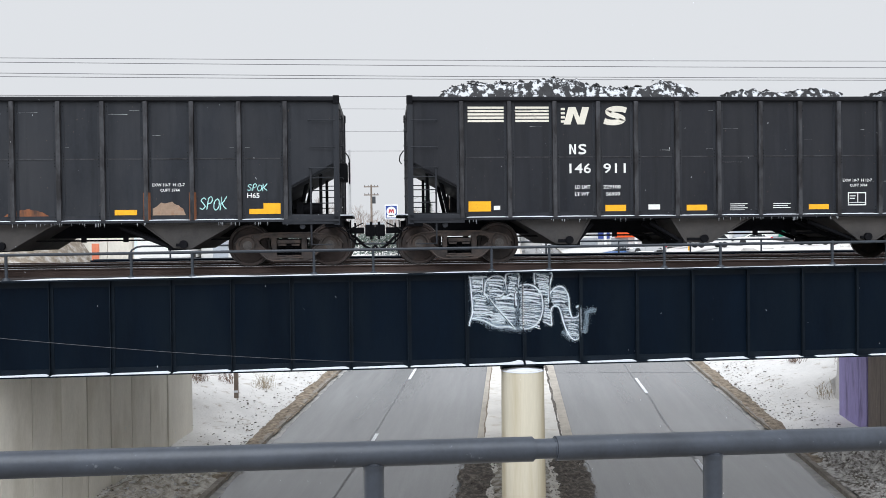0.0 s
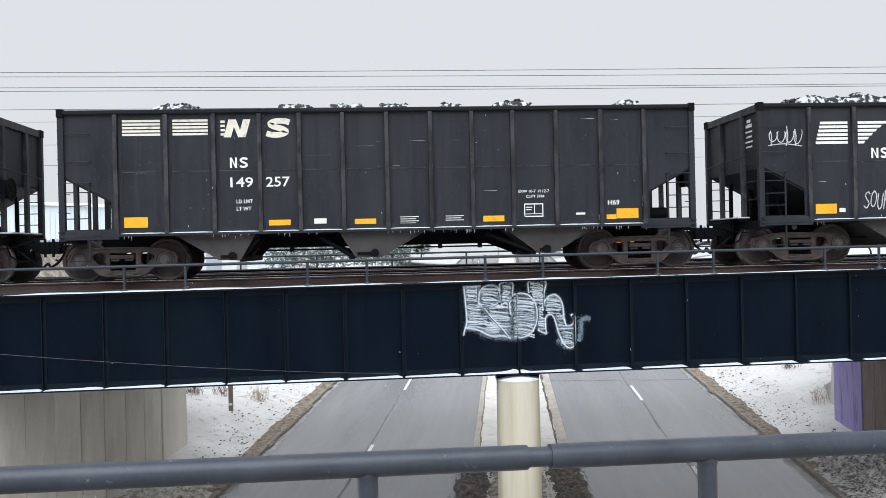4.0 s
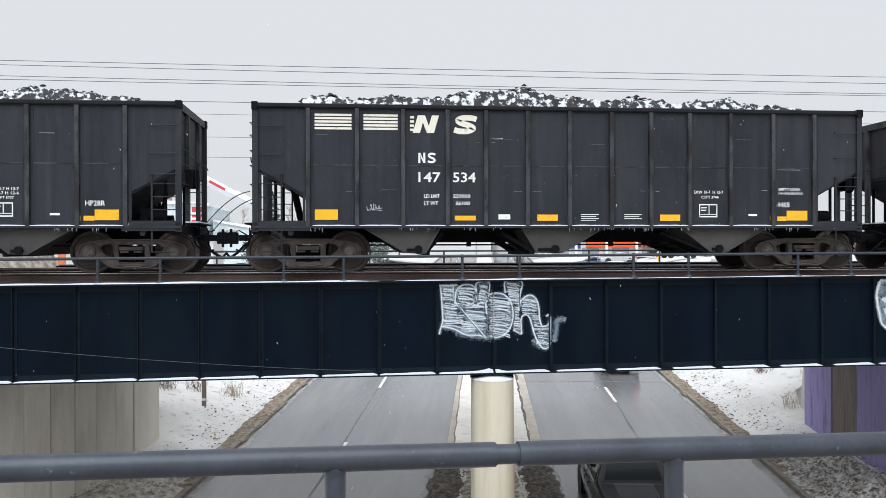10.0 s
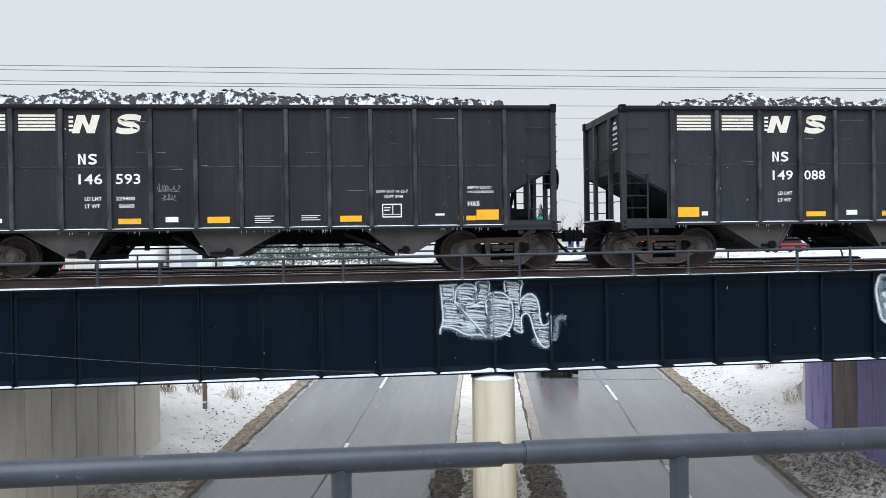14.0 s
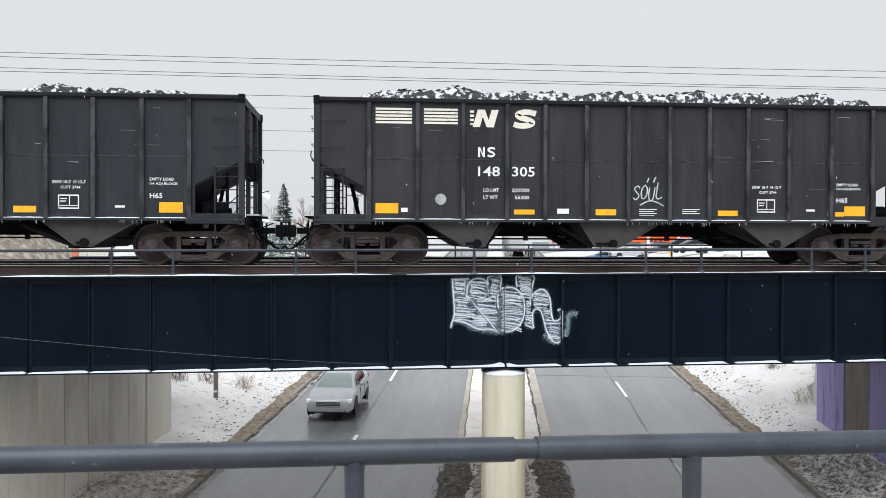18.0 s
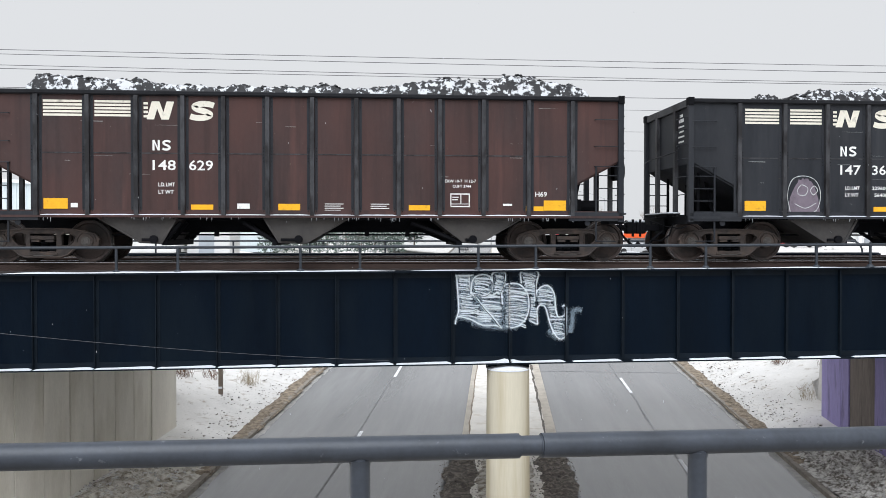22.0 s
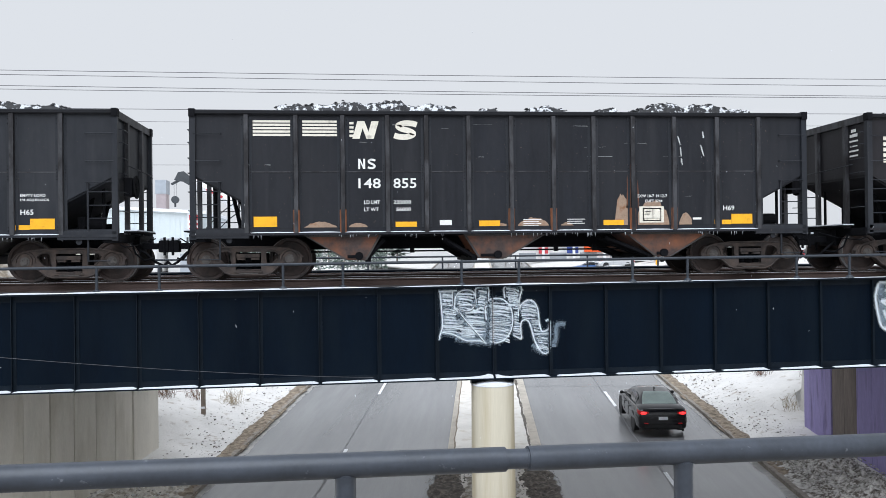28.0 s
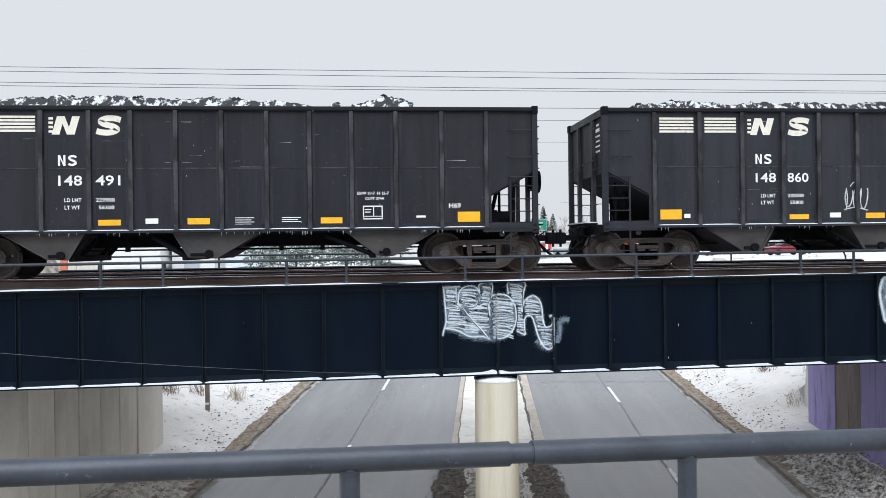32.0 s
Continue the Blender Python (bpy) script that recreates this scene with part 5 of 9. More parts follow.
def dress(c, kind, number, weights, cls, mat, rng, extra=True):
    emblem(c, mat, kind)
    a, b = number
    if kind == "A":
        bm = bmesh.new()
        letter_n(bm, 3.51, 3.66, 2.37, 2.59, 0, 0.042)
        part("owner_mark", bm, M["white"], c, "white painted mark")
        bm = bmesh.new()
        letter_s(bm, 3.71, 3.89, 2.365, 2.595, 0, 0.045)
        part("owner_mark", bm, M["white"], c, "white painted mark")
        texts = [(a, 3.51, 1.955, 0.215, 0.48), (b, 4.26, 1.955, 0.215, 0.50), ("LD LMT", 3.63, 1.615, 0.08, 0.34), ("LT WT", 3.63, 1.46, 0.08, 0.31)]
        if weights:
            texts += [(weights[0], 4.26, 1.615, 0.08, 0.38), (weights[1], 4.32, 1.46, 0.08, 0.31)]
    elif kind == "B":
        bm = bmesh.new()
        letter_n(bm, 2.61, 2.78, 2.37, 2.60, 0, 0.045)
        part("owner_mark", bm, M["white"], c, "white painted mark")
        bm = bmesh.new()
        letter_s(bm, 2.83, 3.0, 2.365, 2.605, 0, 0.048)
        part("owner_mark", bm, M["white"], c, "white painted mark")
        texts = [(a, 3.50, 2.37, 0.235, 0.47), (b, 4.26, 2.37, 0.235, 0.55), ("LD LMT", 3.63, 1.615, 0.08, 0.34), ("LT WT", 3.63, 1.46, 0.08, 0.31)]
        if weights:
            texts += [(weights[0], 4.26, 1.615, 0.08, 0.38), (weights[1], 4.34, 1.46, 0.08, 0.31)]
    else:
        bm = bmesh.new()
        letter_n(bm, 1.83, 2.02, 1.94, 2.20, 0, 0.045)
        part("owner_mark", bm, M["white"], c, "white painted mark")
        bm = bmesh.new()
        letter_s(bm, 2.08, 2.26, 1.935, 2.205, 0, 0.048)
        part("owner_mark", bm, M["white"], c, "white painted mark")
        texts = [(a, 1.84, 1.49, 0.25, 0.60), (b, 2.81, 1.49, 0.25, 0.66), ("LDLMT 229600", 2.80, 1.28, 0.075, 0.60), ("LTWT  56400", 2.80, 1.14, 0.075, 0.60)]
    for i, q in enumerate(texts):
        tag_number = lettering("car_number" if i < 2 else "weight_stencil", [q], M["white"], c, "white stencilled numbers" if i < 2 else "small white stencil", YL)
        tagged(tag_number, kind="stuff")
    if kind == "C":
        for x in (4.89, 6.20, 7.58, 10.0):
            reflector(c, x, x + 0.46, 1.34, 1.46)
        for z in (1.27, 1.44):
            reflector(c, 1.42, 1.89, z - 0.04, z + 0.07)
            reflector(c, 12.43, 12.88, z - 0.14, z - 0.03)
        lettering("data_stencil", [("REBODY 11-99", 11.84, 1.91, 0.08, 0.65), ("EXW 10-8 H12-4", 11.84, 1.79, 0.06, 0.58), ("EW 10-8 H12-3", 11.84, 1.69, 0.06, 0.58), ("CUFT     3820", 11.84, 1.56, 0.06, 0.58),
                                   (cls, 11.83, 1.30, 0.11, 0.39), ("SERVICE", 0.72, 2.12, 0.07, 0.36), ("SERVICE", 13.20, 2.12, 0.07, 0.36)], M["white"], c, "white stencilled data", YL)
        bars(c, [(0.76, 2.23, 0.26, 0.06), (13.24, 2.23, 0.28, 0.06), (13.18, 2.36, 0.38, 0.04), (0.78, 1.03, 0.4, 0.03)], M["white"])
    else:
        ty = [(cls, 11.66, 1.43, 0.11, 0.26 if len(cls) < 4 else 0.40)]
        if kind == "A":
            ty += [("EXW 10-7  H 12-7", 9.68, 1.73, 0.065, 0.68), ("CUFT 3744", 9.85, 1.62, 0.06, 0.40)]
        else:
            ty += [("EXW 10-7 H 12-7", 9.68, 1.75, 0.06, 0.66), ("EW 10-7 H 12-6", 9.68, 1.66, 0.06, 0.66), ("CUFT 3737", 9.86, 1.57, 0.055, 0.38)]
        if extra and kind == "A" and cls == "H65":
            ty += [("EMPTY LOAD", 11.66, 1.80, 0.065, 0.50), ("1/4 ADJ BLOCK", 11.66, 1.70, 0.065, 0.58)]
        for q in ty:
            lettering("data_stencil", [q], M["white"], c, "white stencilled data", YL)
        reflector(c, 1.29, 1.78, 1.14, 1.36)
        if rng.random() < 0.6:
            reflector(c, 1.84, 1.98, 1.17, 1.26, "white")
        for x in (4.30, 6.25, 9.0) if kind == "B" else (4.30, 6.12, 8.90):
            reflector(c, x, x + 0.46, 1.11 + rng.uniform(0, 0.02), 1.23 + rng.uniform(0, 0.03))
        if kind == "B":
            reflector(c, 8.1, 8.55, 1.11, 1.22)
        reflector(c, 5.26, 5.52, 1.15, 1.26, "white")
        reflector(c, 11.85, 12.34, 1.13, 1.35)
        if rng.random() < 0.5:
            reflector(c, 11.42, 11.845, 1.12, 1.22)
        rows = []
        for x, n in ((7.1, 4), (8.08, 3)):
            for j in range(n):
                rows.append((x, 1.25 - 0.045 * j, 0.40 - 0.06 * (j % 2), 0.015))
        rows += [(1.30, 1.075, 0.55, 0.022), (10.95, 1.23, 0.2, 0.045)]
        bars(c, rows, M["white"])
    # the test-date frame
    x, z, w, h = (9.80, 1.20, 0.40, 0.27) if kind != "C" else (10.83, 1.17, 0.62, 0.30)
    bars(c, [(x, z, w, 0.025), (x, z + h, w, 0.025), (x, z, 0.022, h), (x + w, z, 0.022, h + 0.025), (x + w * 0.55, z + 0.06, 0.018, h - 0.06), (x, z + 0.06, w, 0.014),
             (x + 0.04, z + h * 0.75, w * 0.35, 0.02), (x + 0.04, z + h * 0.55, w * 0.3, 0.02)], M["white"], "white stencilled frame")


CARS = (
    ("A", None, None, "H65", "paint"), ("A", ("146", "911"), ("229100", "56900"), "H65", "paint_dark"), ("A", ("149", "236"), None, "H65", "paint_dark"),
    ("A", ("149", "257"), None, "H69", "paint"), ("B", ("145", "464"), ("228800", "57200"), "HP28R", "paint"), ("A", ("148", "194"), ("229600", "56400"), "H65", "paint"),
    ("B", ("144", "923"), ("228700", "57300"), "HP28R", "paint"), ("A", ("147", "534"), ("229900", "56100"), "H65", "paint"), ("A", ("146", "711"), ("229200", "56800"), "H65", "paint_brown"),
    ("A", ("146", "593"), ("229400", "56600"), "H65", "paint_dark"), ("A", ("149", "088"), None, "H65", "paint"), ("A", ("148", "319"), None, "H65", "paint"),
    ("A", ("148", "305"), ("229700", "56300"), "H65", "paint_brown"), ("A", ("147", "247"), ("229400", "56600"), "H65", "paint_brown"), ("A", ("148", "629"), None, "H69", "paint_rusty"),
    ("A", ("147", "364"), ("229600", "56400"), "H65", "paint"), ("A", ("148", "712"), ("230000", "56000"), "H65", "paint"), ("A", ("148", "187"), None, "H65", "paint"),
    ("A", ("148", "855"), ("230000", "56000"), "H69", "paint_dark"), ("C", ("302", "047"), None, "H62R", "paint_violet"), ("A", ("148", "491"), ("229900", "56100"), "H69", "paint_dark"),
    ("A", ("148", "860"), ("230200", "55800"), "H65", "paint"),
)
LONG = 0.62


def train_at(k, t):
    """Where the left end of car k stands at t seconds."""
    return -14.575 - 9.3391 * t + 0.00109 * t * t + PITCH * k + (LONG if k > 19 else 0)


def build_train():
    base = build_hopper(CAR_L, POSTS, "weathered black steel coal hopper car with white stencils")
    long = build_hopper(CAR_L + LONG, (1.29, 2.63, 3.62, 4.46, 5.80, 7.16, 8.49, 9.82, 10.66, 11.65, 12.95), "longer weathered black rebodied hopper car with a large pale emblem")
    cars, loads = [], []
    rng = random.Random(11)
    for k, (kind, number, weights, cls, paint) in enumerate(CARS):
        m = pose(train_at(k, 0), TRACK, RAIL)
        src = long if kind == "C" else base
        if kind == "C" or k == 0:
            c = src
            c.matrix_basis = m
        else:
            c = copy_thing(src, m)
        cars.append(c)
    for k, (kind, number, weights, cls, paint) in enumerate(CARS):
        c = cars[k]
        for o in c.children:
            if o.name.split(".")[0] in ("side_sheet", "side_sill", "end_sheet", "slope_sheet") and paint != "paint":
                o.material_slots[0].link = "OBJECT"
                o.material_slots[0].material = M[paint]
        if number:
            dress(c, kind, number, weights, cls, M["cream"] if kind != "B" else M["white"], rng)
        else:
            dress_plain(c, cls)
        hgt = LOADS[k]
        o = coal_load(k, CAR_L + (LONG if kind == "C" else 0), hgt)
        o.matrix_basis = c.matrix_basis.copy()
        loads.append(o)
        if number:
            c["label"] = "weathered black steel coal hopper car, stencil " + " ".join(number) + (", rusting red-brown" if paint == "paint_rusty" else "")
    return cars, loads


def dress_plain(c, cls):
    lettering("data_stencil", [("EXW 10-7  H 12-7", 9.68, 1.73, 0.065, 0.68), ("CUFT 3744", 9.85, 1.62, 0.06, 0.40), (cls, 11.66, 1.47, 0.11, 0.26)], M["white"], c, "white stencilled data", YL)
    for x in (8.90, 11.70):
        reflector(c, x, x + (0.46 if x < 10 else 0.66), 1.13, 1.24)
    reflector(c, 12.0, 12.36, 1.24, 1.36)


LOADS = [[-0.3, 0.02, 0.05, 0.02, 0.05, 0.02, 0.05, 0.05, 0.02, 0.05, 0.02, 0.0, -0.3] for _ in CARS]
LOADS[0] = [-0.3, -0.1, -0.08, -0.1, -0.05, -0.1, -0.08, -0.03, -0.1, -0.04, -0.08, -0.1, -0.3]
LOADS[1] = [-0.3, 0.28, 0.32, 0.40, 0.20, 0.26, 0.05, 0.10, 0.16, 0.02, 0.12, 0.04, -0.3]
LOADS[4] = [-0.3, 0.06, 0.14, 0.18, 0.12, 0.16, 0.16, 0.14, 0.16, 0.12, 0.14, 0.06, -0.3]
LOADS[5] = [-0.3, 0.22, 0.24, 0.16, 0.20, 0.22, 0.18, 0.22, 0.2, 0.22, 0.16, 0.06, -0.3]
LOADS[6] = [-0.3, 0.05, 0.18, 0.24, 0.18, 0.20, 0.14, 0.20, 0.12, 0.16, 0.20, 0.05, -0.3]
LOADS[7] = [-0.3, 0.12, 0.16, 0.14, 0.26, 0.34, 0.24, 0.18, 0.14, 0.16, 0.12, 0.05, -0.3]
LOADS[8] = [-0.3, 0.05, 0.22, 0.18, 0.2, 0.14, 0.18, 0.16, 0.2, 0.22, 0.2, 0.12, -0.3]
LOADS[9] = [-0.3, 0.18, 0.2, 0.26, 0.2, 0.22, 0.28, 0.22, 0.18, 0.18, 0.16, 0.12, -0.3]
LOADS[10] = [-0.3, 0.1, 0.16, 0.14, 0.18, 0.12, 0.14, 0.16, 0.12, 0.14, 0.1, 0.05, -0.3]
LOADS[11] = [-0.3, 0.1, 0.16, 0.22, 0.14, 0.12, 0.1, 0.08, 0.06, 0.1, 0.08, 0.02, -0.3]
LOADS[12] = [-0.3, 0.1, 0.2, 0.16, 0.18, 0.14, 0.2, 0.22, 0.16, 0.22, 0.16, 0.12, -0.3]
LOADS[13] = [-0.3, 0.08, 0.20, 0.24, 0.16, 0.20, 0.16, 0.26, 0.22, 0.26, 0.20, 0.06, -0.3]
LOADS[2] = [-0.3, 0.0, 0.0, 0.03, 0.12, 0.14, 0.08, 0.10, 0.14, 0.12, 0.14, 0.06, -0.3]
LOADS[17] = [-0.3, 0.08, 0.12, 0.08, 0.12, 0.10, 0.08, 0.08, 0.12, 0.08, 0.12, 0.02, -0.3]
LOADS[14] = [-0.3, 0.30, 0.24, 0.14, 0.08, 0.14, 0.12, 0.12, 0.24, 0.36, 0.40, 0.32, -0.3]
LOADS[15] = [-0.3, 0.06, 0.04, 0.2, 0.26, 0.16, 0.1, 0.16, 0.08, 0.08, 0.04, 0.04, -0.3]
LOADS[18] = [-0.3, 0.02, 0.1, 0.12, 0.16, 0.08, 0.04, 0.04, 0.06, 0.08, 0.16, 0.04, -0.3]
LOADS[19] = [-0.3, 0.10, 0.20, 0.14, 0.12, 0.02, 0.13, -0.06, 0.04, 0.17, -0.05, 0.02, 0.15, 0.06, -0.3]
LOADS[20] = [-0.3, 0.16, 0.14, 0.16, 0.2, 0.14, 0.16, 0.1, 0.04, 0.12, 0.04, -0.05, -0.3]
LOADS[21] = [-0.3, 0.14, 0.1, 0.1, 0.12, 0.1, 0.1, 0.08, 0.06, 0.06, 0.04, 0.02, -0.3]
train_cars, train_loads = build_train()

# ---- spray paint on the girder and on the cars ----
M["spray_white"] = material("white_spray_paint", (0.72, 0.79, 0.83), 0.6, var=0.15, scale=8, bump=0, spec=0.15)
M["spray_mist"] = material("thin_blue_grey_spray", (0.34, 0.43, 0.51), 0.6, var=0.2, scale=6, bump=0, spec=0.15)
M["paint_mask"] = material("dark_touch_up_line", (0.010, 0.017, 0.026), 0.6, var=0.3, scale=6, bump=0)
def girder_graffiti():
    y = GY + 0.1375
    g = thing("girder_graffiti", pose(0, 0, 0), "large white and blue-grey spray-painted letters on the dark girder", "graffiti")
    def fill(poly):
        bm = bmesh.new()
        mist(bm, poly, y + 0.0015, 0.5)
        tagged(part("paint_fill", bm, M["spray_mist"], g, "thin blue-grey spray fill"), kind="stuff")
    fill(((1.80, 6.37), (2.14, 6.38), (2.20, 6.30), (2.38, 6.39), (2.52, 6.30), (2.55, 6.42), (2.81, 6.44), (2.78, 6.10), (2.72, 5.28), (2.33, 5.33), (1.80, 5.51)))
    fill(((2.90, 6.19), (3.09, 6.19), (3.23, 6.09), (3.33, 5.80), (3.28, 5.49), (3.16, 5.33), (2.90, 5.25), (2.72, 5.28), (2.79, 6.12)))
    fill(((3.18, 6.44), (3.52, 6.45), (3.46, 5.83), (3.50, 5.34), (3.30, 5.42), (3.33, 5.75), (3.22, 6.12)))
    fill(((3.47, 5.90), (3.50, 6.02), (3.60, 6.12), (3.73, 6.14), (3.84, 6.04), (3.90, 5.80), (3.97, 5.47), (4.12, 5.52), (4.13, 5.12), (4.05, 5.02), (3.93, 5.07), (3.80, 5.30), (3.70, 5.66), (3.59, 5.74)))
    lines = (
        ((1.78, 6.37), (1.81, 6.0), (1.83, 5.64), (1.78, 5.48), (1.75, 5.34)), ((1.75, 6.37), (2.14, 6.38)), ((2.05, 6.37), (2.06, 6.05)),
        ((2.09, 6.02), (2.11, 6.24), (2.21, 6.36), (2.38, 6.39), (2.5, 6.33), (2.55, 6.18), (2.51, 6.03), (2.4, 5.95), (2.25, 5.96), (2.07, 6.02)),
        ((2.07, 6.01), (2.19, 5.91), (2.36, 5.7), (2.55, 5.49), (2.73, 5.27)), ((1.8, 5.51), (2.07, 5.45), (2.33, 5.32), (2.61, 5.31), (2.76, 5.25)),
        ((2.77, 5.75), (2.74, 5.99), (2.79, 6.14), (2.91, 6.2), (3.09, 6.19), (3.23, 6.09), (3.31, 5.93), (3.33, 5.69), (3.28, 5.49), (3.16, 5.33), (2.97, 5.26), (2.83, 5.3)),
        ((2.55, 6.25), (2.55, 6.42), (2.81, 6.44), (2.80, 6.18)), ((3.17, 6.2), (3.17, 6.45), (3.52, 6.45), (3.48, 6.17), (3.46, 5.87)),
        ((3.46, 5.81), (3.48, 5.99), (3.59, 6.12), (3.73, 6.15), (3.84, 6.05), (3.89, 5.87), (3.91, 5.63), (3.97, 5.48), (4.1, 5.53), (4.13, 5.69), (4.08, 5.73), (4.05, 5.69)),
        ((3.52, 5.33), (3.5, 5.57), (3.52, 5.69), (3.59, 5.74), (3.68, 5.69), (3.74, 5.51), (3.81, 5.27), (3.93, 5.06), (4.05, 5.01), (4.13, 5.14), (4.14, 5.69)),
        ((3.34, 5.41), (3.52, 5.32)), ((4.22, 5.14), (4.27, 5.38), (4.28, 5.59), (4.35, 5.64), (4.48, 5.62)), ((2.55, 5.96), (2.66, 6.0), (2.78, 5.9)),
    )
    for i, l in enumerate(lines):
        bm = bmesh.new()
        if i == 12:
            spray(bm, l, 0, 0.085, y - 0.001, 0.6)
        else:
            spray(bm, l, 0, 0.075, y + 0.0005, 0.13)
        tagged(part("overspray", bm, M["spray_mist"], g, "faint overspray" if i == 0 else ""), kind="stuff")
        if i == 12:
            continue
        bm = bmesh.new()
        spray(bm, l, 0.0095, 0.028, y - 0.003 - i * 0.0003, 0.8)
        tagged(part("paint_stroke", bm, M["spray_white"], g, "white sprayed outline" if i == 0 else ""), kind="stuff")
    # mist under the letters
    for l in (((2.1, 5.38), (2.5, 5.29), (2.9, 5.26), (3.2, 5.36)), ((3.75, 5.2), (3.95, 5.04), (4.08, 5.06)), ((2.3, 5.8), (2.5, 5.5), (2.75, 5.4)), ((1.8, 5.5), (2.2, 5.42), (2.5, 5.3))):
        bm = bmesh.new()
        spray(bm, l, 0, 0.11, y - 0.0015, 0.26)
        tagged(part("overspray", bm, M["spray_mist"], g), kind="stuff")
    # streaks filling the letters
    rng = random.Random(8)
    spans = [(1.82, 2.06, 6.34, 6.05, 9), (1.84, 2.12, 5.99, 5.75, 7), (1.84, 2.30, 5.75, 5.50, 7), (2.14, 2.52, 6.33, 6.0, 9), (2.58, 2.79, 6.39, 6.0, 10), (2.2, 2.55, 5.62, 5.36, 7), (2.32, 2.75, 5.98, 5.42, 13), (2.82, 3.30, 6.12, 5.32, 20),
             (3.2, 3.49, 6.41, 5.95, 11), (3.34, 3.48, 5.9, 5.4, 10), (3.52, 3.86, 6.08, 5.74, 8), (3.74, 3.92, 5.72, 5.4, 7), (3.84, 4.11, 5.42, 5.08, 8)]
    bm = bmesh.new()
    for a, b, z0, z1, n in spans:
        for k in range(n):
            z = z0 + (z1 - z0) * (k + rng.uniform(-0.25, 0.25)) / n
            drop = rng.uniform(-0.07, 0.01) * (b - a) / 0.3
            spray(bm, ((a + rng.uniform(-0.01, 0.05), z), ((a + b) / 2, z + drop * 0.3 + rng.uniform(-0.012, 0.012)), (b - rng.uniform(-0.01, 0.06), z + drop)), rng.uniform(0.003, 0.009), rng.uniform(0.016, 0.034), y - 0.001, rng.uniform(0.25, 0.7))
    tagged(part("paint_hatching", bm, M["spray_white"], g, "rows of white hatching"), kind="stuff")
    # dark lines drawn back between the letters
    for l in (((2.58, 6.40), (2.55, 6.2), (2.5, 6.0), (2.36, 5.93), (2.16, 5.97), (2.3, 5.75), (2.5, 5.52), (2.7, 5.28)), ((2.80, 6.40), (2.79, 6.15), (2.72, 5.98), (2.73, 5.72)), ((2.07, 6.34), (2.06, 6.06)), ((3.33, 6.0), (3.36, 5.72), (3.30, 5.45)), ((3.48, 6.4), (3.47, 6.0), (3.49, 5.7))):
        bm = bmesh.new()
        stroke(bm, l, 0.014, y - 0.009)
        part("dark_line", bm, M["paint_mask"], g)
    # paint caught on the stiffener's edge
    bm = bmesh.new()
    for k in range(30):
        z = 6.16 - k * 0.03
        box(bm, 2.890, 2.908, GY + 0.065, GY + 0.0695, z, z + 0.016)
    part("paint_dots", bm, M["white"], g)
    # a second piece farther along
    h = thing("girder_graffiti", pose(0, 0, 0), "pale spray-painted tag at the girder's far part", "graffiti")
    for i, l in enumerate((((0.0, 6.40), (-0.08, 6.1), (-0.02, 5.7), (0.05, 5.45), (0.2, 5.35), (0.5, 5.3)), ((0.0, 6.42), (0.3, 6.38), (0.5, 6.2), (0.3, 6.02), (0.05, 6.0), (0.35, 5.8), (0.55, 5.5)),
                           ((0.15, 6.25), (0.3, 6.15), (0.2, 6.08)), ((0.1, 5.8), (0.2, 5.6), (0.4, 5.5)), ((0.6, 6.4), (0.62, 5.9), (0.7, 5.4)))):
        bm = bmesh.new()
        spray(bm, [(11.62 + a, b) for a, b in l], 0.018, 0.06, y - 0.002 - 0.0003 * i)
        tagged(part("paint_stroke", bm, M["spray_white"], h), kind="stuff")
    bm = bmesh.new()
    mist(bm, [(11.62 + x, z) for x, z in ((-0.02, 6.40), (0.5, 6.4), (0.6, 5.4), (0.2, 5.34), (0.0, 5.6))], y + 0.002, 1.2)
    tagged(part("paint_fill", bm, M["spray_mist"], h), kind="stuff")


girder_graffiti()


def tag(c, strokes, mat, wide=0.025, label="hand-sprayed tag"):
    bm = bmesh.new()
    for i, l in enumerate(strokes):
        spray(bm, l, wide * 0.46, wide * 0.9, YL - 0.002 - 0.0001 * i, 0.5)
    tagged(part("graffiti_tag", bm, mat, c, label), kind="stuff")


GLYPHS = {
    "S": (((0.9, 0.85), (0.5, 1.0), (0.12, 0.78), (0.5, 0.52), (0.85, 0.25), (0.45, 0.0), (0.02, 0.15)),),
    "P": (((0.1, -0.1), (0.15, 0.5), (0.2, 0.95)), ((0.1, 0.85), (0.6, 1.05), (0.85, 0.75), (0.6, 0.48), (0.15, 0.42))),
    "O": (((0.5, 1.0), (0.1, 0.7), (0.12, 0.2), (0.5, 0.0), (0.88, 0.3), (0.85, 0.8), (0.45, 1.02)),),
    "K": (((0.1, 1.05), (0.12, 0.5), (0.08, -0.15)), ((0.95, 1.1), (0.5, 0.6), (0.15, 0.45)), ((0.3, 0.5), (0.6, 0.2), (1.1, -0.05))),
    "U": (((0.05, 1.0), (0.08, 0.3), (0.4, 0.0), (0.75, 0.2), (0.85, 1.0)),),
    "L": (((0.15, 1.25), (0.1, 0.6), (0.15, 0.1), (0.5, 0.02), (1.0, 0.15)),),
    "C": (((0.95, 0.85), (0.5, 1.0), (0.1, 0.6), (0.2, 0.1), (0.6, 0.0), (1.0, 0.2)),),
    "A": (((0.0, 0.0), (0.3, 0.6), (0.5, 1.0), (0.7, 0.5), (0.95, 0.0)), ((0.2, 0.4), (0.8, 0.42))),
    "T": (((0.0, 0.95), (0.5, 1.0), (1.05, 0.95)), ((0.5, 0.98), (0.48, 0.4), (0.45, -0.05))),
}


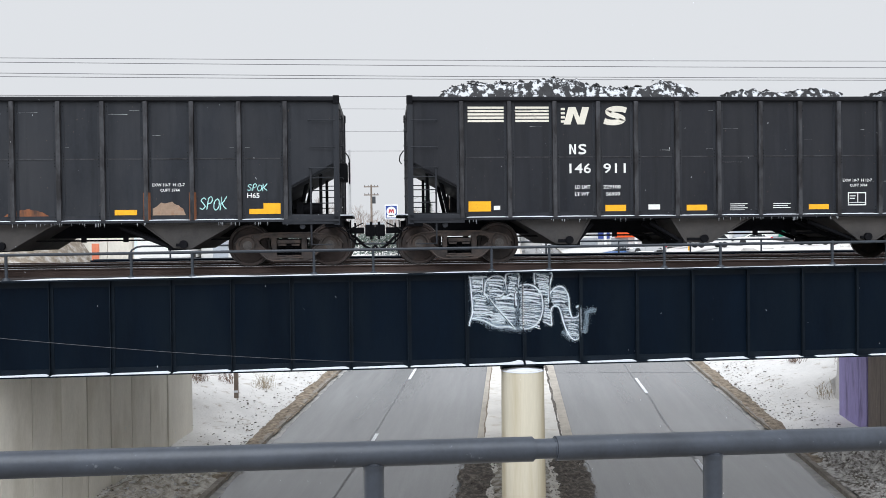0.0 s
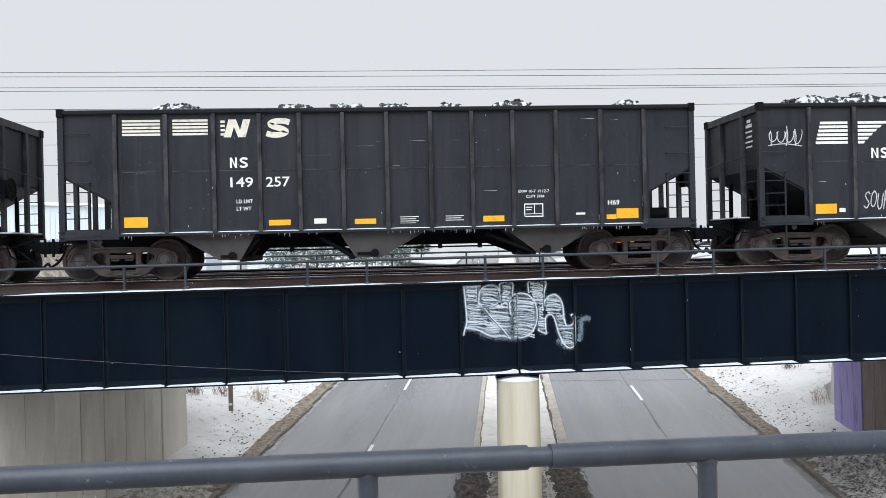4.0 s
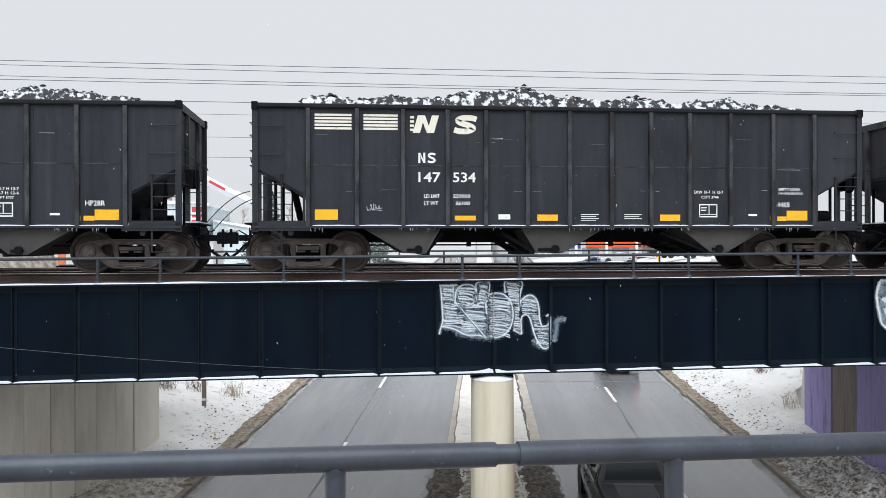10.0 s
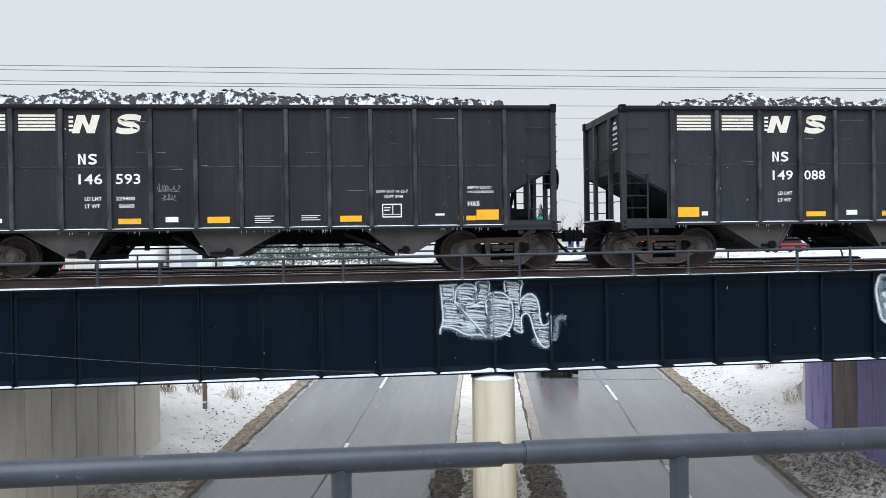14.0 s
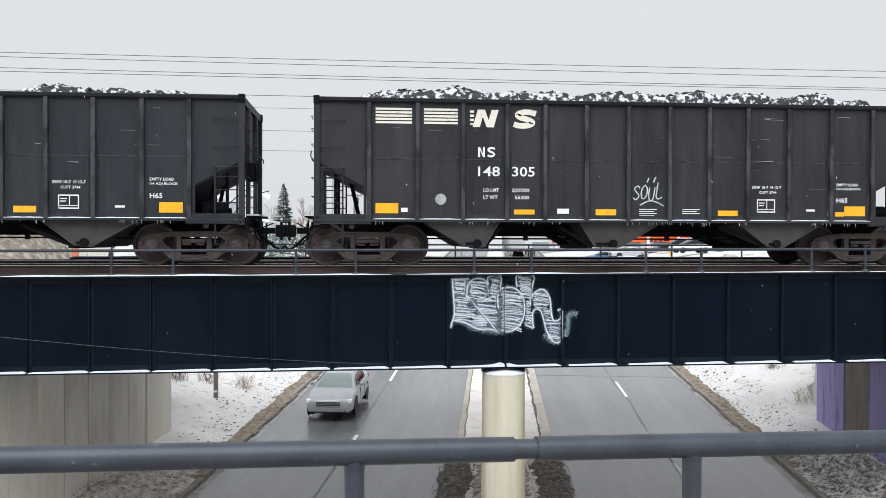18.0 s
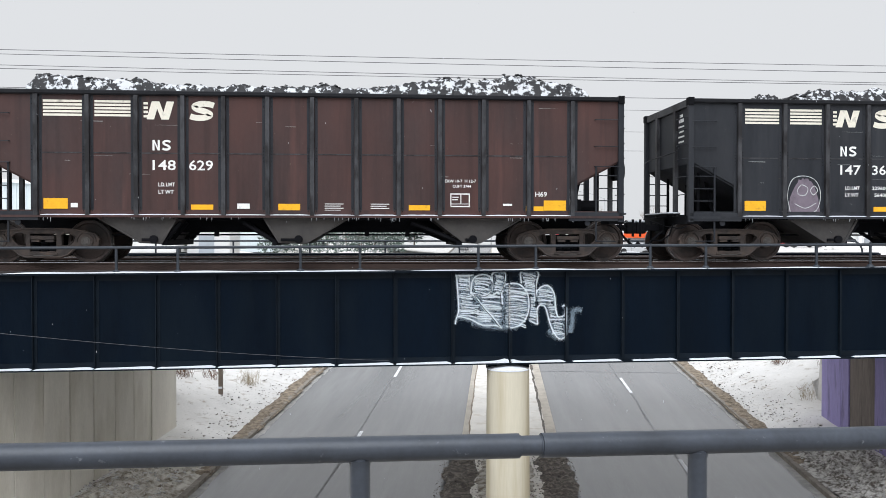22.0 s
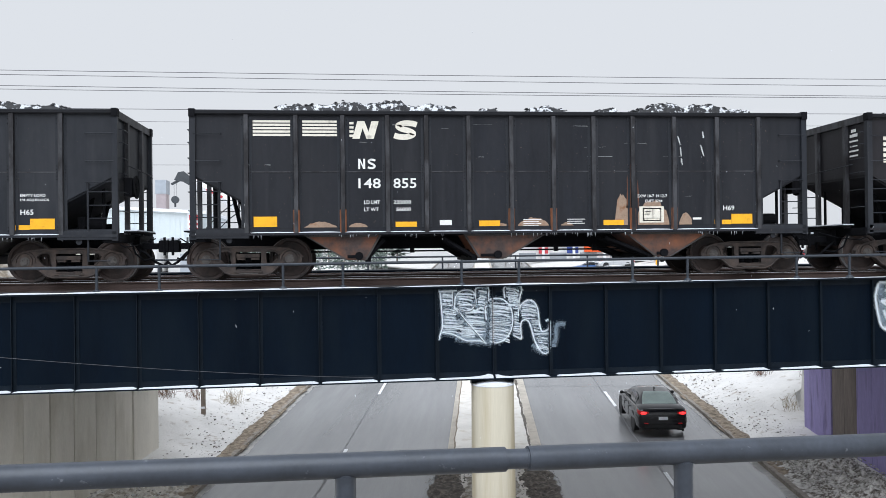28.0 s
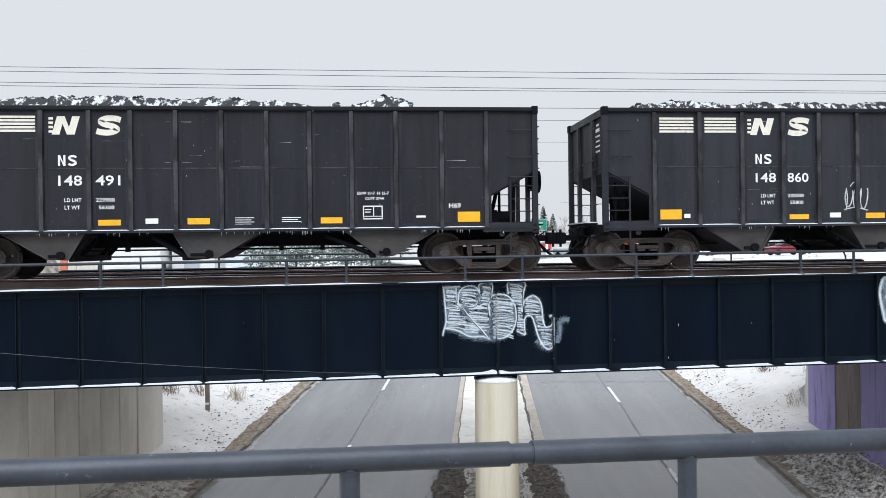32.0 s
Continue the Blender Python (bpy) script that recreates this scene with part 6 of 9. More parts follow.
def hand(word, x, z, h, w):
    """Hand-sprayed capitals, each letter a few loose strokes."""
    out, step = [], w / len(word)
    for i, ch in enumerate(word):
        dz = h * 0.08 * math.sin(2.3 * i)
        out += [[(x + step * (i + 0.92 * a) + 0.12 * h * b, z + dz + h * b) for a, b in s] for s in GLYPHS[ch]]
    return out


def scribble(x, z, w, h, n, seed):
    """A quick looping scrawl such as a spray-painted signature leaves."""
    rng = random.Random(seed)
    out, ph = [], rng.uniform(0, 6)
    for k in range(n):
        a, b, up = x + w * k / n, w / n, rng.uniform(0.55, 1.1)
        turns, lean = rng.choice((1, 1, 1.5)), rng.uniform(0.1, 0.3)
        pts = []
        for i in range(9):
            u = i / 8
            q = 6.283 * turns * u + ph
            v = 0.5 + 0.5 * math.sin(q) * up
            pts.append((a + b * (0.15 + 0.75 * u) + 0.28 * b * math.cos(q) + lean * h * v * 0.5, z + h * v))
        out.append(pts)
        if rng.random() < 0.5:
            out.append([(a + b * 0.3, z + h * rng.uniform(0.9, 1.2)), (a + b * 0.45, z + h * 0.5), (a + b * rng.uniform(0.2, 0.5), z - h * 0.1)])
    out.append([(x, z - 0.05 * h), (x + w * 0.5, z + 0.05 * h), (x + w * 1.05, z - 0.1 * h)])
    return out


M["tag_white"] = material("faded_white_tag", (0.52, 0.54, 0.54), 0.6, var=0.2, scale=8, bump=0)
M["tag_teal"] = material("pale_teal_tag", (0.40, 0.70, 0.68), 0.6, var=0.2, scale=8, bump=0)
M["tag_yellow"] = material("yellow_green_tag", (0.60, 0.66, 0.14), 0.6, var=0.2, scale=8, bump=0)
M["tag_pink"] = material("dusty_mauve_paint", (0.16, 0.13, 0.16), 0.7, var=0.25, scale=6, bump=0)
M["tag_grey"] = material("dull_grey_tag", (0.16, 0.165, 0.17), 0.6, var=0.2, scale=8, bump=0)
M["bare"] = material("peeled_primer", (0.30, 0.21, 0.15), 0.85, var=0.25, scale=5, bump=0.2, over=(0.22, 0.10, 0.05), cover=0.36, over_scale=5)
M["rust"] = material("orange_rust", (0.22, 0.085, 0.04), 0.9, var=0.4, scale=4, fine=30, bump=0.3, over=(0.07, 0.04, 0.03), cover=0.45, over_scale=4, stretch=(1, 1, 0.3))
M["scratch"] = material("pale_scratch", (0.34, 0.35, 0.35), 0.6, var=0.3, scale=8, bump=0)


def patch(c, x0, x1, z0, z1, mat, label, seed=1, dome=True):
    """An uneven patch of bare or rusted steel on a side sheet."""
    rng = random.Random(seed)
    n = 18
    pts = [(x0, z0), (x1, z0)]
    for i in range(n + 1):
        u = i / n
        s = math.sin(math.pi * u) ** 0.45 if dome else 1
        pts.append((x1 + (x0 - x1) * u + rng.uniform(-0.01, 0.01), z0 + (z1 - z0) * max(0.05, s) * rng.uniform(0.88, 1.0)))
    bm = bmesh.new()
    bm.faces.new([bm.verts.new((x, YL + 0.002, z)) for x, z in pts])
    part("worn_patch", bm, mat, c, label)


def rust_posts(c, xs, z1):
    for x in xs:
        bm = bmesh.new()
        prism(bm, ((x - 0.078, -1.499), (x - 0.047, -1.5735), (x + 0.047, -1.5735), (x + 0.078, -1.499)), "z", 1.012, z1)
        part("rust_streak", bm, M["rust"], c, "rusted foot of a side post")


def mark_cars():
    c = train_cars
    # first car: teal signature, rusty foot
    tag(c[0], hand("SPOK", 10.66, 1.24, 0.24, 0.56), M["tag_teal"], 0.022, "teal hand-sprayed tag")
    tag(c[0], hand("SPOK", 11.66, 1.63, 0.13, 0.42), M["tag_teal"], 0.018, "small teal tag")
    patch(c[0], 9.6, 10.4, 1.02, 1.42, M["bare"], "peeled rusty patch", 2)
    patch(c[0], 6.6, 7.6, 1.02, 1.28, M["rust"], "rusted lower edge", 3)
    rust_posts(c[0], (9.57, 10.52), 1.6)
    # the fifth car: grey signatures along its foot
    d = c[4]
    tag(d, scribble(0.22, 2.7, 0.75, 0.35, 4, 4), M["tag_white"], 0.022)
    tag(d, hand("SOUK", 2.40, 1.25, 0.36, 0.62), M["tag_white"], 0.026, "grey hand-sprayed tag")
    tag(d, (((3.1, 1.5), (3.2, 1.62), (3.42, 1.6), (3.5, 1.45), (3.3, 1.25), (3.15, 1.1)), ((3.2, 1.45), (3.3, 1.5), (3.3, 1.4), (3.2, 1.38))), M["tag_white"], 0.02)
    for i, (x, w, h) in enumerate(((5.2, 0.55, 0.3), (6.05, 0.75, 0.45), (7.1, 0.6, 0.35), (8.05, 0.5, 0.28))):
        tag(d, scribble(x, 1.22, w, h, 4, 20 + i), M["tag_white"], 0.024)
    tag(d, scribble(11.0, 1.4, 0.55, 0.18, 4, 33), M["tag_white"], 0.012)
    # the sixth: a small w and a rusted corner
    tag(c[5], (((3.55, 1.88), (3.6, 1.74), (3.66, 1.86), (3.72, 1.74), (3.8, 1.9)),), M["tag_white"], 0.02)
    patch(c[5], 4.75, 5.5, 1.02, 1.42, M["rust"], "rust-brown stain", 5)
    # scrawls on later cars
    tag(c[7], scribble(2.4, 1.35, 0.3, 0.12, 3, 40), M["tag_white"], 0.010)
    tag(c[9], scribble(5.1, 1.80, 0.45, 0.14, 4, 41) + scribble(5.2, 1.62, 0.28, 0.12, 3, 42), M["tag_grey"], 0.016)
    tag(c[11], scribble(2.35, 1.2, 0.7, 0.28, 4, 42), M["tag_white"], 0.025)
    tag(c[12], hand("SOUL", 6.95, 1.47, 0.30, 0.68) + [((7.12, 1.35), (7.37, 1.45), (7.67, 1.33)), ((7.27, 1.85), (7.32, 1.95)), ((7.42, 1.85), (7.47, 1.97))], M["tag_white"], 0.028)
    bm = bmesh.new()
    bmesh.ops.create_circle(bm, cap_ends=True, segments=20, radius=0.12, matrix=Matrix.Translation((2.7, YL - 0.001, 1.45)) @ Matrix.Rotation(radians(90), 4, "X"))
    part("paint_blot", bm, M["scratch"], c[12], "round grey blot of paint")
    # the sixteenth: big outlined letters, a yellow word, a mauve face of plain rings
    e = c[15]
    tag(e, hand("CAT", 5.02, 1.68, 0.32, 0.60), M["tag_yellow"], 0.04, "yellow-green hand-sprayed word")
    big = (((6.33, 1.77), (6.25, 1.86), (6.29, 1.96), (6.44, 1.94), (6.51, 1.81), (6.44, 1.63), (6.21, 1.61), (6.07, 1.76), (6.09, 1.96), (6.3, 2.09), (6.54, 2.04), (6.63, 1.85), (6.61, 1.56)), ((5.76, 1.09), (5.82, 1.49), (6.7, 1.52)), ((5.95, 1.46), (5.94, 1.09)), ((6.77, 1.5), (6.79, 1.92), (7.04, 2.11), (7.41, 2.05), (7.52, 1.8), (7.41, 1.55), (7.11, 1.5)), ((7.07, 1.76), (7.07, 1.31)), ((7.1, 1.38), (7.37, 1.55), (7.52, 1.38), (7.47, 1.06)), ((6.81, 1.42), (6.91, 1.23), (6.87, 1.07)), ((7.67, 1.68), (7.62, 1.91), (7.83, 2.1), (8.13, 2.07), (8.11, 1.6), (7.86, 1.56)), ((7.9, 2.0), (7.82, 1.76), (7.93, 1.62), (8.01, 1.79), (7.99, 2.02)), ((7.77, 1.06), (7.82, 1.41), (8.12, 1.54), (8.31, 1.37), (8.26, 1.05)), ((8.17, 2.0), (8.62, 2.04), (9.0, 2.01), (8.99, 1.57)), ((8.12, 1.54), (8.54, 1.52), (8.35, 1.4)), ((8.73, 1.53), (8.96, 1.53), (9.07, 1.36), (8.99, 1.04)), ((9.12, 1.47), (9.26, 1.62), (9.49, 1.64), (9.64, 1.43), (9.6, 1.16), (9.41, 1.06), (9.26, 1.2), (9.26, 1.39), (9.18, 1.51)))
    tag(e, big, M["tag_white"], 0.032, "large white outlined letters")
    tag(e, (((10.61, 1.64), (10.68, 1.43), (10.8, 1.66)), ((10.76, 1.54), (10.89, 1.56), (10.84, 1.66), (10.75, 1.54), (10.84, 1.43)), ((10.98, 1.79), (10.94, 1.46)), ((11.03, 1.62), (11.02, 1.43), (11.11, 1.43)), ((11.21, 1.64), (11.16, 1.43), (11.27, 1.56)), ((11.31, 1.6), (11.2, 1.35)), ((10.6, 1.36), (11.03, 1.38), (11.17, 1.25), (10.93, 1.21))), M["tag_white"], 0.03)
    tag(e, (((2.35, 1.1), (2.28, 1.5), (2.4, 1.85), (2.7, 1.92), (2.95, 1.8), (3.05, 1.5), (2.95, 1.15), (2.6, 1.05), (2.35, 1.1)), ((2.5, 1.6), (2.6, 1.72), (2.75, 1.65), (2.7, 1.5), (2.55, 1.5), (2.5, 1.6)),
            ((2.8, 1.6), (2.9, 1.7), (2.98, 1.6), (2.88, 1.5), (2.8, 1.6)), ((2.45, 1.3), (2.7, 1.2), (2.95, 1.32))), M["tag_white"], 0.016, "faint outline drawing of rings")
    patch(e, 2.3, 3.04, 1.05, 1.92, M["tag_pink"], "mauve painted blot", 6)
    # the nineteenth: burnt paint over the bays
    f = c[18]
    for i, (a, b, z) in enumerate(((2.30, 3.10, 1.25), (3.25, 3.75, 1.22), (6.45, 6.8, 1.2), (6.95, 7.7, 1.32), (7.9, 8.25, 1.2), (9.15, 9.5, 1.85), (9.62, 10.42, 1.70), (10.62, 10.95, 1.4))):
        patch(f, a, b, 1.02, z, M["bare"], "pale scorched patch of peeled paint", 50 + i)
    rust_posts(f, (2.19, 3.18, 6.84, 7.78, 9.57, 10.52), 1.5)
    patch(f, 9.42, 9.72, 1.5, 2.6, M["rust"], "tall rust streak", 60)
    bars(f, [(9.72, 1.17, 0.56, 0.36)], M["cream"])
    tag(f, (((10.62, 3.1), (10.68, 2.9)), ((10.68, 2.85), (10.70, 2.65)), ((10.70, 2.6), (10.72, 2.45)), ((11.2, 3.2), (11.22, 3.05)), ((11.15, 2.9), (11.22, 2.65))), M["tag_white"], 0.03, "white scrape marks")
    for o in f.children:
        if o.name.split(".")[0] == "hopper_bay":
            o.material_slots[0].link = "OBJECT"
            o.material_slots[0].material = M["bay_rust"]
    # the last: a scrawl past its numbers
    tag(c[21], scribble(5.6, 1.35, 0.55, 0.45, 3, 45) + [((5.75, 1.85), (5.85, 1.95), (5.95, 1.85), (5.85, 1.78))], M["tag_white"], 0.03)
    # dents of scraped paint, thin pale scratches along the sheets of every car
    rng = random.Random(77)
    for k, o in enumerate(c):
        bm = bmesh.new()
        for _ in range(15):
            x, z, w = rng.uniform(1.3, 11.8), rng.choice((3.3, 3.32, 2.95, 2.6, 2.2, 2.85, 2.4, 1.8)) + rng.uniform(-0.08, 0.08), rng.uniform(0.08, 0.6)
            d = rng.uniform(0.002, 0.0045)
            flat(bm, ((x, z), (x + w, z + rng.uniform(-0.012, 0.012)), (x + w, z + d), (x, z + d)), YL)
        tagged(part("paint_scratch", bm, M["scratch"], o, "thin pale scratches"), kind="stuff")
        # small writing on the end sheet
        bm = bmesh.new()
        for j, (w, h) in enumerate(((0.2, 0.07), (0.32, 0.08), (0.36, 0.04), (0.3, 0.04), (0.38, 0.04), (0.34, 0.04))):
            z = 3.28 - j * 0.115
            vs = [bm.verts.new((0.054, y, q)) for y, q in ((-0.9 + w / 2, z), (-0.9 - w / 2, z), (-0.9 - w / 2, z + h), (-0.9 + w / 2, z + h))]
            bm.faces.new(vs)
        part("end_stencil", bm, M["white"], o, "small white stencilled lines on the end sheet")


mark_cars()

# ---- street traffic ----
M.update({
    "car_black": material("black_car_lacquer", (0.007, 0.007, 0.009), 0.2, 0.0, spec=0.4, var=0.2, scale=3, bump=0.0, coat=0.3),
    "car_green": material("dark_green_grey_lacquer", (0.035, 0.042, 0.040), 0.25, 0.2, var=0.2, scale=3, bump=0.0, coat=0.5, over=(0.14, 0.14, 0.13), cover=0.33, soft=0.2, over_scale=2),
    "car_silver": material("silver_lacquer", (0.46, 0.465, 0.475), 0.3, 0.1, var=0.1, scale=3, bump=0.0, coat=0.5),
    "car_grey": material("grey_lacquer", (0.13, 0.127, 0.13), 0.3, 0.15, var=0.1, scale=3, bump=0.0, coat=0.5),
    "car_red": material("red_lacquer", (0.34, 0.018, 0.026), 0.25, 0.2, var=0.1, scale=3, bump=0.0, coat=0.6),
    "car_white": material("white_lacquer", (0.75, 0.75, 0.74), 0.3, 0.0, var=0.05, scale=3, bump=0.0, coat=0.5),
    "car_blue": material("blue_lacquer", (0.05, 0.12, 0.3), 0.3, 0.2, var=0.1, scale=3, bump=0.0, coat=0.5),
    "glass_dark": material("dark_car_glass", (0.010, 0.013, 0.015), 0.07, 0.0, spec=0.4, var=0.1, bump=0.0),
    # green tint; its paleness stands in for light seen through the cabin
    "glass_rear": material("green_tinted_rear_glass", (0.16, 0.205, 0.19), 0.08, 0.0, spec=0.7, var=0.35, scale=1.2, bump=0.0),
    # sky reflection is put into the windshield's pale base colour
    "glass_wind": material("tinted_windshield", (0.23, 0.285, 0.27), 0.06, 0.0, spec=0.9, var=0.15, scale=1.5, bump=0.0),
    "rubber": material("tyre_rubber", (0.02, 0.02, 0.021), 0.85, var=0.3, scale=8),
    "alloy": material("alloy_rim", (0.4, 0.4, 0.41), 0.35, 0.8, var=0.15, scale=6, bump=0),
    "plastic": material("black_plastic", (0.02, 0.02, 0.021), 0.6, var=0.2, scale=6),
    "lamp_red": material("red_tail_lamp", (0.45, 0.012, 0.015), 0.25, glow=0.0, bump=0),
    "lamp_brake": material("lit_brake_lamp", (0.95, 0.03, 0.03), 0.25, glow=1.6, bump=0),
    "lamp_white": material("clear_headlamp", (0.75, 0.77, 0.8), 0.15, glow=0.2, bump=0),
    "lamp_amber": material("lit_amber_lamp", (1.0, 0.55, 0.15), 0.25, glow=1.6, bump=0),
    "plate": material("pale_plate", (0.65, 0.66, 0.68), 0.5, bump=0),
    "chrome": material("chrome_trim", (0.6, 0.6, 0.62), 0.15, 1.0, bump=0),
})


def loft(bm, stations):
    """Skins symmetric cross-sections: each (y, half width, low z, top z)."""
    rings = []
    for y, w, z0, z1 in stations:
        h = z1 - z0
        half = ((w * 0.86, z0), (w * 0.97, z0 + 0.10 * h), (w, z0 + 0.38 * h), (w * 0.985, z0 + 0.70 * h), (w * 0.93, z0 + 0.92 * h), (w * 0.80, z1), (w * 0.4, z1 + 0.015))
        ring = [bm.verts.new((x, y, z)) for x, z in half] + [bm.verts.new((-x, y, z)) for x, z in half[::-1]]
        rings.append(ring)
    n = len(rings[0])
    for a, b in zip(rings, rings[1:]):
        for k in range(n):
            bm.faces.new((a[k], a[(k + 1) % n], b[(k + 1) % n], b[k]))
    bm.faces.new(rings[0][::-1])
    bm.faces.new(rings[-1])
    bmesh.ops.recalc_face_normals(bm, faces=bm.faces)


SHAPES = {
    # length, body stations, cabin: rear foot, rear top, front top, front foot, belt z, roof z, half widths at belt and roof, axles, wheel radius
    "sedan": (4.65, ((0, 0.78, 0.34, 0.80), (0.03, 0.83, 0.27, 0.93), (0.12, 0.87, 0.23, 1.01), (0.55, 0.905, 0.22, 1.05), (1.3, 0.915, 0.24, 1.0), (3.0, 0.915, 0.24, 0.97), (3.7, 0.90, 0.25, 0.94), (4.30, 0.87, 0.26, 0.85), (4.58, 0.79, 0.27, 0.76), (4.65, 0.66, 0.32, 0.68)),
              (0.42, 1.35, 2.50, 3.50, 0.97, 1.42, 0.80, 0.54), (0.98, 3.72), 0.325),
    "suv": (4.55, ((0, 0.79, 0.38, 0.96), (0.04, 0.85, 0.30, 1.05), (0.14, 0.88, 0.28, 1.09), (0.5, 0.905, 0.27, 1.1), (1.3, 0.91, 0.29, 1.08), (3.0, 0.91, 0.29, 1.06), (3.6, 0.90, 0.30, 1.04), (4.3, 0.85, 0.32, 0.92), (4.52, 0.72, 0.36, 0.76), (4.55, 0.6, 0.4, 0.66)),
            (0.06, 0.50, 2.6, 3.35, 1.05, 1.63, 0.83, 0.60), (0.85, 3.55), 0.345),
    "mini": (4.2, ((0, 0.78, 0.36, 0.97), (0.05, 0.84, 0.28, 1.05), (0.16, 0.87, 0.26, 1.07), (0.5, 0.895, 0.26, 1.08), (1.3, 0.90, 0.27, 1.06), (2.8, 0.90, 0.27, 1.04), (3.4, 0.88, 0.28, 1.0), (4.0, 0.83, 0.3, 0.9), (4.17, 0.7, 0.34, 0.72), (4.2, 0.6, 0.38, 0.62)),
             (0.12, 0.45, 2.4, 2.95, 1.05, 1.54, 0.81, 0.66), (0.78, 3.38), 0.33),
    "minivan": (5.1, ((0, 0.76, 0.4, 1.0), (0.08, 0.9, 0.3, 1.1), (0.5, 0.97, 0.26, 1.12), (1.5, 0.99, 0.25, 1.1), (3.2, 0.99, 0.25, 1.06), (4.0, 0.96, 0.26, 1.03), (4.75, 0.92, 0.27, 0.93), (5.03, 0.82, 0.28, 0.83), (5.1, 0.70, 0.32, 0.74)),
                (0.05, 0.40, 2.95, 4.3, 1.06, 1.66, 0.90, 0.62), (1.0, 4.0), 0.345),
    "pickup": (5.8, ((0, 0.86, 0.55, 1.10), (0.06, 0.95, 0.48, 1.17), (0.6, 0.99, 0.45, 1.18), (2.0, 1.0, 0.42, 1.18), (3.6, 1.0, 0.42, 1.18), (4.5, 0.99, 0.44, 1.17), (5.4, 0.95, 0.46, 1.10), (5.75, 0.86, 0.5, 0.98), (5.8, 0.76, 0.55, 0.86)),
               (1.85, 2.05, 3.5, 4.3, 1.17, 1.88, 0.90, 0.70), (1.2, 4.75), 0.40),
}


def build_vehicle(shape, paint, label, brake=False, rails=False, roof=None, cover=False, open_bed=False, lamps=False, category="car", snow=False):
    L, stations, (r0, r1, f1, f0, belt, top, wb, wt), axles, rad = SHAPES[shape]
    v = thing({"suv": "suv", "mini": "compact_suv", "sedan": "sedan", "minivan": "minivan", "pickup": "pickup_truck"}[shape], pose(0, 0, 0), label, category, "street traffic")
    bm = bmesh.new()
    loft(bm, stations)
    body = part("body", bm, M[paint], v, smooth=True)
    W = max(s[1] for s in stations)
    # cabin: a painted shell with the panes set on it
    def roof_z(y):
        pts = ((r0, belt), (r0 + (r1 - r0) * 0.8, belt + (top - belt) * 0.86), (r1 + 0.12, top - 0.03), (r1 + 0.5, top), ((r1 + f1) / 2, top + 0.012), (f1 - 0.45, top - 0.005), (f1 - 0.05, top - 0.05), (f0 - (f0 - f1) * 0.82, belt + (top - belt) * 0.80), (f0, belt))
        for (ya, za), (yb, zb) in zip(pts, pts[1:]):
            if y <= yb + 1e-6:
                return za + (zb - za) * (y - ya) / (yb - ya)
        return belt
    def half(z):
        return wb + (wt - wb) * max(0.0, (z - belt) / (top - belt)) ** 1.25
    def crown(u, y, lift=0.0):
        z = roof_z(y)
        w = half(z)
        a = abs(u)
        return (math.copysign(w * (a if a < 0.85 else 0.85 + 0.15 * (a - 0.85) / 0.15), u), y, z - 0.028 * a ** 2 - (0.05 * ((a - 0.85) / 0.15) ** 2 if a > 0.85 else 0) + lift)
    def sheet(bm, pts):
        rows = [[bm.verts.new(q) for q in r] for r in pts]
        for a, b in zip(rows, rows[1:]):
            for k in range(len(a) - 1):
                bm.faces.new((a[k], a[k + 1], b[k + 1], b[k]))
        bmesh.ops.recalc_face_normals(bm, faces=bm.faces)
    us = (-1, -0.95, -0.88, -0.6, -0.3, 0, 0.3, 0.6, 0.88, 0.95, 1)
    def span(a, b, n):
        return [a + (b - a) * i / n for i in range(n + 1)]
    bm = bmesh.new()
    rings = []
    for y in span(r0, f0, 28):
        z = roof_z(y)
        ring = [crown(u, y) for u in us]
        lo = ring[0][2]
        left = [(-half(belt + (lo - belt) * v), y, belt - 0.03 + (lo - belt + 0.03) * v) for v in (0, 0.35, 0.7)]
        rings.append(left + ring + [(-x, yy, zz) for x, yy, zz in left[::-1]])
    sheet(bm, rings)
    part("cabin_shell", bm, M[paint], v, smooth=True)
    if roof:
        bm = bmesh.new()
        sheet(bm, [[crown(u * 0.99, y, 0.008) for u in us] for y in span(r1 - 0.02, f1 - 0.05, 10)])
        part("roof", bm, M[roof], v, "white roof", smooth=True)
        bm = bmesh.new()
        sheet(bm, [[crown(u, y, 0.014) for u in (-0.5, 0, 0.5)] for y in span(r1 + 0.5, f1 - 0.35, 4)])
        part("roof_window", bm, M["glass_dark"], v)
    low = 0.16 if shape in ("sedan",) else 0.2
    if shape == "pickup":
        bm = bmesh.new()
        sheet(bm, [[(u * half(z) * 0.8, r0 + (r1 - r0) * (z - belt) / (top - belt) - 0.012, z) for u in (-1, -0.5, 0, 0.5, 1)] for z in span(belt + 0.1, top - 0.16, 3)])
        part("rear_window", bm, M["glass_dark"], v, "dark rear window")
    else:
        bm = bmesh.new()
        ya, yb = r0 + (r1 - r0) * low, r1 - (r1 - r0) * 0.02
        sheet(bm, [[crown(u * (0.86 - 0.1 * abs(i - 3) / 6), y - 0.008, 0.008) for u in (-1, -0.85, -0.5, 0, 0.5, 0.85, 1)] for i, y in enumerate(span(ya, yb, 6))])
        part("rear_window", bm, M["glass_rear" if shape == "sedan" else "glass_dark"], v, "green-tinted rear window" if shape == "sedan" else "dark rear window", smooth=True)
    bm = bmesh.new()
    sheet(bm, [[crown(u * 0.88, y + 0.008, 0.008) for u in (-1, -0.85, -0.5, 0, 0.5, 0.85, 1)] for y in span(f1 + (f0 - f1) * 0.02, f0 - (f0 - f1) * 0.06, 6)])
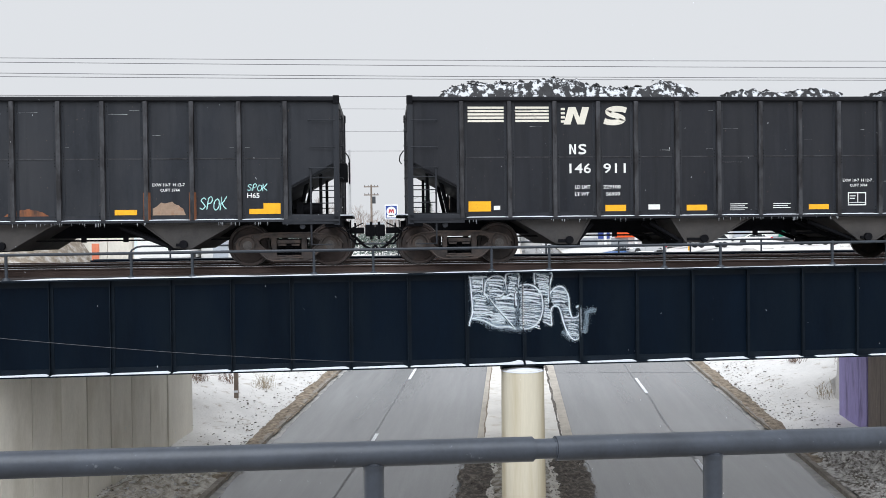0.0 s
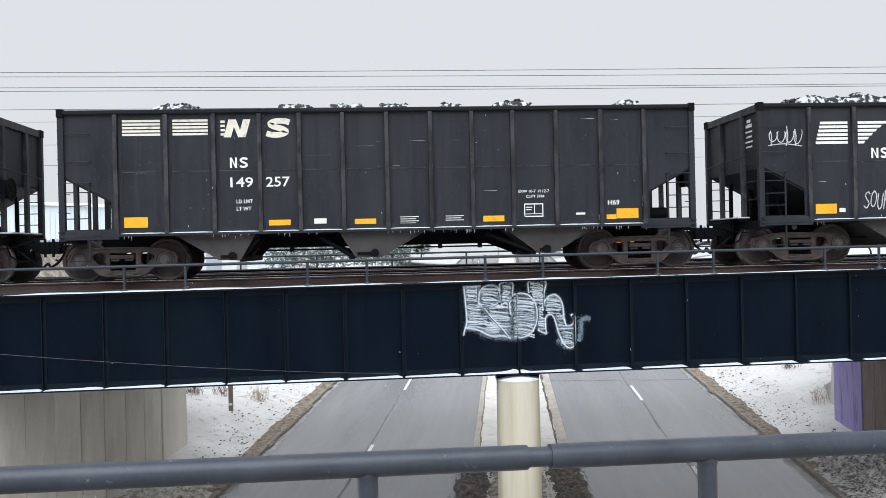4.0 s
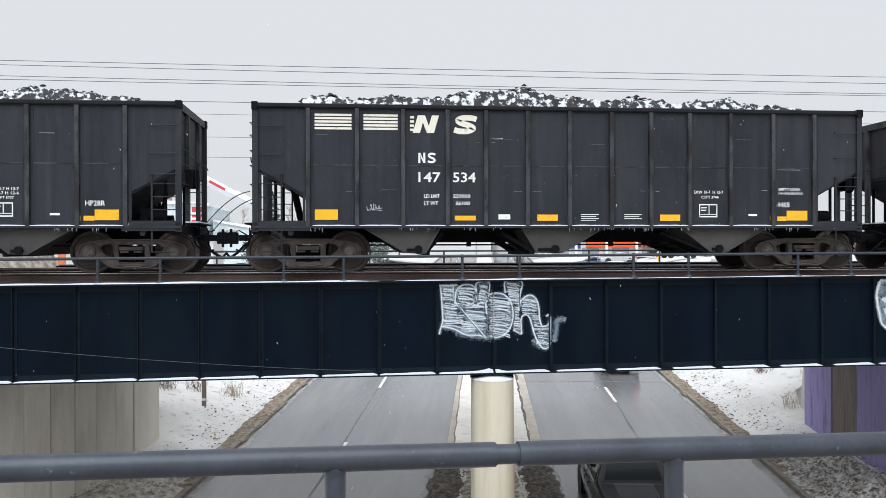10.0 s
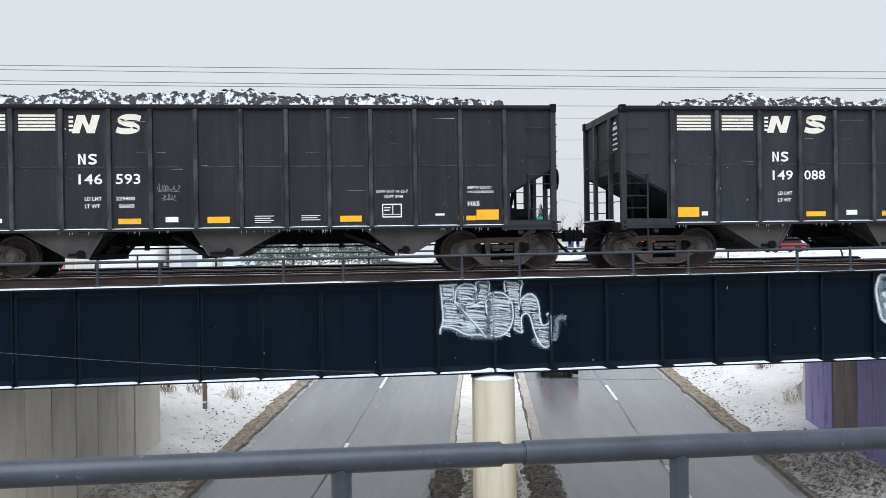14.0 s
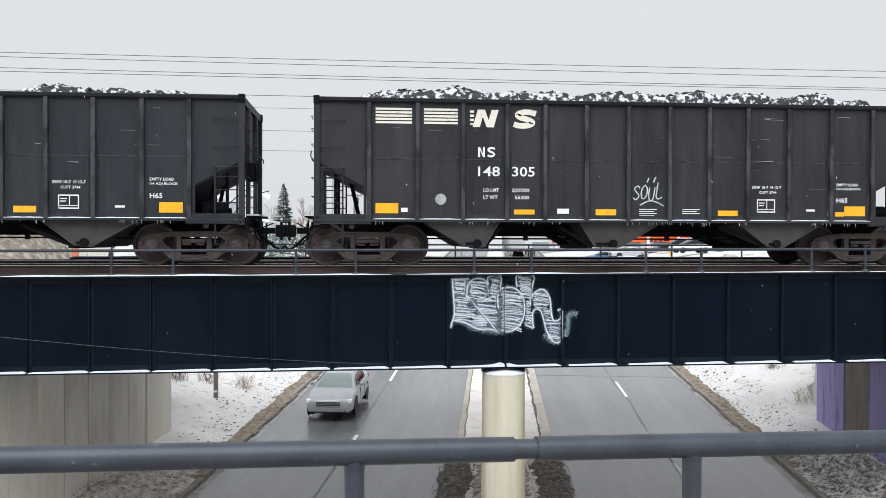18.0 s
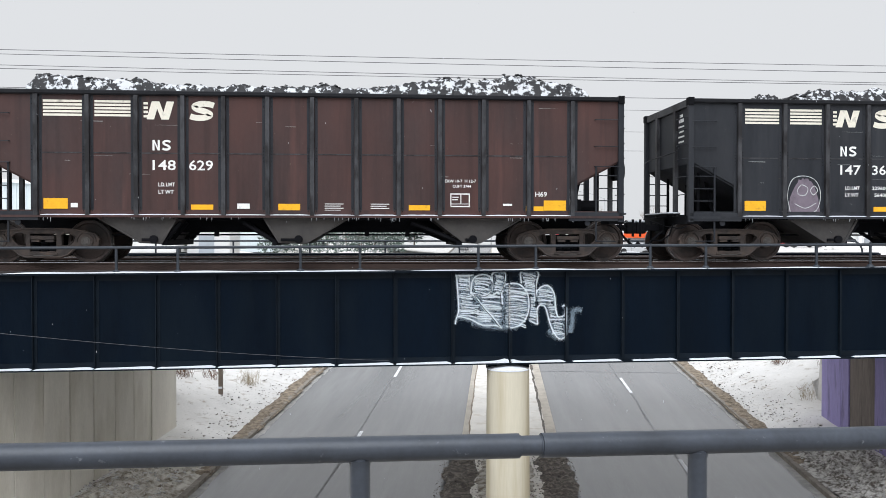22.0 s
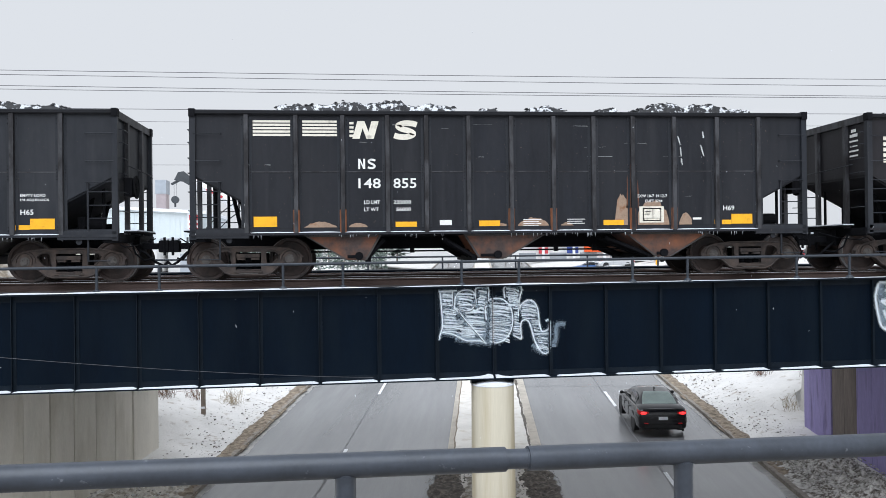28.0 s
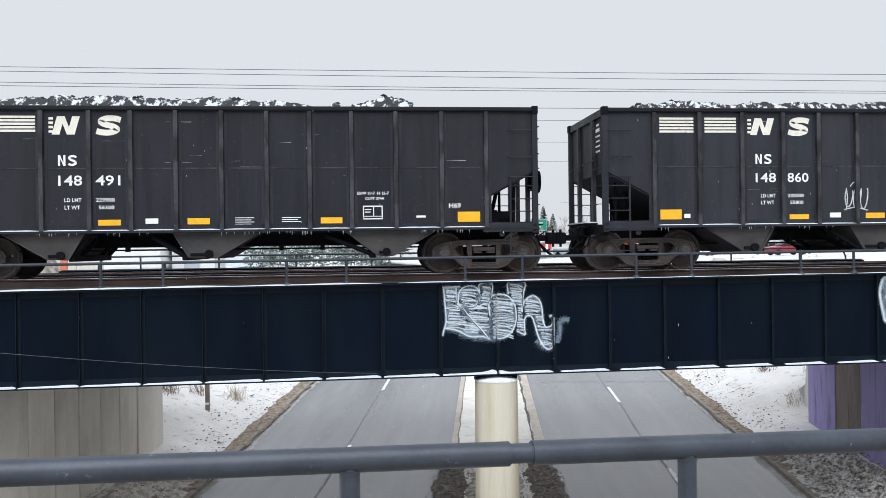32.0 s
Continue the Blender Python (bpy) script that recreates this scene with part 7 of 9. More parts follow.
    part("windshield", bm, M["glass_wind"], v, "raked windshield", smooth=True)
    yr, yf = r0 + (r1 - r0) * 0.55, f0 - (f0 - f1) * 0.35
    cuts = {"sedan": (0.0, 0.14, 0.52, 1.0), "suv": (0.02, 0.24, 0.58, 1.0), "mini": (0.02, 0.20, 0.55, 1.0), "minivan": (0.02, 0.30, 0.64, 1.0), "pickup": (0.05, 0.45, 1.0)}[shape]
    for sx in (-1, 1):
        for c0, c1 in zip(cuts, cuts[1:]):
            bm = bmesh.new()
            grid = []
            for y in span(yr + (yf - yr) * c0 + 0.03, yr + (yf - yr) * c1 - 0.03, 5):
                hi = max(belt + 0.06, min(roof_z(y) - 0.11, top - 0.13))
                grid.append([(sx * (half(z) + 0.008), y, z) for z in span(belt + 0.035, hi, 3)])
            sheet(bm, grid)
            part("side_window", bm, M["glass_dark"], v)
        bm = bmesh.new()
        tube(bm, [(sx * (wb + 0.012), y, belt + 0.015) for y in span(r0 + 0.2, f0 - 0.25, 4)], 0.012, 5)
        part("window_trim", bm, M["plastic"], v)
        # mirrors
        bm = bmesh.new()
        y = f0 - 0.55
        big = 1.5 if shape == "pickup" else 1.0
        bmesh.ops.create_icosphere(bm, subdivisions=2, radius=1.0, matrix=pose(sx * (W + 0.06 * big), y, belt + 0.05) @ Matrix.Diagonal((0.085 * big, 0.055, 0.065 * big, 1)))
        rod(bm, (sx * (W - 0.09), y + 0.02, belt + 0.0), (sx * (W + 0.02), y, belt + 0.04), 0.022, 6)
        part("mirror", bm, M["plastic"] if shape == "pickup" else M[paint], v, smooth=True)
        # tail and head lamps
        bm = bmesh.new()
        zt = belt - {"sedan": 0.13, "suv": 0.22, "mini": 0.20, "minivan": 0.2, "pickup": 0.16}[shape]
        tall = {"sedan": 0.15, "suv": 0.11, "mini": 0.17, "minivan": 0.22, "pickup": 0.22}[shape]
        wide = {"sedan": 0.33, "suv": 0.30, "mini": 0.17, "minivan": 0.26, "pickup": 0.13}[shape]
        x1 = stations[1][1] + 0.004
        if shape == "mini":
            lathe(bm, ((0.01, -0.05), (0.06, -0.05), (0.085, -0.035), (0.09, 0.05)), 18, Matrix.Translation((sx * (x1 - 0.13), 0.03, zt)) @ Matrix.Rotation(radians(-90), 4, "X"))
            bmesh.ops.scale(bm, vec=(1, 1, 1.15), space=Matrix.Translation((0, 0, -zt)), verts=bm.verts)
        else:
            deep = 0.34 if shape != "pickup" else 0.12
            foot = [(x1 - wide, -0.02), (x1 - 0.10, -0.012), (x1 + 0.0, 0.06), (x1 + 0.03, 0.14), (x1 + 0.035, deep), (x1 - 0.1, deep), (x1 - wide, 0.16)]
            prism(bm, [(sx * p, q) for p, q in foot], "z", zt - tall * 0.5, zt + tall * 0.5)
            for w in bm.verts:
                in_k = (x1 - abs(w.co.x)) / wide
                if w.co.z > zt:
                    w.co.z -= 0.03 * max(0, in_k)
                else:
                    w.co.z += 0.05 * max(0, in_k) + 0.15 * max(0, w.co.y - 0.1)
            bmesh.ops.bevel(bm, geom=bm.edges[:], offset=0.012, segments=2, affect="EDGES")
        tl = part("tail_lamp", bm, M["lamp_red"], v, "lit red tail lamp" if brake else "red tail lamp", smooth=True)
        bm = bmesh.new()
        cx = x1 - (0.13 if shape in ("mini", "pickup") else wide * 0.45)
        if brake:
            bmesh.ops.create_icosphere(bm, subdivisions=2, radius=1.0, matrix=pose(sx * cx, -0.018, zt) @ Matrix.Diagonal((wide * 0.36, 0.02, tall * 0.34, 1)))
            part("lamp_core", bm, M["lamp_brake"], tl, "bright lit core", smooth=True)
        else:
            box(bm, sx * cx - 0.035, sx * cx + 0.035, -0.03, -0.015, zt - tall * 0.32, zt - tall * 0.02, 0.006)
            part("lamp_core", bm, M["lamp_white"], tl, "clear reversing lens")
        bm = bmesh.new()
        hx, hy, hz = stations[-3][1] - 0.02, L - 0.36, stations[-3][3] - 0.12
        box(bm, min(sx * (hx - 0.36), sx * (hx - 0.01)), max(sx * (hx - 0.36), sx * (hx - 0.01)), L - 0.5, L - 0.05, hz - 0.11, hz + 0.02, 0.04)
        hl = part("head_lamp", bm, M["lamp_white"], v, "clear head lamp")
        if lamps:
            bm = bmesh.new()
            box(bm, min(sx * (hx - 0.12), sx * (hx + 0.01)), max(sx * (hx - 0.12), sx * (hx + 0.01)), L - 0.4, L - 0.035, hz - 0.09, hz + 0.0, 0.02)
            part("turn_lamp", bm, M["lamp_amber"], hl)
        # door seams and handles
        for y in (f0 - 0.75, (r0 + f0) / 2 - 0.15):
            bm = bmesh.new()
            box(bm, min(sx * (W * 0.985), sx * (W + 0.003)), max(sx * (W * 0.985), sx * (W + 0.003)), y, y + 0.012, 0.42, belt - 0.06)
            part("door_seam", bm, M["plastic"], v)
            bm = bmesh.new()
            box(bm, min(sx * (W * 0.97), sx * (W + 0.02)), max(sx * (W * 0.97), sx * (W + 0.02)), y - 0.28, y - 0.1, belt - 0.2, belt - 0.16, 0.008)
            part("door_handle", bm, M[paint], v)
    # rear: bumper, valance, plate, brake lamp; front: grille
    rw = stations[1][1]
    bm = bmesh.new()
    if shape == "pickup":
        for sx in (-1, 1):
            box(bm, min(sx * 0.3, sx * rw), max(sx * 0.3, sx * rw), -0.10, 0.12, 0.52, 0.70, 0.04)
        box(bm, -0.32, 0.32, -0.08, 0.1, 0.50, 0.62, 0.02)
        part("rear_bumper", bm, M["chrome" if open_bed else "plastic"], v)
    else:
        zb = stations[0][2] + 0.10
        prism(bm, ((-rw * 0.99, 0.16), (-rw * 0.97, 0.02), (-rw * 0.8, -0.045), (-0.3, -0.06), (0.3, -0.06), (rw * 0.8, -0.045), (rw * 0.97, 0.02), (rw * 0.99, 0.16)), "z", zb, zb + 0.19)
        bmesh.ops.bevel(bm, geom=[e for e in bm.edges if abs(e.verts[0].co.z - e.verts[1].co.z) < 0.01], offset=0.03, segments=2, affect="EDGES")
        part("rear_bumper", bm, M["plastic" if shape == "suv" and paint != "car_black" else paint], v, smooth=True)
        bm = bmesh.new()
        box(bm, -rw * 0.78, rw * 0.78, -0.035, 0.12, zb - 0.13, zb - 0.01, 0.03)
        val = part("rear_valance", bm, M["plastic"], v, "black lower valance")
        for sx in (-1, 1):
            bm = bmesh.new()
            box(bm, min(sx * (rw - 0.3), sx * (rw - 0.16)), max(sx * (rw - 0.3), sx * (rw - 0.16)), -0.065, -0.02, zb + 0.02, zb + 0.06, 0.01)
            part("bumper_reflector", bm, M["lamp_brake" if brake and shape == "suv" else "lamp_red"], v)
        bm = bmesh.new()
        zl = belt - 0.02 if shape == "sedan" else belt - 0.34
        box(bm, -rw * 0.86, rw * 0.86, -0.012 if shape != "sedan" else 0.03, 0.12, zl, zl + 0.03, 0.012)
        part("trunk_lip" if shape == "sedan" else "tailgate_trim", bm, M["plastic" if shape == "suv" else paint], v)
        bm = bmesh.new()
        prism(bm, ((r1 + 0.12, top), (r1 + 0.34, top), (r1 + 0.20, top + 0.075)), "x", -0.015, 0.015)
        part("roof_antenna", bm, M["plastic"], v)
    bm = bmesh.new()
    pz = stations[0][2] + (0.22 if shape != "pickup" else 0.0)
    box(bm, -0.16, 0.16, -0.055, -0.03, pz, pz + 0.15)
    part("number_plate", bm, M["plate" if shape != "mini" else "plastic"], v, "pale plain plate" if shape != "mini" else "dark plate recess")
    if shape == "mini":
        for z in (0.36, 0.53):
            bm = bmesh.new()
            box(bm, -0.62, 0.62, -0.058, -0.02, z, z + 0.035, 0.01)
            part("bumper_trim", bm, M["chrome"], v)
    bm = bmesh.new()
    box(bm, -0.14, 0.14, r1 - 0.09, r1 - 0.05, top - 0.09, top - 0.06)
    part("brake_lamp", bm, M["lamp_brake" if brake else "lamp_red"], v, "high brake lamp")
    bm = bmesh.new()
    gz = stations[-2][3] - 0.10
    box(bm, -0.45, 0.45, L - 0.08, L + 0.01, gz - 0.18, gz + 0.01, 0.03)
    g = part("grille", bm, M["plastic"], v)
    for k in range(3):
        bm = bmesh.new()
        box(bm, -0.43, 0.43, L + 0.008, L + 0.022, gz - 0.15 + k * 0.06, gz - 0.132 + k * 0.06)
        part("grille_bar", bm, M["chrome"], g)
    bm = bmesh.new()
    box(bm, -0.66, 0.66, L - 0.12, L - 0.01, 0.25, 0.40, 0.03)
    part("front_bumper", bm, M["plastic"], v)
    # underside and wheel wells keep the street from showing through
    bm = bmesh.new()
    box(bm, -W * 0.85, W * 0.85, 0.2, L - 0.25, 0.2, 0.32)
    part("underbody", bm, M["plastic"], v)
    if rails:
        for sx in (-1, 1):
            bm = bmesh.new()
            tube(bm, ((sx * wt * 0.9, r1 + 0.1, top + 0.0), (sx * wt * 0.9, r1 + 0.18, top + 0.06), (sx * wt * 0.9, f1 - 0.25, top + 0.06), (sx * wt * 0.9, f1 - 0.15, top)), 0.018, 6)
            part("roof_rail", bm, M["chrome"] if paint == "car_black" else M["plastic"], v)
        if paint == "car_green":
            for y in (r1 + 0.45, f1 - 0.5):
                bm = bmesh.new()
                rod(bm, (-wt * 0.9, y, top + 0.07), (wt * 0.9, y, top + 0.07), 0.02, 6)
                part("cross_bar", bm, M["plastic"], v)
    if shape == "pickup":
        bm = bmesh.new()
        if cover:
            box(bm, -0.86, 0.86, 0.08, r0 - 0.02, 1.19, 1.225, 0.01)
            part("bed_cover", bm, M["plastic"], v, "dark folded bed cover")
            for y in (0.55, 1.0, 1.45):
                bm = bmesh.new()
                box(bm, -0.85, 0.85, y, y + 0.02, 1.224, 1.232)
                part("cover_seam", bm, M["car_grey"], v)
        else:
            box(bm, -0.82, 0.82, 0.1, r0 - 0.05, 1.185, 1.192)
            part("bed_floor", bm, M["plastic"], v, "dark open load bed")
            for sx in (-1, 1):
                bm = bmesh.new()
                box(bm, min(sx * 0.84, sx * 0.97), max(sx * 0.84, sx * 0.97), 0.08, r0, 1.17, 1.25, 0.02)
                part("bed_rail", bm, M[paint], v)
            bm = bmesh.new()
            box(bm, -0.84, 0.84, 0.02, 0.09, 1.1, 1.24, 0.02)
            part("tailgate", bm, M[paint], v)
    if snow:
        bm = bmesh.new()
        sheet(bm, [[crown(u * (0.9 + 0.06 * math.sin(7 * y)), y, 0.012 + 0.012 * (1 - abs(u))) for u in us] for y in span(r1 + 0.12, f1 - 0.2, 12)])
        part("roof_snow", bm, M["snow"], v, "thin snow on the roof")
    # wheels
    for y in axles:
        for sx in (-1, 1):
            bm = bmesh.new()
            x = sx * (W - 0.135)
            m = Matrix.Rotation(radians(90), 4, "Y")
            lathe(bm, ((rad * 0.62, -0.10), (rad * 0.9, -0.11), (rad, -0.07), (rad, 0.07), (rad * 0.9, 0.11), (rad * 0.62, 0.10)), 24, m)
            w = part("wheel", bm, M["rubber"], v, "black tyre", smooth=True)
            w.matrix_basis = pose(x, y, rad)
            bm = bmesh.new()
            lathe(bm, ((rad * 0.62, -0.04), (rad * 0.64, 0.102 * sx), (rad * 0.56, 0.095 * sx), (rad * 0.5, 0.06 * sx), (0.06, 0.07 * sx), (0.05, 0.10 * sx)), 20, m)
            for k in range(5):
                an = k * 2 * math.pi / 5
                rod(bm, (0.088 * sx, 0.05 * math.cos(an), 0.05 * math.sin(an)), (0.09 * sx, rad * 0.58 * math.cos(an), rad * 0.58 * math.sin(an)), 0.03, 6)
            part("rim", bm, M["alloy"], w, "five-spoke alloy rim", smooth=True)
            bm = bmesh.new()
            lathe(bm, ((0.02, 0), (rad + 0.07, 0), (rad + 0.07, 0.004), (0.02, 0.004)), 24, Matrix.Translation((sx * (W * 0.985 + 0.004), y, rad + 0.02)) @ m)
            part("wheel_arch", bm, M["plastic"], v)
    k = {"mini": 0.92, "pickup": 0.96}.get(shape, 0.96)
    for o in v.children:
        o.matrix_basis = Matrix.Diagonal((k, k, k, 1)) @ o.matrix_basis if o.name.split(".")[0] != "wheel" else pose(*(o.matrix_basis.translation * k)) @ Matrix.Diagonal((k, k, k, 1))
    return v


# thing, s of its rear at t0, t0, speed along the street, side offset
traffic = [
    (build_vehicle("suv", "car_green", "dark green-grey estate SUV with roof bars on the wet street", rails=True), 27.3, 1.9, 16.06, 6.66),
    (build_vehicle("mini", "car_grey", "grey compact SUV with a white roof on the street", roof="car_white"), 28.72, 6.4, 15.15, 4.02),
    (build_vehicle("pickup", "car_black", "black pickup truck with a covered load bed", cover=True, category="pickup truck"), 30.10, 8.4, 14.85, 3.78),
    (build_vehicle("sedan", "car_black", "black sedan with snow on its roof and lit tail lamps", brake=True, snow=True), 29.50, 9.2, 14.0, 6.62),
    (build_vehicle("pickup", "car_black", "black pickup truck with an open load bed and lit tail lamps", brake=True, open_bed=True, category="pickup truck"), 29.02, 10.8, 12.9, 3.58),
    (build_vehicle("suv", "car_black", "black SUV with bright roof rails and lit tail lamps", brake=True, rails=True), 30.7, 13.4, 14.5, 3.55),
    (build_vehicle("sedan", "car_red", "red sedan coming towards the bridge"), 36.97 + 4.65, 12.8, -20.9, -3.33),
    (build_vehicle("sedan", "car_silver", "silver sedan coming towards the bridge"), 33.78 + 4.65, 17.8, -19.6, -5.81),
    (build_vehicle("sedan", "car_black", "black sedan with lit tail lamps on the street", brake=True), 29.47, 28.0, 14.5, 6.20),
    (build_vehicle("minivan", "car_white", "white minivan with a lit turn lamp coming towards the bridge", lamps=True), 32.75 + 5.1, 29.4, -16.6, -6.23),
    (build_vehicle("sedan", "car_silver", "silver sedan with a snowy roof driving away", snow=True), 31.97, 30.0, 14.2, 6.84),
]

# ---- beyond the bridge ----
M.update({
    "bark": material("grey_bark", (0.16, 0.13, 0.11), 0.9, var=0.3, scale=3),
    "shrub": material("reddish_bare_shrub", (0.24, 0.19, 0.14), 0.9, var=0.3, scale=0.4, bump=0),
    "twig": material("pale_frosted_twigs", (0.30, 0.26, 0.235), 0.9, var=0.25, scale=0.4, bump=0),
    # the far woods' pale colour carries the winter haze; no mist is built
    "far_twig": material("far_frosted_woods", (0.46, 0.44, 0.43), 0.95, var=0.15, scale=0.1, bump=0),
    "needle": material("frosted_needles", (0.10, 0.135, 0.11), 0.9, var=0.4, scale=1.5, bump=0, over=(0.55, 0.58, 0.58), cover=0.42, over_scale=2.5),
    "pole": material("weathered_pole", (0.20, 0.16, 0.13), 0.9, var=0.3, scale=2),
    "pole_pale": material("pale_grey_pole", (0.42, 0.42, 0.42), 0.8, var=0.15, scale=2),
    "wire": material("dark_cable", (0.10, 0.10, 0.11), 0.6, bump=0),
    "siding": material("pale_blue_grey_siding", (0.62, 0.68, 0.70), 0.6, var=0.06, scale=0.6, fine=6),
    "roof_snow": material("snowy_roof", (0.8, 0.82, 0.85), 0.8, var=0.06),
    "tower": material("grey_block", (0.38, 0.41, 0.45), 0.8, var=0.1),
    "tower_low": material("dull_pink_block", (0.42, 0.36, 0.37), 0.8, var=0.1),
    "boom": material("white_crane_steel", (0.72, 0.72, 0.71), 0.5, var=0.08),
    "dark": material("dark_machine_steel", (0.05, 0.055, 0.06), 0.6),
    "sign_red": material("red_sign_paint", (0.55, 0.06, 0.07), 0.5, bump=0),
    "sign_blue": material("blue_sign_paint", (0.04, 0.07, 0.26), 0.5, bump=0),
    "sign_white": material("white_sign_paint", (0.78, 0.79, 0.81), 0.5, bump=0),
    "sign_green": material("green_road_sign", (0.015, 0.20, 0.13), 0.5, bump=0),
    "orange": material("orange_red_fascia", (0.75, 0.10, 0.02), 0.5, var=0.1, bump=0),
    "post_orange": material("faded_orange_post", (0.72, 0.22, 0.12), 0.6, var=0.15, scale=4),
    "dry": material("dry_winter_grass", (0.23, 0.19, 0.145), 0.95, var=0.4, scale=1.5, fine=18, bump=1.0, over=(0.5, 0.48, 0.45), cover=0.42, soft=0.12, over_scale=3.0),
    "stem": material("dry_weed_stems", (0.17, 0.105, 0.075), 0.9, var=0.4, scale=3, bump=0),
    "stem_pale": material("pale_grass_stems", (0.40, 0.34, 0.25), 0.9, var=0.3, scale=3, bump=0),
    "facade": material("pale_store_facade", (0.66, 0.66, 0.65), 0.7, var=0.08, scale=0.3),
    "window": material("dull_shop_glass", (0.30, 0.32, 0.34), 0.2, var=0.2, scale=0.6, bump=0),
    "sealant": material("dark_crack_seal", (0.17, 0.17, 0.175), 0.6, var=0.3, scale=3),
    "salt": material("salt_stained_edge", (0.30, 0.295, 0.285), 0.7, var=0.3, scale=2, fine=20, bump=0.3, over=(0.44, 0.42, 0.39), cover=0.42, soft=0.12, over_scale=4, shift=False),
    "greylump": material("grey_frozen_lump", (0.46, 0.45, 0.44), 0.95, var=0.4, scale=5, fine=30, bump=0.6, shift=False),
    "rubble": material("frozen_road_dirt", (0.12, 0.103, 0.088), 0.95, var=0.55, scale=8, fine=55, bump=1.2, over=(0.60, 0.58, 0.55), cover=0.51, soft=0.10, over_scale=7, shift=False),
    "blackgrit": material("dark_wet_grit", (0.085, 0.072, 0.062), 0.7, var=0.6, scale=9, fine=50, bump=1.2, over=(0.26, 0.225, 0.19), cover=0.43, soft=0.1, over_scale=8, shift=False),
    "wetgrit": material("sandy_road_grit", (0.275, 0.225, 0.17), 0.95, var=0.5, scale=4, fine=40, bump=1.2, over=(0.10, 0.078, 0.058), cover=0.45, soft=0.12, over_scale=6, shift=False),
    "patina": material("stained_snow", (0.53, 0.50, 0.45), 0.9, var=0.25, scale=3, fine=25, bump=0.9, over=(0.17, 0.138, 0.10), cover=0.46, soft=0.12, over_scale=4.5, shift=False),
})


# ground cover near the street: grit along the kerbs, dirt under the bridge
def cover(name, lat0, lat1, s0, s1, mat, label, lift, lump, ragged, seed, ds=0.22, dl=0.16, level=None):
    rng = random.Random(seed)
    bm = bmesh.new()
    ns, nl = int((s1 - s0) / ds), max(3, int(abs(lat1 - lat0) / dl))
    rows = []
    for i in range(ns + 1):
        s = s0 + (s1 - s0) * i / ns
        e0 = ragged * noise.noise(Vector((s * 0.9, seed, 0.3))) + ragged * 0.5 * noise.noise(Vector((s * 3.1, seed, 1.3)))
        e1 = ragged * noise.noise(Vector((s * 0.8, seed + 9, 0.3))) + ragged * 0.6 * noise.noise(Vector((s * 3.4, seed + 5, 1.3)))
        row = []
        for j in range(nl + 1):
            u = j / nl
            lat = (lat0 + e0) * (1 - u) + (lat1 + e1) * u
            v = UP * s + SIDE * lat
            base = max(ground_z(v.x, v.y), road_z(s) + 0.09) if level is None else road_z(s) + level
            edge = min(1.0, 4 * u, 4 * (1 - u), 0.3 + i * 0.4, 0.3 + (ns - i) * 0.4)
            n = noise.noise(Vector((s * 3.3, lat * 3.3, seed))) * 0.6 + noise.noise(Vector((s * 8, lat * 8, seed))) * 0.5
            z = base + (lift + lump * max(-0.2, n)) * edge - 0.015 * (edge < 0.35)
            row.append(bm.verts.new((v.x, v.y, z)))
        rows.append(row)
    for a, b in zip(rows, rows[1:]):
        for k in range(nl):
            bm.faces.new((a[k], a[k + 1], b[k + 1], b[k]))
    bmesh.ops.recalc_face_normals(bm, faces=bm.faces)
    if sum(f.normal.z for f in bm.faces) < 0:
        bmesh.ops.reverse_faces(bm, faces=bm.faces)
    o = part(name, bm, mat, None, smooth=True)
    return tagged(o, label, "ground cover", kind="structure")


cover("dirt_verge", EDGE_R - 0.02, EDGE_R + 0.62, 25, 62, M["wetgrit"], "sandy road grit thrown along the kerb", 0.05, 0.10, 0.13, 2, 0.13, 0.09)
cover("dirt_verge", EDGE_L - 0.62, EDGE_L + 0.02, 23, 62, M["wetgrit"], "sandy road grit thrown along the kerb", 0.05, 0.10, 0.13, 3, 0.13, 0.09)
cover("dirt_verge", EDGE_R - 0.35, EDGE_R + 0.01, 10, 30, M["salt"], "grey wet salt and sand along the road edge under the bridge", 0.008, 0.015, 0.12, 22, 0.15, 0.1, level=0.0)
cover("dirt_bank", EDGE_R + 0.18, 11.05, 10, 26.8, M["rubble"], "bare frozen dirt and old snow under the bridge", 0.12, 0.30, 0.22, 4, 0.10, 0.085)
cover("dirt_bank", -10.45, EDGE_L - 0.0, 10, 24.6, M["patina"], "dirty snow and grit under the bridge", 0.08, 0.24, 0.2, 5, 0.11, 0.09)
cover("median_dirt", MED_R - 0.44, MED_R - 0.30, 25, 62, M["blackgrit"], "dark grit along the median kerb", 0.02, 0.03, 0.06, 12, 0.15, 0.05, level=0.165)
cover("median_dirt", MED_L + 0.16, MED_L + 0.24, 25, 62, M["wetgrit"], "brown grit along the median kerb", 0.015, 0.02, 0.05, 15, 0.15, 0.04, level=0.165)
cover("median_dirt", MED_L - 0.30, MED_L + 0.55, 8, 25.9, M["blackgrit"], "dark wet grit heaped along the median kerb", 0.03, 0.12, 0.20, 6, 0.10, 0.07, level=0.175)
cover("median_dirt", MED_R - 0.85, MED_R + 0.12, 8, 26.1, M["blackgrit"], "dark wet grit heaped along the median kerb", 0.03, 0.12, 0.20, 7, 0.10, 0.07, level=0.175)
cover("median_dirt", MED_L + 0.45, MED_R - 0.75, 8, 24.6, M["patina"], "old tan snow and slush on the median", 0.03, 0.08, 0.15, 16, 0.12, 0.08, level=0.17)


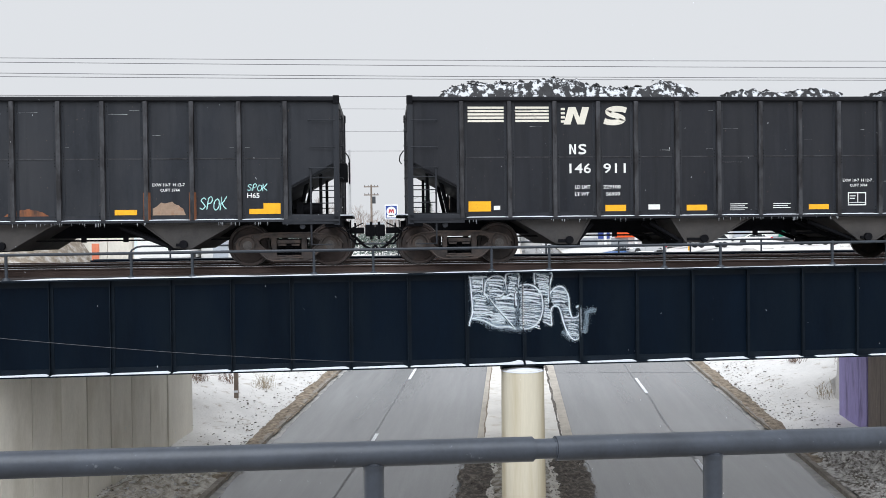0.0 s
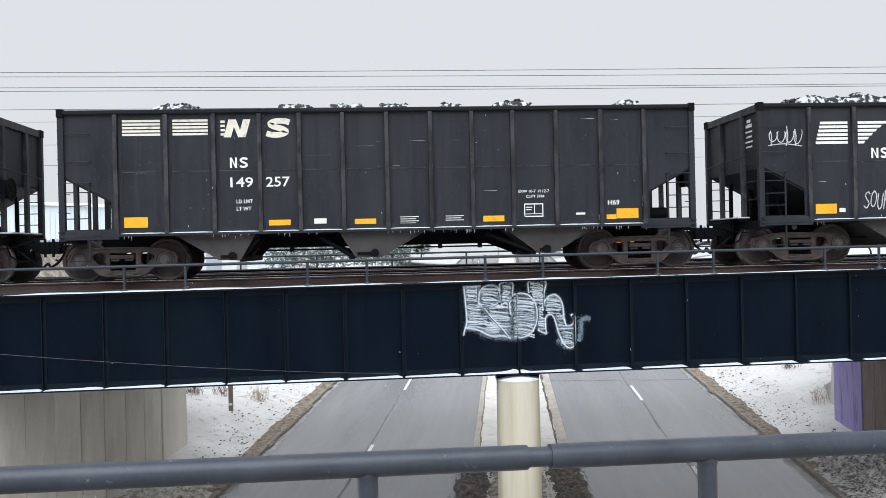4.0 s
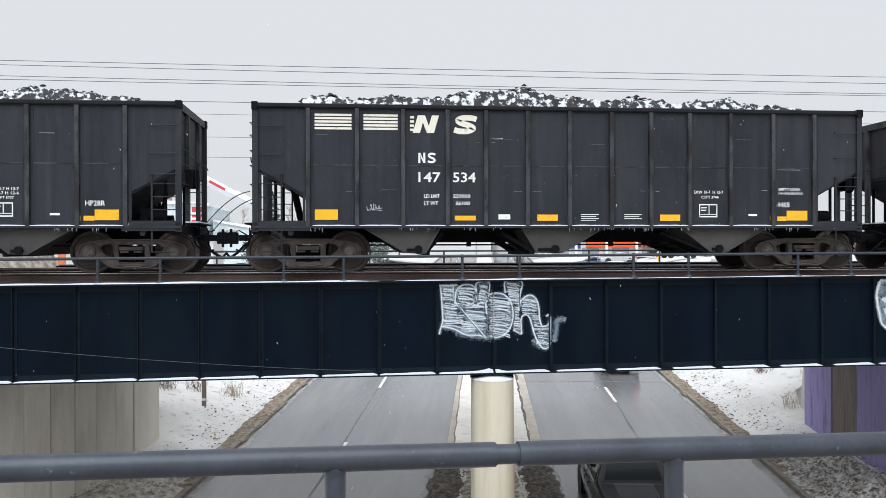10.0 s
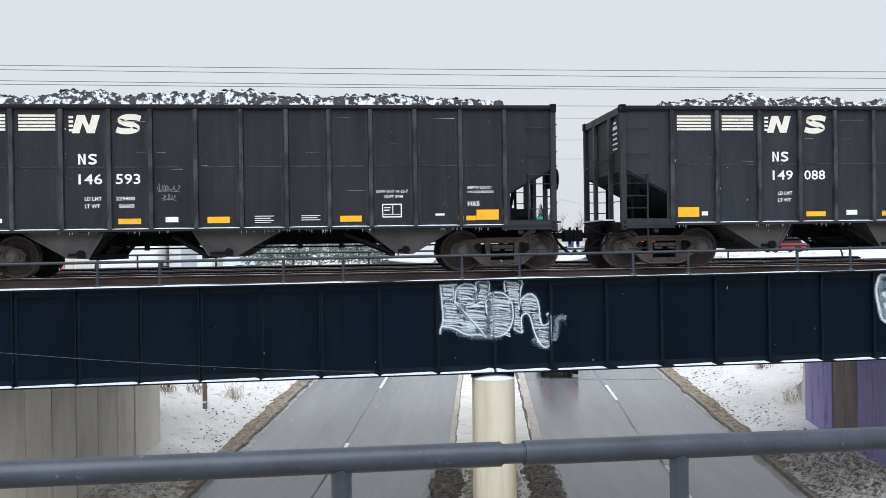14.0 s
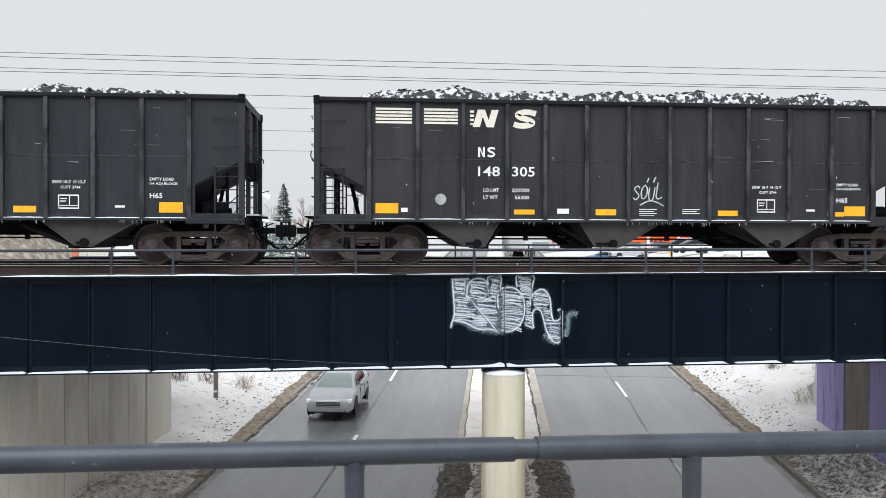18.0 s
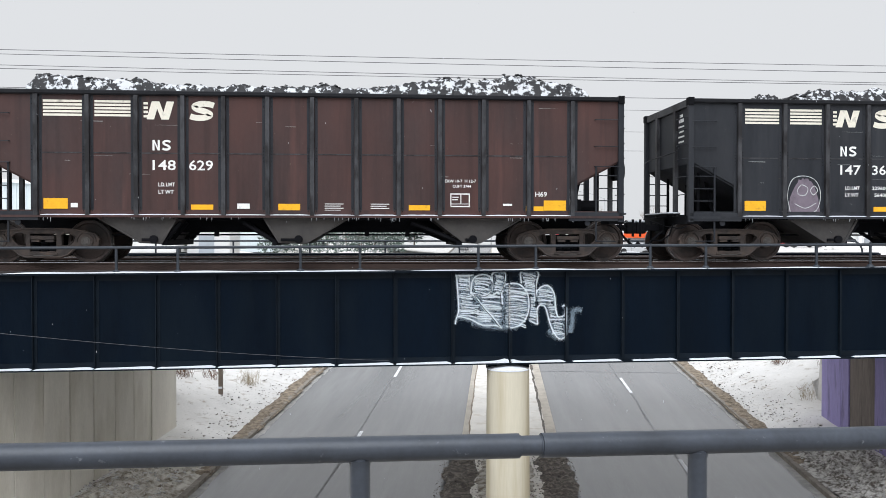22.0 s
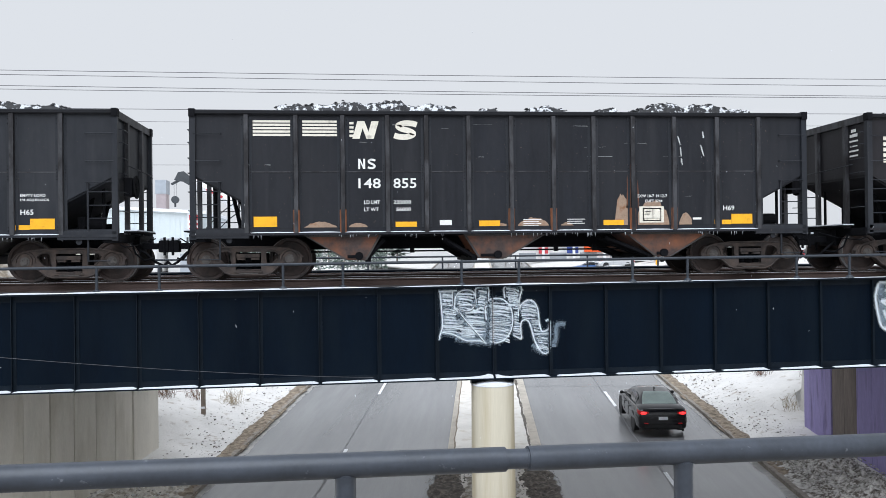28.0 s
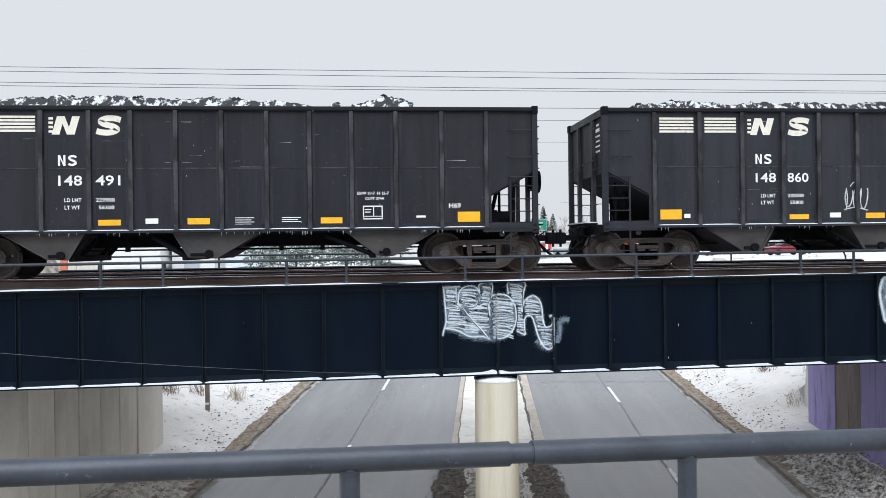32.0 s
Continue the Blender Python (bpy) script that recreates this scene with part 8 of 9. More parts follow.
def scatter(name, label, mat, lat0, lat1, s0, s1, n, r0, r1, seed, level=None, lift=0.012, fade=False):
    """Loose clods and stones lying on the ground, one object of many."""
    rng = random.Random(seed)
    oct_v = [(1, 0, 0), (0, 1, 0), (-1, 0, 0), (0, -1, 0), (0.6, 0.6, 0.7), (-0.6, 0.5, 0.75), (-0.5, -0.6, 0.7), (0.5, -0.55, 0.8)]
    oct_f = [(0, 1, 4), (1, 2, 5), (2, 3, 6), (3, 0, 7), (4, 1, 5), (5, 2, 6), (6, 3, 7), (7, 0, 4), (4, 5, 6, 7)]
    verts, faces = [], []
    for _ in range(n):
        s, lat = rng.uniform(s0, s1), lat0 + (lat1 - lat0) * rng.random() ** (4.0 if fade else 1)
        v = UP * s + SIDE * lat
        z = (ground_z(v.x, v.y) if level is None else road_z(s) + level) + lift
        r = max(rng.uniform(r0, r1) * rng.random() ** 0.6, 0.012)
        o = len(verts)
        verts += [(v.x + a * r * rng.uniform(0.6, 1.3), v.y + b * r * rng.uniform(0.6, 1.3), z + (c - 0.2) * r * rng.uniform(0.5, 1.0)) for a, b, c in oct_v]
        faces += [tuple(o + i for i in f) for f in oct_f]
    me = bpy.data.meshes.new(name)
    me.from_pydata(verts, [], faces)
    me.materials.append(mat)
    tagged(new(name, me), label, "clods", kind="stuff")


scatter("dirt_clods", "dark frozen clods scattered on the snow", M["rubble"], EDGE_R + 0.4, 10.9, 20, 46, 700, 0.010, 0.03, 3)
scatter("dirt_clods", "dark frozen clods scattered on the snow", M["rubble"], -12, EDGE_L - 0.4, 18, 46, 700, 0.010, 0.03, 4)
scatter("dirt_clods", "dark frozen clods heaped under the bridge", M["rubble"], EDGE_R + 0.3, 11.0, 10, 27.5, 5200, 0.012, 0.06, 6, lift=0.16)
scatter("snow_clods", "grey frozen lumps of dirty snow under the bridge", M["greylump"], EDGE_R + 0.6, 11.0, 10, 27, 900, 0.01, 0.035, 7, lift=0.18)
scatter("dirt_clods", "dark frozen clods heaped under the bridge", M["rubble"], -10.4, EDGE_L - 0.3, 10, 25, 1500, 0.015, 0.05, 8, lift=0.10)
scatter("snow_clods", "grey frozen lumps of dirty snow under the bridge", M["greylump"], -10.4, EDGE_L - 0.3, 10, 25, 800, 0.02, 0.08, 9, lift=0.10)
scatter("dirt_clods", "brown clods scattered from the kerb over the snow", M["blackgrit"], EDGE_R + 0.2, EDGE_R + 2.2, 25, 60, 2400, 0.012, 0.06, 13, lift=0.05, fade=True)
scatter("dirt_clods", "brown clods scattered from the kerb over the snow", M["blackgrit"], EDGE_L - 0.2, EDGE_L - 2.2, 23, 60, 2400, 0.012, 0.06, 14, lift=0.05, fade=True)
scatter("dirt_clods", "dark grit heaped along the median kerb", M["blackgrit"], MED_L - 0.5, MED_L + 0.8, 10, 25.5, 1800, 0.012, 0.035, 10, 0.19)
scatter("dirt_clods", "dark grit heaped along the median kerb", M["blackgrit"], MED_R - 1.4, MED_R + 0.25, 10, 25.8, 2200, 0.012, 0.035, 11, 0.19)
scatter("dirt_clods", "dark grit and stones on the median", M["rubble"], MED_L - 0.3, MED_R + 0.1, 14, 25, 260, 0.015, 0.05, 5, 0.17)


def seams():
    """Dark sealed seams and salt-pale edges on the asphalt."""
    for lat, ph in ((DASH_L - 0.08, 0.0), (DASH_R - 0.08, 4.0)):
        bm = bmesh.new()
        prev = None
        for i in range(260):
            s = -10 + i * 0.35
            w = 0.032 + 0.03 * noise.noise(Vector((s * 0.6, ph, 0)))
            c = lat + 0.09 * noise.noise(Vector((s * 0.25, ph + 3, 0)))
            pair = (bm.verts.new(spot(s, c - w, 0.0025)), bm.verts.new(spot(s, c + w, 0.0025)))
            if prev:
                bm.faces.new((prev[0], prev[1], pair[1], pair[0]))
            prev = pair
        o = part("lane_seam", bm, M["sealant"], None)
        tagged(o, "dark sealed seam between the lanes", "road seam", kind="structure")
    for lat0, lat1, seed in ((EDGE_R - 0.16, EDGE_R, 1), (EDGE_L, EDGE_L + 0.2, 2)):
        bm = bmesh.new()
        prev = None
        for i in range(240):
            s = 5 + i * 0.25
            j = 0.12 * noise.noise(Vector((s * 0.8, seed, 0))) + 0.1 * noise.noise(Vector((s * 3, seed, 4)))
            a, b = (lat0 + j, lat1) if seed == 1 else (lat0, lat1 + j)
            pair = (bm.verts.new(spot(s, a, 0.003)), bm.verts.new(spot(s, b, 0.003)))
            if prev:
                bm.faces.new((prev[0], prev[1], pair[1], pair[0]))
            prev = pair
        o = part("salt_edge", bm, M["salt"], None)
        tagged(o, "pale salt-stained edge of the asphalt", "road edge", kind="structure")
    bm = bmesh.new()
    prev = None
    for i in range(60):
        lat = MED_R + (EDGE_R - MED_R) * i / 59
        s = 39.2 + 0.1 * noise.noise(Vector((lat, 0, 2))) - 0.02 * lat
        pair = (bm.verts.new(spot(s - 0.05, lat, 0.0035)), bm.verts.new(spot(s + 0.05, lat, 0.0035)))
        if prev:
            bm.faces.new((prev[0], prev[1], pair[1], pair[0]))
        prev = pair
    o = part("cross_seam", bm, M["sealant"], None)
    tagged(o, "dark transverse crack across the lanes", "road seam", kind="structure")


seams()


def weeds(s, lat, high, wide, n, mat, seed, label):
    rng = random.Random(seed)
    v0 = UP * s + SIDE * lat
    w = thing("weed_clump", pose(v0.x, v0.y, ground_z(v0.x, v0.y)), label, "weeds", "roadside weeds")
    bm = bmesh.new()
    for _ in range(n):
        a, r = rng.uniform(0, 6.28), rng.uniform(0, wide * 0.35)
        p = Vector((r * math.cos(a), r * math.sin(a), -0.05))
        d = Vector((rng.uniform(-0.5, 0.5), rng.uniform(-0.5, 0.5), 1)).normalized()
        h = high * rng.uniform(0.4, 1.0)
        pts = [p + d * h * k / 4 + Vector((rng.uniform(-0.04, 0.04), rng.uniform(-0.04, 0.04), -0.03 * k * k * rng.random() * high)) for k in range(5)]
        tube(bm, pts, 0.006, 3)
        for k in (2, 3):
            e = pts[k] + Vector((rng.uniform(-0.3, 0.3), rng.uniform(-0.3, 0.3), rng.uniform(0.0, 0.35))) * high * 0.5
            tube(bm, (pts[k], (pts[k] + e) / 2 + Vector((0, 0, 0.02)), e), 0.004, 3)
    tagged(part("dry_stalk", bm, mat, w), kind="stuff")


weeds(32.0, -12.1, 1.0, 1.6, 60, M["stem"], 1, "tangle of brown dry weeds on the snowy bank")
weeds(33.0, -11.2, 0.8, 1.2, 40, M["stem"], 2, "tangle of brown dry weeds on the snowy bank")
weeds(33.4, -9.9, 0.9, 1.4, 60, M["stem_pale"], 3, "tuft of pale dry grass on the snowy bank")
weeds(37.2, 12.0, 0.7, 1.3, 50, M["stem"], 4, "tangle of brown dry weeds on the snowy bank")
weeds(32.3, 11.4, 1.0, 1.2, 22, M["stem_pale"], 5, "thin pale weed stems in the snow")
weeds(31.0, 11.9, 1.2, 0.9, 14, M["stem_pale"], 6, "thin pale weed stems in the snow")
weeds(34.5, 13.0, 1.0, 1.0, 20, M["stem"], 7, "thin brown weed stems in the snow")


def sign_post():
    v = UP * 31.2 + SIDE * -10.3
    z = ground_z(v.x, v.y)
    p = thing("sign_post", pose(v.x, v.y, z), "brown square timber sign post in the snow", "sign post")
    bm = bmesh.new()
    box(bm, -0.075, 0.075, -0.075, 0.075, -0.1, 2.9, 0.01)
    part("post", bm, M["pole"], p)
    bm = bmesh.new()
    box(bm, -0.07, 0.07, -0.085, -0.078, 0.22, 0.3)
    part("post_label", bm, M["plate"], p)
    bm = bmesh.new()
    box(bm, -0.45, 0.45, -0.11, -0.085, 2.3, 2.9, 0.01)
    part("sign_panel", bm, M["sign_white"], p)


sign_post()


# wires over the railway
def cable(p, q, sag, r, label):
    bm = bmesh.new()
    p, q = Vector(p), Vector(q)
    pts = []
    for i in range(41):
        u = i / 40
        c = p.lerp(q, u)
        c.z -= sag * 4 * u * (1 - u)
        pts.append(c)
    tube(bm, pts, r, 5)
    o = part("overhead_wire", bm, M["wire"], None, smooth=True)
    tagged(o, label, "wire", "overhead wires")


for zl, zr in ((19.89, 19.84), (19.60, 19.36), (18.86, 18.60), (18.62, 18.45), (17.36, 17.25), (16.52, 16.35), (14.95, 14.80), (13.55, 13.45)):
    dx = 62.5
    cable((-25.95 - 2 * dx, 60, zl - 2 * (zr - zl) + 1.1), (36.56 + 2 * dx, 60, zr + 2 * (zr - zl) + 1.1), 1.25, 0.022 if zl > 17 else 0.014, "thin dark overhead wire beyond the railway")
cable((-11.5, 8.0, 7.5), (0.35, 17.72, 4.62), 0.25, 0.004, "thin pale wire slung in front of the girder")


def utility_pole(x, y, base, top, r, mat, arms=True):
    p = thing("utility_pole", pose(x, y, base), "weathered utility pole with a crossarm", "utility pole", "utility poles")
    bm = bmesh.new()
    rod(bm, (0, 0, -0.3), (0, 0, top - base), r * 1.3, 10, r * 0.8)
    part("pole", bm, mat, p, smooth=True)
    h = top - base
    if arms:
        for z in (h - 0.25, h - 1.2):
            bm = bmesh.new()
            box(bm, -0.85, 0.85, -0.06, 0.06, z - 0.06, z + 0.06)
            a = part("crossarm", bm, mat, p)
            for q in (-0.75, -0.35, 0.35, 0.75):
                bm = bmesh.new()
                rod(bm, (q, 0, z + 0.06), (q, 0, z + 0.22), 0.04, 6)
                part("insulator", bm, M["dark"], a)
        bm = bmesh.new()
        rod(bm, (0.3, -0.1, h - 2.2), (0.3, -0.1, h - 1.4), 0.2, 10)
        part("transformer", bm, M["dark"], p)


utility_pole(-2.83, 70, 6.0, 14.5, 0.11, M["pole_pale"], False)
utility_pole(-1.55, 100, 6.0, 13.55, 0.13, M["pole"])
utility_pole(9.5, 125, 6.0, 13.0, 0.12, M["pole"])
utility_pole(-27, 60, 6.0, 20.2, 0.16, M["pole"])


def street_lamp(x, y, base, top, reach):
    p = thing("street_lamp", pose(x, y, base), "pale grey street lamp with a long curved arm", "street lamp", "street lamps")
    h = top - base
    bm = bmesh.new()
    rod(bm, (0, 0, -0.2), (0, 0, h - 0.9), 0.10, 10, 0.07)
    part("pole", bm, M["pole_pale"], p, smooth=True)
    bm = bmesh.new()
    tube(bm, [(reach * u, 0, h - 0.95 + 0.95 * math.sin(u * math.pi / 2)) for u in (0, 0.2, 0.4, 0.6, 0.8, 1.0)], 0.05, 8)
    part("arm", bm, M["pole_pale"], p, smooth=True)
    bm = bmesh.new()
    box(bm, reach - 0.15, reach + 0.55, -0.13, 0.13, h - 0.06, h + 0.07, 0.03)
    part("lamp_head", bm, M["pole_pale"], p)


street_lamp(2.7, 90, 6.0, 12.2, 3.7)
street_lamp(13.8, 98, 6.0, 13.4, -3.5)


def curved_arms():
    """Two long bowed arms on a short mast."""
    p = thing("lamp_mast", pose(-12.9, 68, 6.0), "short mast with two long bowed dark grey arms", "lamp mast")
    bm = bmesh.new()
    rod(bm, (0, 0, -0.2), (0, 0, 2.6), 0.10, 10, 0.08)
    part("mast", bm, M["dark"], p, smooth=True)
    for d in (0.0, 0.55):
        bm = bmesh.new()
        tube(bm, [(d + 4.6 * u, 0, 1.5 + 4.1 * math.sin(u * 1.45) - d) for u in [k / 10 for k in range(11)]], 0.045, 6)
        part("bowed_arm", bm, M["dark"], p, smooth=True)


curved_arms()
street_lamp(31.0, 112, 6.0, 13.2, -3.8)


def gas_sign():
    p = thing("roadside_sign", pose(0.83, 110, 6.0), "square blue and white roadside sign with a red mark", "sign")
    bm = bmesh.new()
    box(bm, -0.85, 0.85, -0.1, 0.1, 3.7, 5.6, 0.03)
    b = part("sign_box", bm, M["sign_white"], p)
    bm = bmesh.new()
    box(bm, -0.72, 0.72, -0.112, -0.1, 3.83, 5.46)
    f = part("sign_face", bm, M["sign_blue"], b, "blue face")
    bm = bmesh.new()
    lathe(bm, ((0.01, 0), (0.62, 0), (0.62, 0.01), (0.01, 0.01)), 24, Matrix.Translation((0, -0.115, 4.72)) @ Matrix.Rotation(radians(90), 4, "X"))
    box(bm, -0.6, 0.6, -0.125, -0.114, 3.95, 4.25)
    part("sign_disc", bm, M["sign_white"], b)
    bm = bmesh.new()
    for pts in (((-0.38, 4.5), (-0.22, 4.5), (-0.12, 5.0), (-0.28, 5.0)), ((0.38, 4.5), (0.22, 4.5), (0.12, 5.0), (0.28, 5.0)), ((-0.2, 5.0), (-0.05, 5.0), (0.06, 4.55), (-0.06, 4.55)), ((0.2, 5.0), (0.05, 5.0), (-0.06, 4.55), (0.06, 4.55))):
        bm.faces.new([bm.verts.new((x, -0.14, z)) for x, z in pts])
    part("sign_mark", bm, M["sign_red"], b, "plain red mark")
    for x in (-0.35, 0.35):
        bm = bmesh.new()
        rod(bm, (x, 0, -0.2), (x, 0, 3.7), 0.07, 8)
        part("sign_leg", bm, M["pole_pale"], p)


gas_sign()


def highway_sign():
    p = thing("road_sign", pose(27.9, 130, 6.0), "large green guide sign with white markings on posts", "road sign")
    bm = bmesh.new()
    box(bm, -1.3, 1.3, -0.05, 0.05, 3.75, 5.6, 0.02)
    f = part("sign_panel", bm, M["sign_green"], p)
    bm = bmesh.new()
    for x, z, w, h in ((-1.26, 3.79, 2.52, 0.04), (-1.26, 5.52, 2.52, 0.04), (-1.26, 3.79, 0.04, 1.77), (1.22, 3.79, 0.04, 1.77), (-0.9, 5.1, 0.7, 0.12), (-0.9, 4.7, 1.5, 0.12), (-0.9, 4.3, 1.2, 0.12)):
        bm.faces.new([bm.verts.new(q) for q in ((x, -0.056, z), (x + w, -0.056, z), (x + w, -0.056, z + h), (x, -0.056, z + h))])
    part("sign_marking", bm, M["sign_white"], f, "white border and bars")
    for x in (-0.9, 0.9):
        bm = bmesh.new()
        box(bm, x - 0.06, x + 0.06, 0.05, 0.15, -0.2, 5.4)
        part("sign_leg", bm, M["pole_pale"], p)


highway_sign()


def metal_building():
    b = thing("metal_building", pose(0, 0, 0), "pale blue-grey metal-sided building with a snowy roof", "building")
    x0, x1, y = -34.0, -12.9, 75.0
    bm = bmesh.new()
    prism(bm, ((x0, 5.8), (x1, 5.8), (x1, 10.75), (x0, 11.95)), "y", y, y + 14)
    part("wall", bm, M["siding"], b)
    bm = bmesh.new()
    prism(bm, ((x0 - 0.2, 11.95), (x1 + 0.3, 10.73), (x1 + 0.3, 11.0), (x0 - 0.2, 12.22)), "y", y - 0.25, y + 14.2)
    part("roof", bm, M["roof_snow"], b, "snow-covered roof edge")
    first = None
    for k in range(50):
        x = x0 + 0.2 + k * 0.42
        z1 = 11.9 - (x - x0) * 0.0568
        bm = bmesh.new()
        box(bm, x, x + 0.06, y - 0.04, y, 5.9, z1)
        part("siding_rib", bm, M["siding"], b)
    bm = bmesh.new()
    box(bm, -14.2, -12.95, y - 0.12, y - 0.06, 9.2, 10.85)
    s = part("sign_board", bm, M["sign_white"], b, "white board with red bars")
    bm = bmesh.new()
    for x, z, w, h in ((-14.05, 10.2, 0.9, 0.45), (-14.05, 9.75, 0.8, 0.2), (-14.05, 9.4, 0.9, 0.15)):
        bm.faces.new([bm.verts.new(q) for q in ((x, y - 0.125, z), (x + w, y - 0.125, z), (x + w, y - 0.125, z + h), (x, y - 0.125, z + h))])
    part("sign_marking", bm, M["sign_red"], s)
    bm = bmesh.new()
    rod(bm, (-17.2, y - 0.3, 6.3), (-17.2, y - 0.3, 9.7), 0.06, 8)
    part("vent_pipe", bm, M["dark"], b)
    # lower wing
    w = thing("metal_shed", pose(0, 0, 0), "low pale metal-sided shed with a snowy roof", "shed")
    bm = bmesh.new()
    prism(bm, ((-12.6, 5.8), (-8.9, 5.8), (-8.9, 8.8), (-12.6, 9.45)), "y", 77, 88)
    part("wall", bm, M["siding"], w)
    bm = bmesh.new()
    prism(bm, ((-12.6, 9.45), (-8.7, 8.77), (-8.7, 8.97), (-12.6, 9.66)), "y", 76.8, 88.2)
    part("roof", bm, M["roof_snow"], w, "snow-covered roof")
    for k in range(9):
        bm = bmesh.new()
        box(bm, -12.4 + 0.42 * k, -12.34 + 0.42 * k, 76.96, 77.0, 5.9, 9.35 - 0.074 * k)
        part("siding_rib", bm, M["siding"], w)
    t = thing("block_tower", pose(0, 0, 0), "grey and pink block tower behind the metal building", "building")
    bm = bmesh.new()
    box(bm, -21.4, -20.25, 95, 97, 13.9, 15.4)
    part("tower_top", bm, M["tower"], t)
    bm = bmesh.new()
    box(bm, -21.3, -20.3, 95.05, 96.9, 5.8, 13.9)
    part("tower_shaft", bm, M["tower_low"], t)


metal_building()


def crane():
    c = thing("mobile_crane", pose(0, 0, 0), "white telescopic crane boom with a dark head and hook", "crane")
    tip, foot = Vector((-16.7, 85, 14.9)), Vector((-9.9, 86.5, 11.2))
    d = (foot - tip).normalized()
    bm = bmesh.new()
    a = tip + d * 0.9
    for p, q, r in ((a, a + d * 4.5, 0.42), (a + d * 4.5, foot, 0.52)):
        rod(bm, p, q, r, 4)
    part("boom", bm, M["boom"], c)
    bm = bmesh.new()
    prism(bm, ((-17.3, 14.5), (-16.9, 15.25), (-16.4, 15.35), (-15.5, 14.6), (-15.9, 14.0), (-16.5, 14.35)), "y", 84.7, 85.3)
    rod(bm, (-17.6, 85, 14.1), (-16.6, 85, 14.6), 0.12, 6)
    part("boom_head", bm, M["dark"], c)
    bm = bmesh.new()
    rod(bm, (-17.35, 85, 12.9), (-17.35, 85, 14.4), 0.02, 4)
    rod(bm, (-17.1, 85, 12.9), (-17.1, 85, 14.4), 0.02, 4)
    part("hoist_rope", bm, M["wire"], c)
    bm = bmesh.new()
    rod(bm, (-17.25, 84.8, 12.6), (-17.25, 85.2, 12.6), 0.36, 14)
    box(bm, -17.33, -17.17, 84.9, 85.1, 11.9, 12.4)
    part("hook_block", bm, M["dark"], c)
    bm = bmesh.new()
    o = a + d * 1.9 + Vector((0, -0.5, 0.05))
    n = Vector((-d.z, 0, d.x)) * -0.13
    bm.faces.new([bm.verts.new(q) for q in (o - n, o + d * 1.7 - n, o + d * 1.7 + n, o + n)])
    part("boom_marking", bm, M["sign_red"], c, "plain red marking on the boom")
    bm = bmesh.new()
    box(bm, -11.4, -4.7, 88.4, 91.2, 6.5, 8.2, 0.1)
    part("carrier", bm, M["boom"], c)
    for x in (-10.5, -9.0, -6.6, -5.4):
        bm = bmesh.new()
        rod(bm, (x, 88.3, 6.5), (x, 91.3, 6.5), 0.55, 16)
        part("wheel", bm, M["rubber"], c)


crane()


def stores():
    s = thing("store_building", pose(0, 0, 0), "pale strip of stores with an orange-red fascia band", "store")
    bm = bmesh.new()
    box(bm, 20, 70, 108, 125, 5.8, 7.9)
    part("wall", bm, M["facade"], s)
    bm = bmesh.new()
    box(bm, 20, 70, 107.7, 125, 7.9, 8.15)
    part("roof", bm, M["roof_snow"], s)
    bm = bmesh.new()
    box(bm, 29.5, 41.5, 107.5, 107.9, 7.05, 7.75)
    f = part("fascia", bm, M["orange"], s, "orange-red fascia band")
    bm = bmesh.new()
    for x, w in ((36.2, 0.5), (36.9, 0.35), (37.5, 0.5)):
        box(bm, x, x + w, 107.44, 107.5, 7.1, 7.4)
    part("fascia_marking", bm, M["dark"], f)
    for x in range(21, 69, 4):
        bm = bmesh.new()
        box(bm, x, x + 2.2, 107.92, 108.02, 6.1, 7.0)
        part("window", bm, M["window"], s)
        bm = bmesh.new()
        box(bm, x + 2.9, x + 3.2, 107.3, 107.6, 5.8, 7.9)
        part("pillar", bm, M["sign_white"], s)
    for x, w, key in ((27.2, 1.5, "sign_blue"), (45.0, 2.2, "tower"), (23.5, 1.2, "sign_red"), (51.0, 1.6, "sign_green")):
        bm = bmesh.new()
        box(bm, x, x + w, 107.6, 107.7, 6.9, 7.7, 0.02)
        part("shop_sign", bm, M[key], s, "plain coloured shop sign")
    t = thing("store_building", pose(0, 0, 0), "long low plain white industrial building with snowy roof", "building")
    bm = bmesh.new()
    box(bm, 2, 19, 120, 135, 5.8, 8.4)
    part("wall", bm, M["facade"], t)
    bm = bmesh.new()
    box(bm, 1.8, 19.2, 119.8, 135, 8.4, 8.7)
    part("roof", bm, M["roof_snow"], t)


stores()


